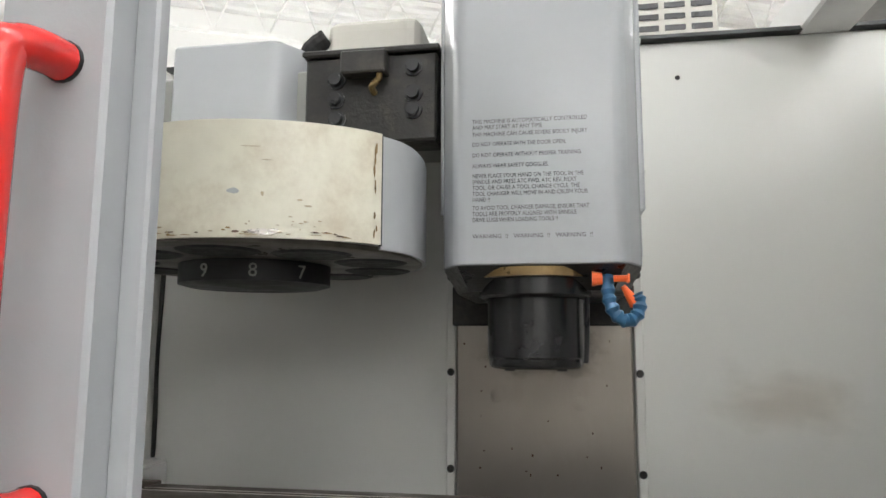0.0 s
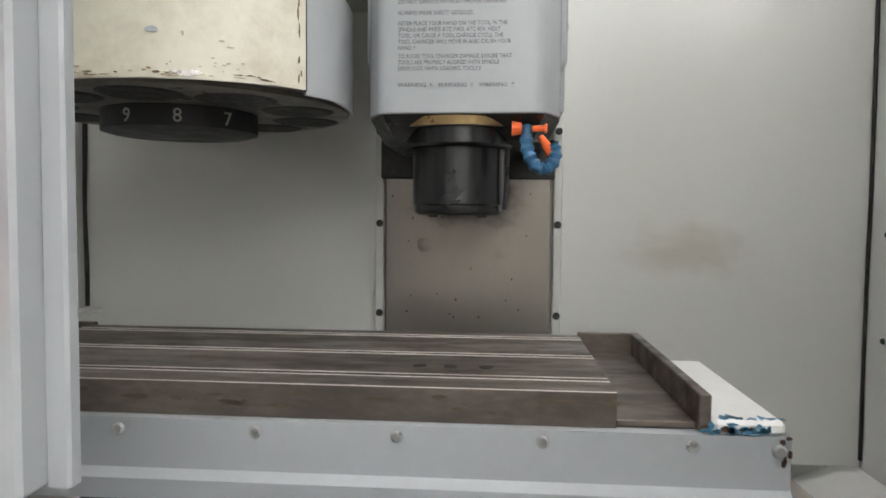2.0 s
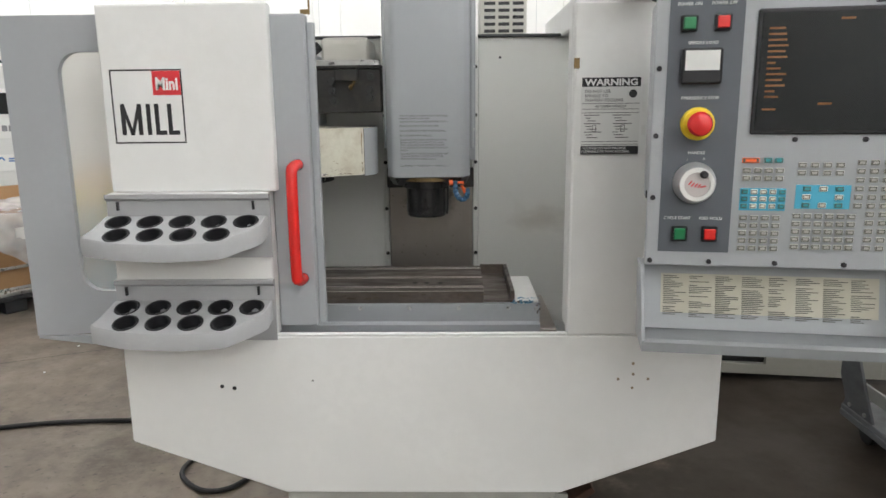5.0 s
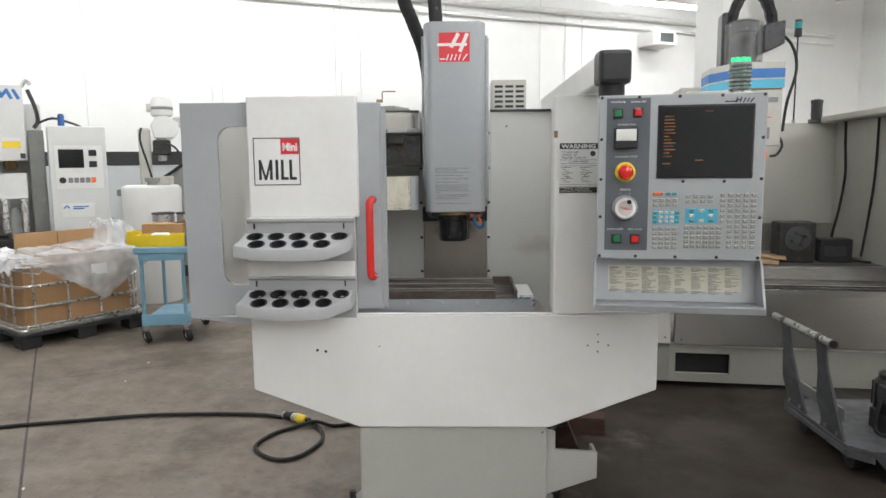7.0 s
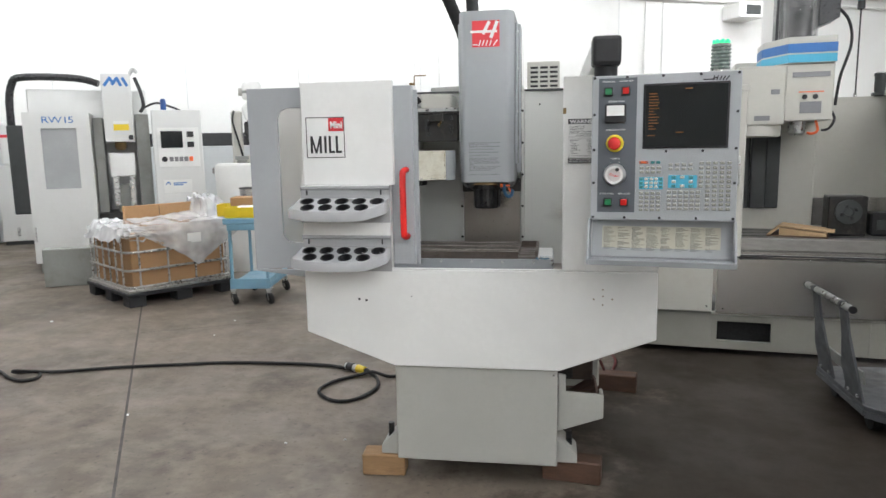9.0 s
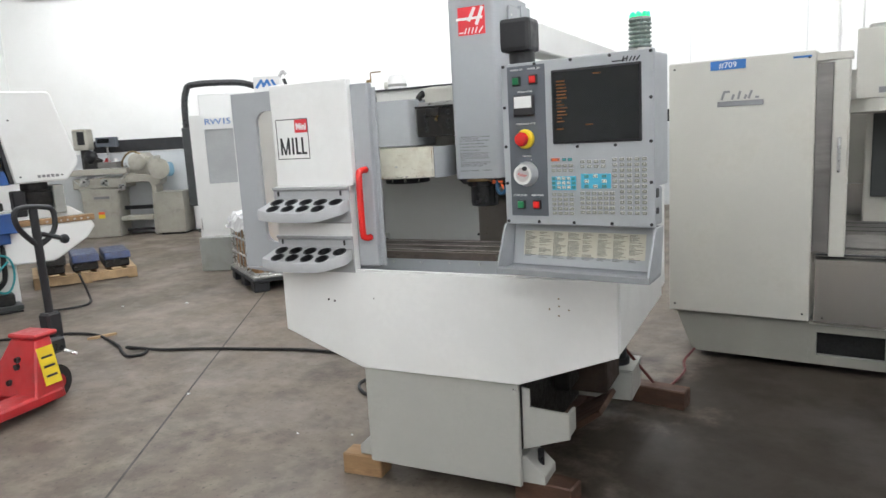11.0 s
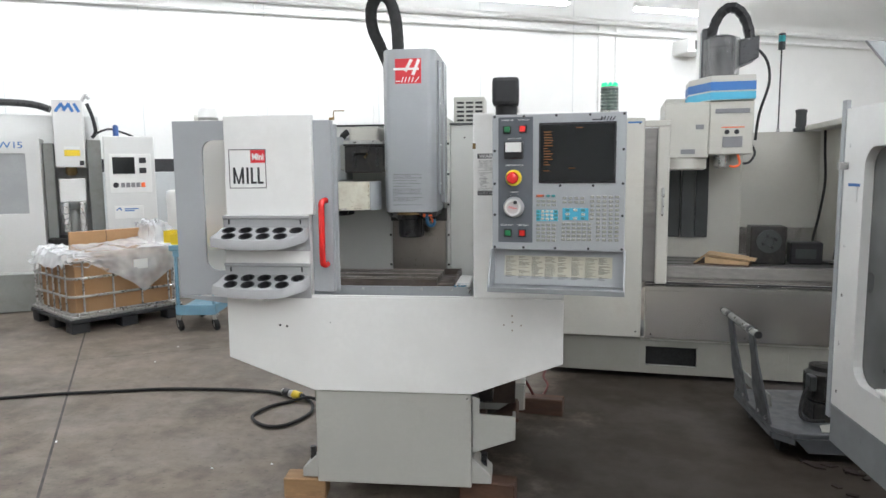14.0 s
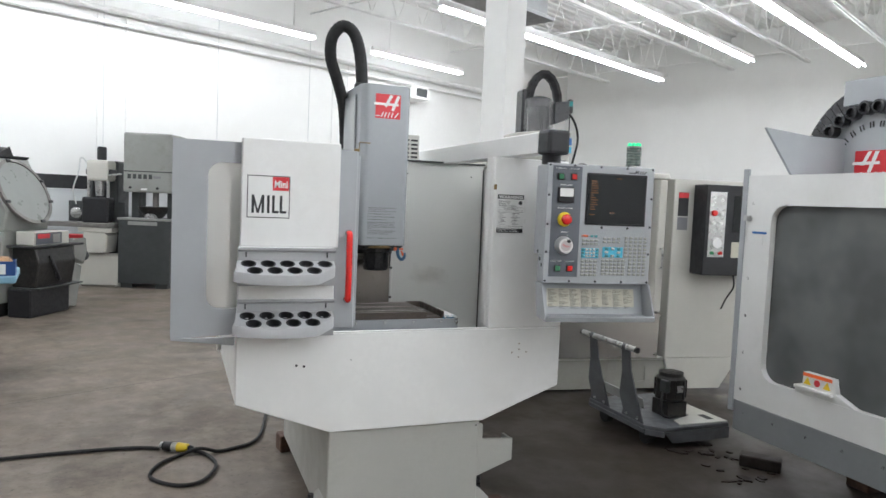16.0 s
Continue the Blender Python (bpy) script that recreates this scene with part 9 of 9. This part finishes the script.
def comparator():
    c = thing("optical_comparator", (-2.9, 5.9, 0), "large grey optical comparator with a tilted round screen", "comparator")
    part("hood", prism([(-1.35, 1.03), (-0.163, 1.592), (0.09, 1.065), (0.06, 0.86), (-1.35, 0.80)], "y", 0.0, 0.66, 0.012), M_OLDGREY, c, "grey sheet metal hood", SF)
    part("cabinet", prism([(-1.30, 0.799), (0.055, 0.859), (0.03, 0.50), (0.0, 0.14), (-1.30, 0.14)], "y", 0.004, 0.60, 0.008), M_OLDGREY, c, at=SF)
    part("plinth", box(-1.25, -0.03, 0.03, 0.56, 0.0, 0.139, 0.006), M_GRIME, c, at=SF)
    part("slope_trim", prism([(-1.36, 1.035), (-0.17, 1.60), (-0.155, 1.62), (-1.37, 1.06)], "y", -0.012, 0.67, 0.003), M_DARKGREY, c, at=SF)
    part("lamp_house", prism([(-0.90, 1.255), (-0.185, 1.60), (-0.20, 1.68), (-0.245, 1.71), (-0.90, 1.40)], "y", 0.08, 0.45, 0.012), M_GRIME, c, "black lamp house", SF)
    tilt = SF @ Matrix.Translation((-0.004, 0.345, 1.245)) @ pose(0, 0, 0, 0, -25.6, 0)
    ring = part("screen_ring", lathe([(0.345, 0.0), (0.36, 0.012), (0.36, 0.04), (0.325, 0.042), (0.320, 0.02)], (0, 0, 0), 56, axis="x"), M_BRUSHED, c, "worn steel scale ring", tilt, True)
    part("screen", lathe([(0.322, 0.024), (0.322, 0.030)], (0, 0, 0), 56, axis="x"), M_GROUNDGLASS, ring, "frosted grey round screen", tilt)
    for a in (20, 100, 200, 280, 340):
        y, z = 0.342 * math.cos(radians(a)), 0.342 * math.sin(radians(a))
        part("screen_clip", box(0.038, 0.055, y - 0.03, y + 0.03, z - 0.014, z + 0.014, 0.004), M_OXIDE, ring, at=tilt)
    part("visor", prism([(0.14, 1.60), (0.42, 1.60), (0.36, 1.71)], "x", -0.16, -0.15, 0.0), M_BLACK, c, "black visor", SF)
    hexa = [(-0.40 + 0.10 * math.cos(math.pi / 6 + k * math.pi / 3), 1.10 + 0.10 * math.sin(math.pi / 6 + k * math.pi / 3)) for k in range(6)]
    hexb = [(-0.40 + 0.085 * math.cos(math.pi / 6 + k * math.pi / 3), 1.10 + 0.085 * math.sin(math.pi / 6 + k * math.pi / 3)) for k in range(6)]
    emb = part("emblem", prism(hexa, "y", -0.003, 0.001), M_DARKGREY, c, "dark hexagonal emblem", SF)
    part("emblem_field", prism(hexb, "y", -0.005, -0.0028), M_OLDGREY, emb, at=SF)
    for x in (-0.435, -0.375):
        part("emblem_bar", box(x - 0.018, x + 0.018, -0.007, -0.0048, 1.065, 1.135, 0.0), M_DARKGREY, emb, at=SF)
    part("knob", rod((-0.24, -0.03, 0.93), (-0.24, 0.0, 0.93), 0.016, seg=12), M_BLACK, c, at=SF, smooth=True)
    # the dark stage in front
    part("stage_body", prism([(0.05, 0.30), (0.30, 0.30), (0.34, 0.55), (0.30, 0.70), (0.05, 0.70)], "y", 0.12, 0.72, 0.012), M_GRIME, c, "grimy black stage body", SF)
    part("shelf", box(0.03, 0.36, 0.10, 0.82, 0.285, 0.30, 0.003), M_DARKGREY, c, at=SF)
    part("lower_body", box(0.03, 0.28, 0.08, 0.70, 0.0, 0.284, 0.012), M_BLACK, c, at=SF)
    part("stage_hose", tube([(0.33, 0.30, 0.62), (0.37, 0.32, 0.50), (0.37, 0.38, 0.40), (0.33, 0.45, 0.36)], 0.018, 8, 5), M_OXIDE, c, at=SF, smooth=True)
    part("stage_ledge", box(0.03, 0.34, 0.05, 0.86, 0.70, 0.722, 0.004), M_BLACK, c, at=SF)
    part("work_stage", prism([(0.86, 0.55), (1.06, 0.46), (1.12, 0.60), (1.10, 0.76), (0.86, 0.76)], "x", 0.05, 0.22, 0.012), M_OLDGREY, c, "grey work stage", SF)
    part("stage_leg", prism([(0.80, 0.02), (0.95, 0.0), (1.05, 0.44), (0.90, 0.50), (0.84, 0.44)], "x", 0.08, 0.2, 0.008), M_OLDGREY, c, at=SF)
    part("stage_motor", rod((0.14, 1.05, 0.55), (0.14, 1.18, 0.55), 0.06, seg=16), M_DARKGREY, c, at=SF, smooth=True)
    r = thing("readout_box", (-2.3, 5.6, 0.73), "cream instrument box with a red display window", "readout")
    part("case", box(0.10, 0.30, 0.11, 0.66, 0.7225, 0.86, 0.008), M_OFFWHITE, r, at=SF)
    part("face", box(0.298, 0.305, 0.13, 0.53, 0.735, 0.85, 0.001), M_CHARCOAL, r, at=SF)
    part("display", box(0.304, 0.309, 0.15, 0.33, 0.795, 0.84, 0.001), M_REDINK, r, "dark red display", SF)
    part("keypad", box(0.304, 0.309, 0.38, 0.50, 0.745, 0.835, 0.001), M_OLDGREY, r, at=SF)
    t = thing("red_tin", (-2.1, 6.0, 0.76), "flat red tin on the comparator stage", "tin")
    part("tin", rod((0.14, 0.98, 0.761), (0.14, 0.98, 0.80), 0.10, seg=22, bevel=0.006), M_REDPAINT, t, at=SF, smooth=True)


comparator()
GR = pose(-1.69, 7.76, 0, 0, 0, -20)


def heavy_press():
    g = thing("bench_press_machine", (-1.4, 7.7, 0), "old grey floor press with a boxy head over a dark cabinet", "machine")
    part("cabinet", box(0.0, 0.69, 0.0, 0.55, 0.06, 0.92, 0.012), M_DARKGREY, g, "dark green-grey cabinet", GR)
    for x in (0.03, 0.50):
        part("foot", box(x, x + 0.16, 0.02, 0.5, 0.0, 0.062, 0.004), M_DARKGREY, g, at=GR)
    part("name_strip", box(0.13, 0.52, -0.006, 0.001, 0.85, 0.90, 0.002), M_OLDGREY, g, "pale name strip", GR)
    part("worktop", box(-0.01, 0.70, -0.01, 0.56, 0.915, 0.945, 0.005), M_OLDGREY, g, at=GR)
    for x in (0.10, 0.58):
        part("column", box(x, x + 0.10, 0.18, 0.42, 0.94, 1.32, 0.006), M_DARKGREY, g, at=GR)
    part("spindle", rod((0.42, 0.2, 1.05), (0.42, 0.2, 1.30), 0.04, seg=16), M_BRUSHED, g, at=GR, smooth=True)
    part("bowl", lathe([(0.10, 0.945), (0.13, 0.97), (0.19, 1.05), (0.20, 1.10), (0.17, 1.10), (0.05, 1.06)], (0.40, 0.2, 0), 28), M_GRIME, g, at=GR, smooth=True)
    part("chuck_base", lathe([(0.08, 0.945), (0.08, 0.99), (0.05, 1.02)], (0.40, 0.10, 0), 20), M_STEEL, g, at=GR, smooth=True)
    h = part("head", box(0.06, 0.70, 0.0, 0.52, 1.29, 2.08, 0.03, 3), M_OLDGREY, g, "grey rounded head casing", GR)
    part("head_groove", box(0.062, 0.702, -0.002, 0.522, 1.56, 1.575, 0.0), M_DARKGREY, h, at=GR)
    for k in range(5):
        part("name_bar", box(0.12 + k * 0.07, 0.165 + k * 0.07, -0.004, 0.001, 1.47, 1.53, 0.0), M_DARKGREY, h, at=GR)
    part("label_bar", box(0.46, 0.56, -0.004, 0.001, 1.48, 1.51, 0.0), M_GREYINK, h, at=GR)
    for x in (0.16, 0.52):
        part("knob", rod((x, 0.0, 1.35), (x, -0.02, 1.35), 0.016, seg=10), M_BLACK, h, at=GR)
    part("plate", box(0.30, 0.38, -0.004, 0.001, 1.32, 1.345, 0.0), M_LABEL, h, at=GR)
    k = thing("knee_mill", (-2.0, 7.9, 0), "old white and grey knee mill with a long table", "milling machine")
    part("base", box(-0.54, 0.0, 0.05, 0.5, 0.0, 0.44, 0.02), M_OFFWHITE, k, "off-white base", GR)
    part("column", box(-0.50, -0.12, 0.25, 0.62, 0.4, 1.70, 0.02), M_DARKGREY, k, at=GR)
    part("knee", prism([(-0.42, 0.46), (-0.14, 0.46), (-0.12, 0.70), (-0.16, 0.74), (-0.42, 0.74), (-0.46, 0.70)], "y", -0.05, 0.3, 0.012), M_OFFWHITE, k, "off-white knee", GR)
    part("saddle", box(-0.5, -0.05, -0.06, 0.24, 0.735, 0.80, 0.008), M_OFFWHITE, k, at=GR)
    part("table", box(-0.93, -0.012, -0.08, 0.20, 0.80, 0.86, 0.006), M_BRUSHED, k, "long ground steel table", GR)
    part("splash_guard", box(-0.78, -0.02, 0.24, 0.27, 0.86, 1.14, 0.004), M_DARKGREY, k, at=GR)
    part("vise", box(-0.48, -0.13, -0.02, 0.20, 0.86, 1.20, 0.02), M_BLACK, k, "black grimy fixture", GR)
    part("handwheel", lathe([(0.06, 0), (0.075, 0.008), (0.075, 0.02), (0.06, 0.028)], (-0.64, 0.18, 0.98), 20, axis="y"), M_STEEL, k, at=GR, smooth=True)
    part("head", box(-0.44, -0.15, 0.02, 0.36, 1.42, 1.70, 0.04, 2), M_OFFWHITE, k, "white head casting", GR)
    part("head_band", box(-0.46, -0.13, 0.05, 0.34, 1.50, 1.58, 0.01), M_OXIDE, k, at=GR)
    part("motor", rod((-0.29, 0.15, 1.70), (-0.29, 0.15, 1.88), 0.06, seg=16, bevel=0.01), M_BLACK, k, at=GR, smooth=True)
    part("quill", rod((-0.30, 0.12, 1.22), (-0.30, 0.12, 1.42), 0.05, 0.065, seg=16), M_STEEL, k, at=GR, smooth=True)
    for x in (-0.44, -0.18):
        part("guide", rod((x, 0.1, 1.2), (x, 0.1, 1.5), 0.02, seg=10), M_STEEL, k, at=GR, smooth=True)
    part("air_tube", tube([(-0.46, 0.1, 1.65), (-0.52, 0.05, 1.72), (-0.56, 0.05, 1.5), (-0.62, 0.05, 1.3), (-0.58, 0.05, 1.1)], 0.010, 7, 5), M_BINFILL, k, at=GR, smooth=True)
    part("feed_lever", rod((-0.15, 0.05, 1.5), (0.03, 0.02, 1.52), 0.012, seg=8), M_STEEL, k, at=GR, smooth=True)


heavy_press()


# ---- stains, scuffs and painted head shade on the mill ----
def stain_or_shade(name, x0, x1, z0, z1, y, mat, parent):
    b = bmesh.new()
    b.faces.new([b.verts.new(q) for q in ((x0, y, z0), (x1, y, z0), (x1, y, z1), (x0, y, z1))])
    return part(name, b, mat, parent)


def fleck(name, p, w, h, mat, parent, at=None):
    pts = []
    for k in range(9):
        a = 2 * math.pi * k / 9
        r = random.uniform(0.55, 1.0)
        pts.append((p[0] + w / 2 * r * math.cos(a), p[2] + h / 2 * r * math.sin(a)))
    return part(name, prism(pts, "y", p[1] - 0.0006, p[1] + 0.0003), mat, parent, at=at)


random.seed(11)


def on_drum(name, x, z, w, h, mat, lift=0.0004):
    a = math.asin((x - CX) / R)
    return fleck(name, (0, 0, z), w, h, mat, car, Matrix.Translation((CX + (R + lift) * math.sin(a), CY - (R + lift) * math.cos(a), 0)) @ pose(0, 0, 0, 0, 0, math.degrees(a)))


on_drum("grey_spot", -0.416, 1.1895, 0.016, 0.007, M_GREY)
for x, z, w, h in ((-0.388, 1.1495, 0.030, 0.009), (-0.377, 1.1500, 0.014, 0.009)):
    on_drum("bare_patch", x, z, w, h, M_BARE, 0.0005)
for x, z, w, h in ((-0.354, 1.1822, 0.008, 0.0022), (-0.3475, 1.1765, 0.009, 0.002), (-0.388, 1.187, 0.004, 0.006), (-0.4010, 1.2350, 0.022, 0.0011), (-0.385, 1.2215, 0.014, 0.0010)):
    on_drum("scratch", x, z, w, h, M_SCUFF)
for k in range(34):
    x = random.uniform(-0.50, -0.30)
    on_drum("scuff", x, 1.146 + abs(random.gauss(0, 0.004)), random.uniform(0.004, 0.016), random.uniform(0.001, 0.0028), random.choice((M_SCUFF, M_BRONZE, M_RUST)))
for k in range(12):
    on_drum("scuff", random.choice((-0.405, -0.35, -0.348, -0.362)) + random.gauss(0, 0.006), 1.158 + random.gauss(0, 0.004), random.uniform(0.002, 0.006), random.uniform(0.0008, 0.002), M_SCUFF)
for k in range(9):
    on_drum("edge_grime", -0.2895 + random.gauss(0, 0.0006), random.uniform(1.148, 1.250), 0.0022, random.uniform(0.006, 0.02), M_BRONZE)
# blue coolant dye and brown grime at the table's end
for k in range(26):
    fleck("dye_stain", (TX1 + 0.068 + 0.060 * random.random() ** 1.6, TY0 - 0.0094, 0.8375 + 0.008 * random.random()), random.uniform(0.004, 0.014), random.uniform(0.003, 0.008), random.choice((M_DYE, M_DYE, M_CARTBLUE, M_RUST)), tab)
for k in range(6):
    x, z = TX1 + 0.085 + 0.050 * random.random(), 0.8484
    w = random.uniform(0.004, 0.012)
    part("dye_stain", prism([(x + w * random.uniform(0.5, 1) * math.cos(q * math.pi / 4), TY0 - 0.004 + abs(random.gauss(0, 0.006)) + w * random.uniform(0.3, 0.6) * math.sin(q * math.pi / 4)) for q in range(8)], "z", 0.8478, z), M_DYE, tab)
for k in range(20):
    x, w, h = random.uniform(TX0 + 0.1, TX1), random.uniform(0.008, 0.035), random.uniform(0.003, 0.009)
    fleck("brown_stain", (x, TY0 - 0.0003, random.uniform(0.845, 0.863)), w, h, M_TABLEBROWN, tab)
for k in range(7):
    fleck("grime_spot", (TX1 + 0.131 + random.gauss(0, 0.004), 0.2402, 0.824 + random.gauss(0, 0.006)), random.uniform(0.003, 0.008), random.uniform(0.003, 0.008), M_RUST, tab)
for k in range(26):
    fleck("rust_speck", (random.uniform(-0.25, -0.005), 0.7519, random.uniform(0.77, 1.06)), random.uniform(0.002, 0.005), random.uniform(0.002, 0.006), M_RUST, cover)
# the head's shade and reflection on the way cover, painted on
stain_or_shade("head_shade_patch", -0.256, 0.002, 0.955, 1.116, 0.7514, M_HEADSHADE, cover)
stain_or_shade("brown_stain", 0.06, 0.38, 0.87, 1.05, 0.7988, M_SMEAR, mill)
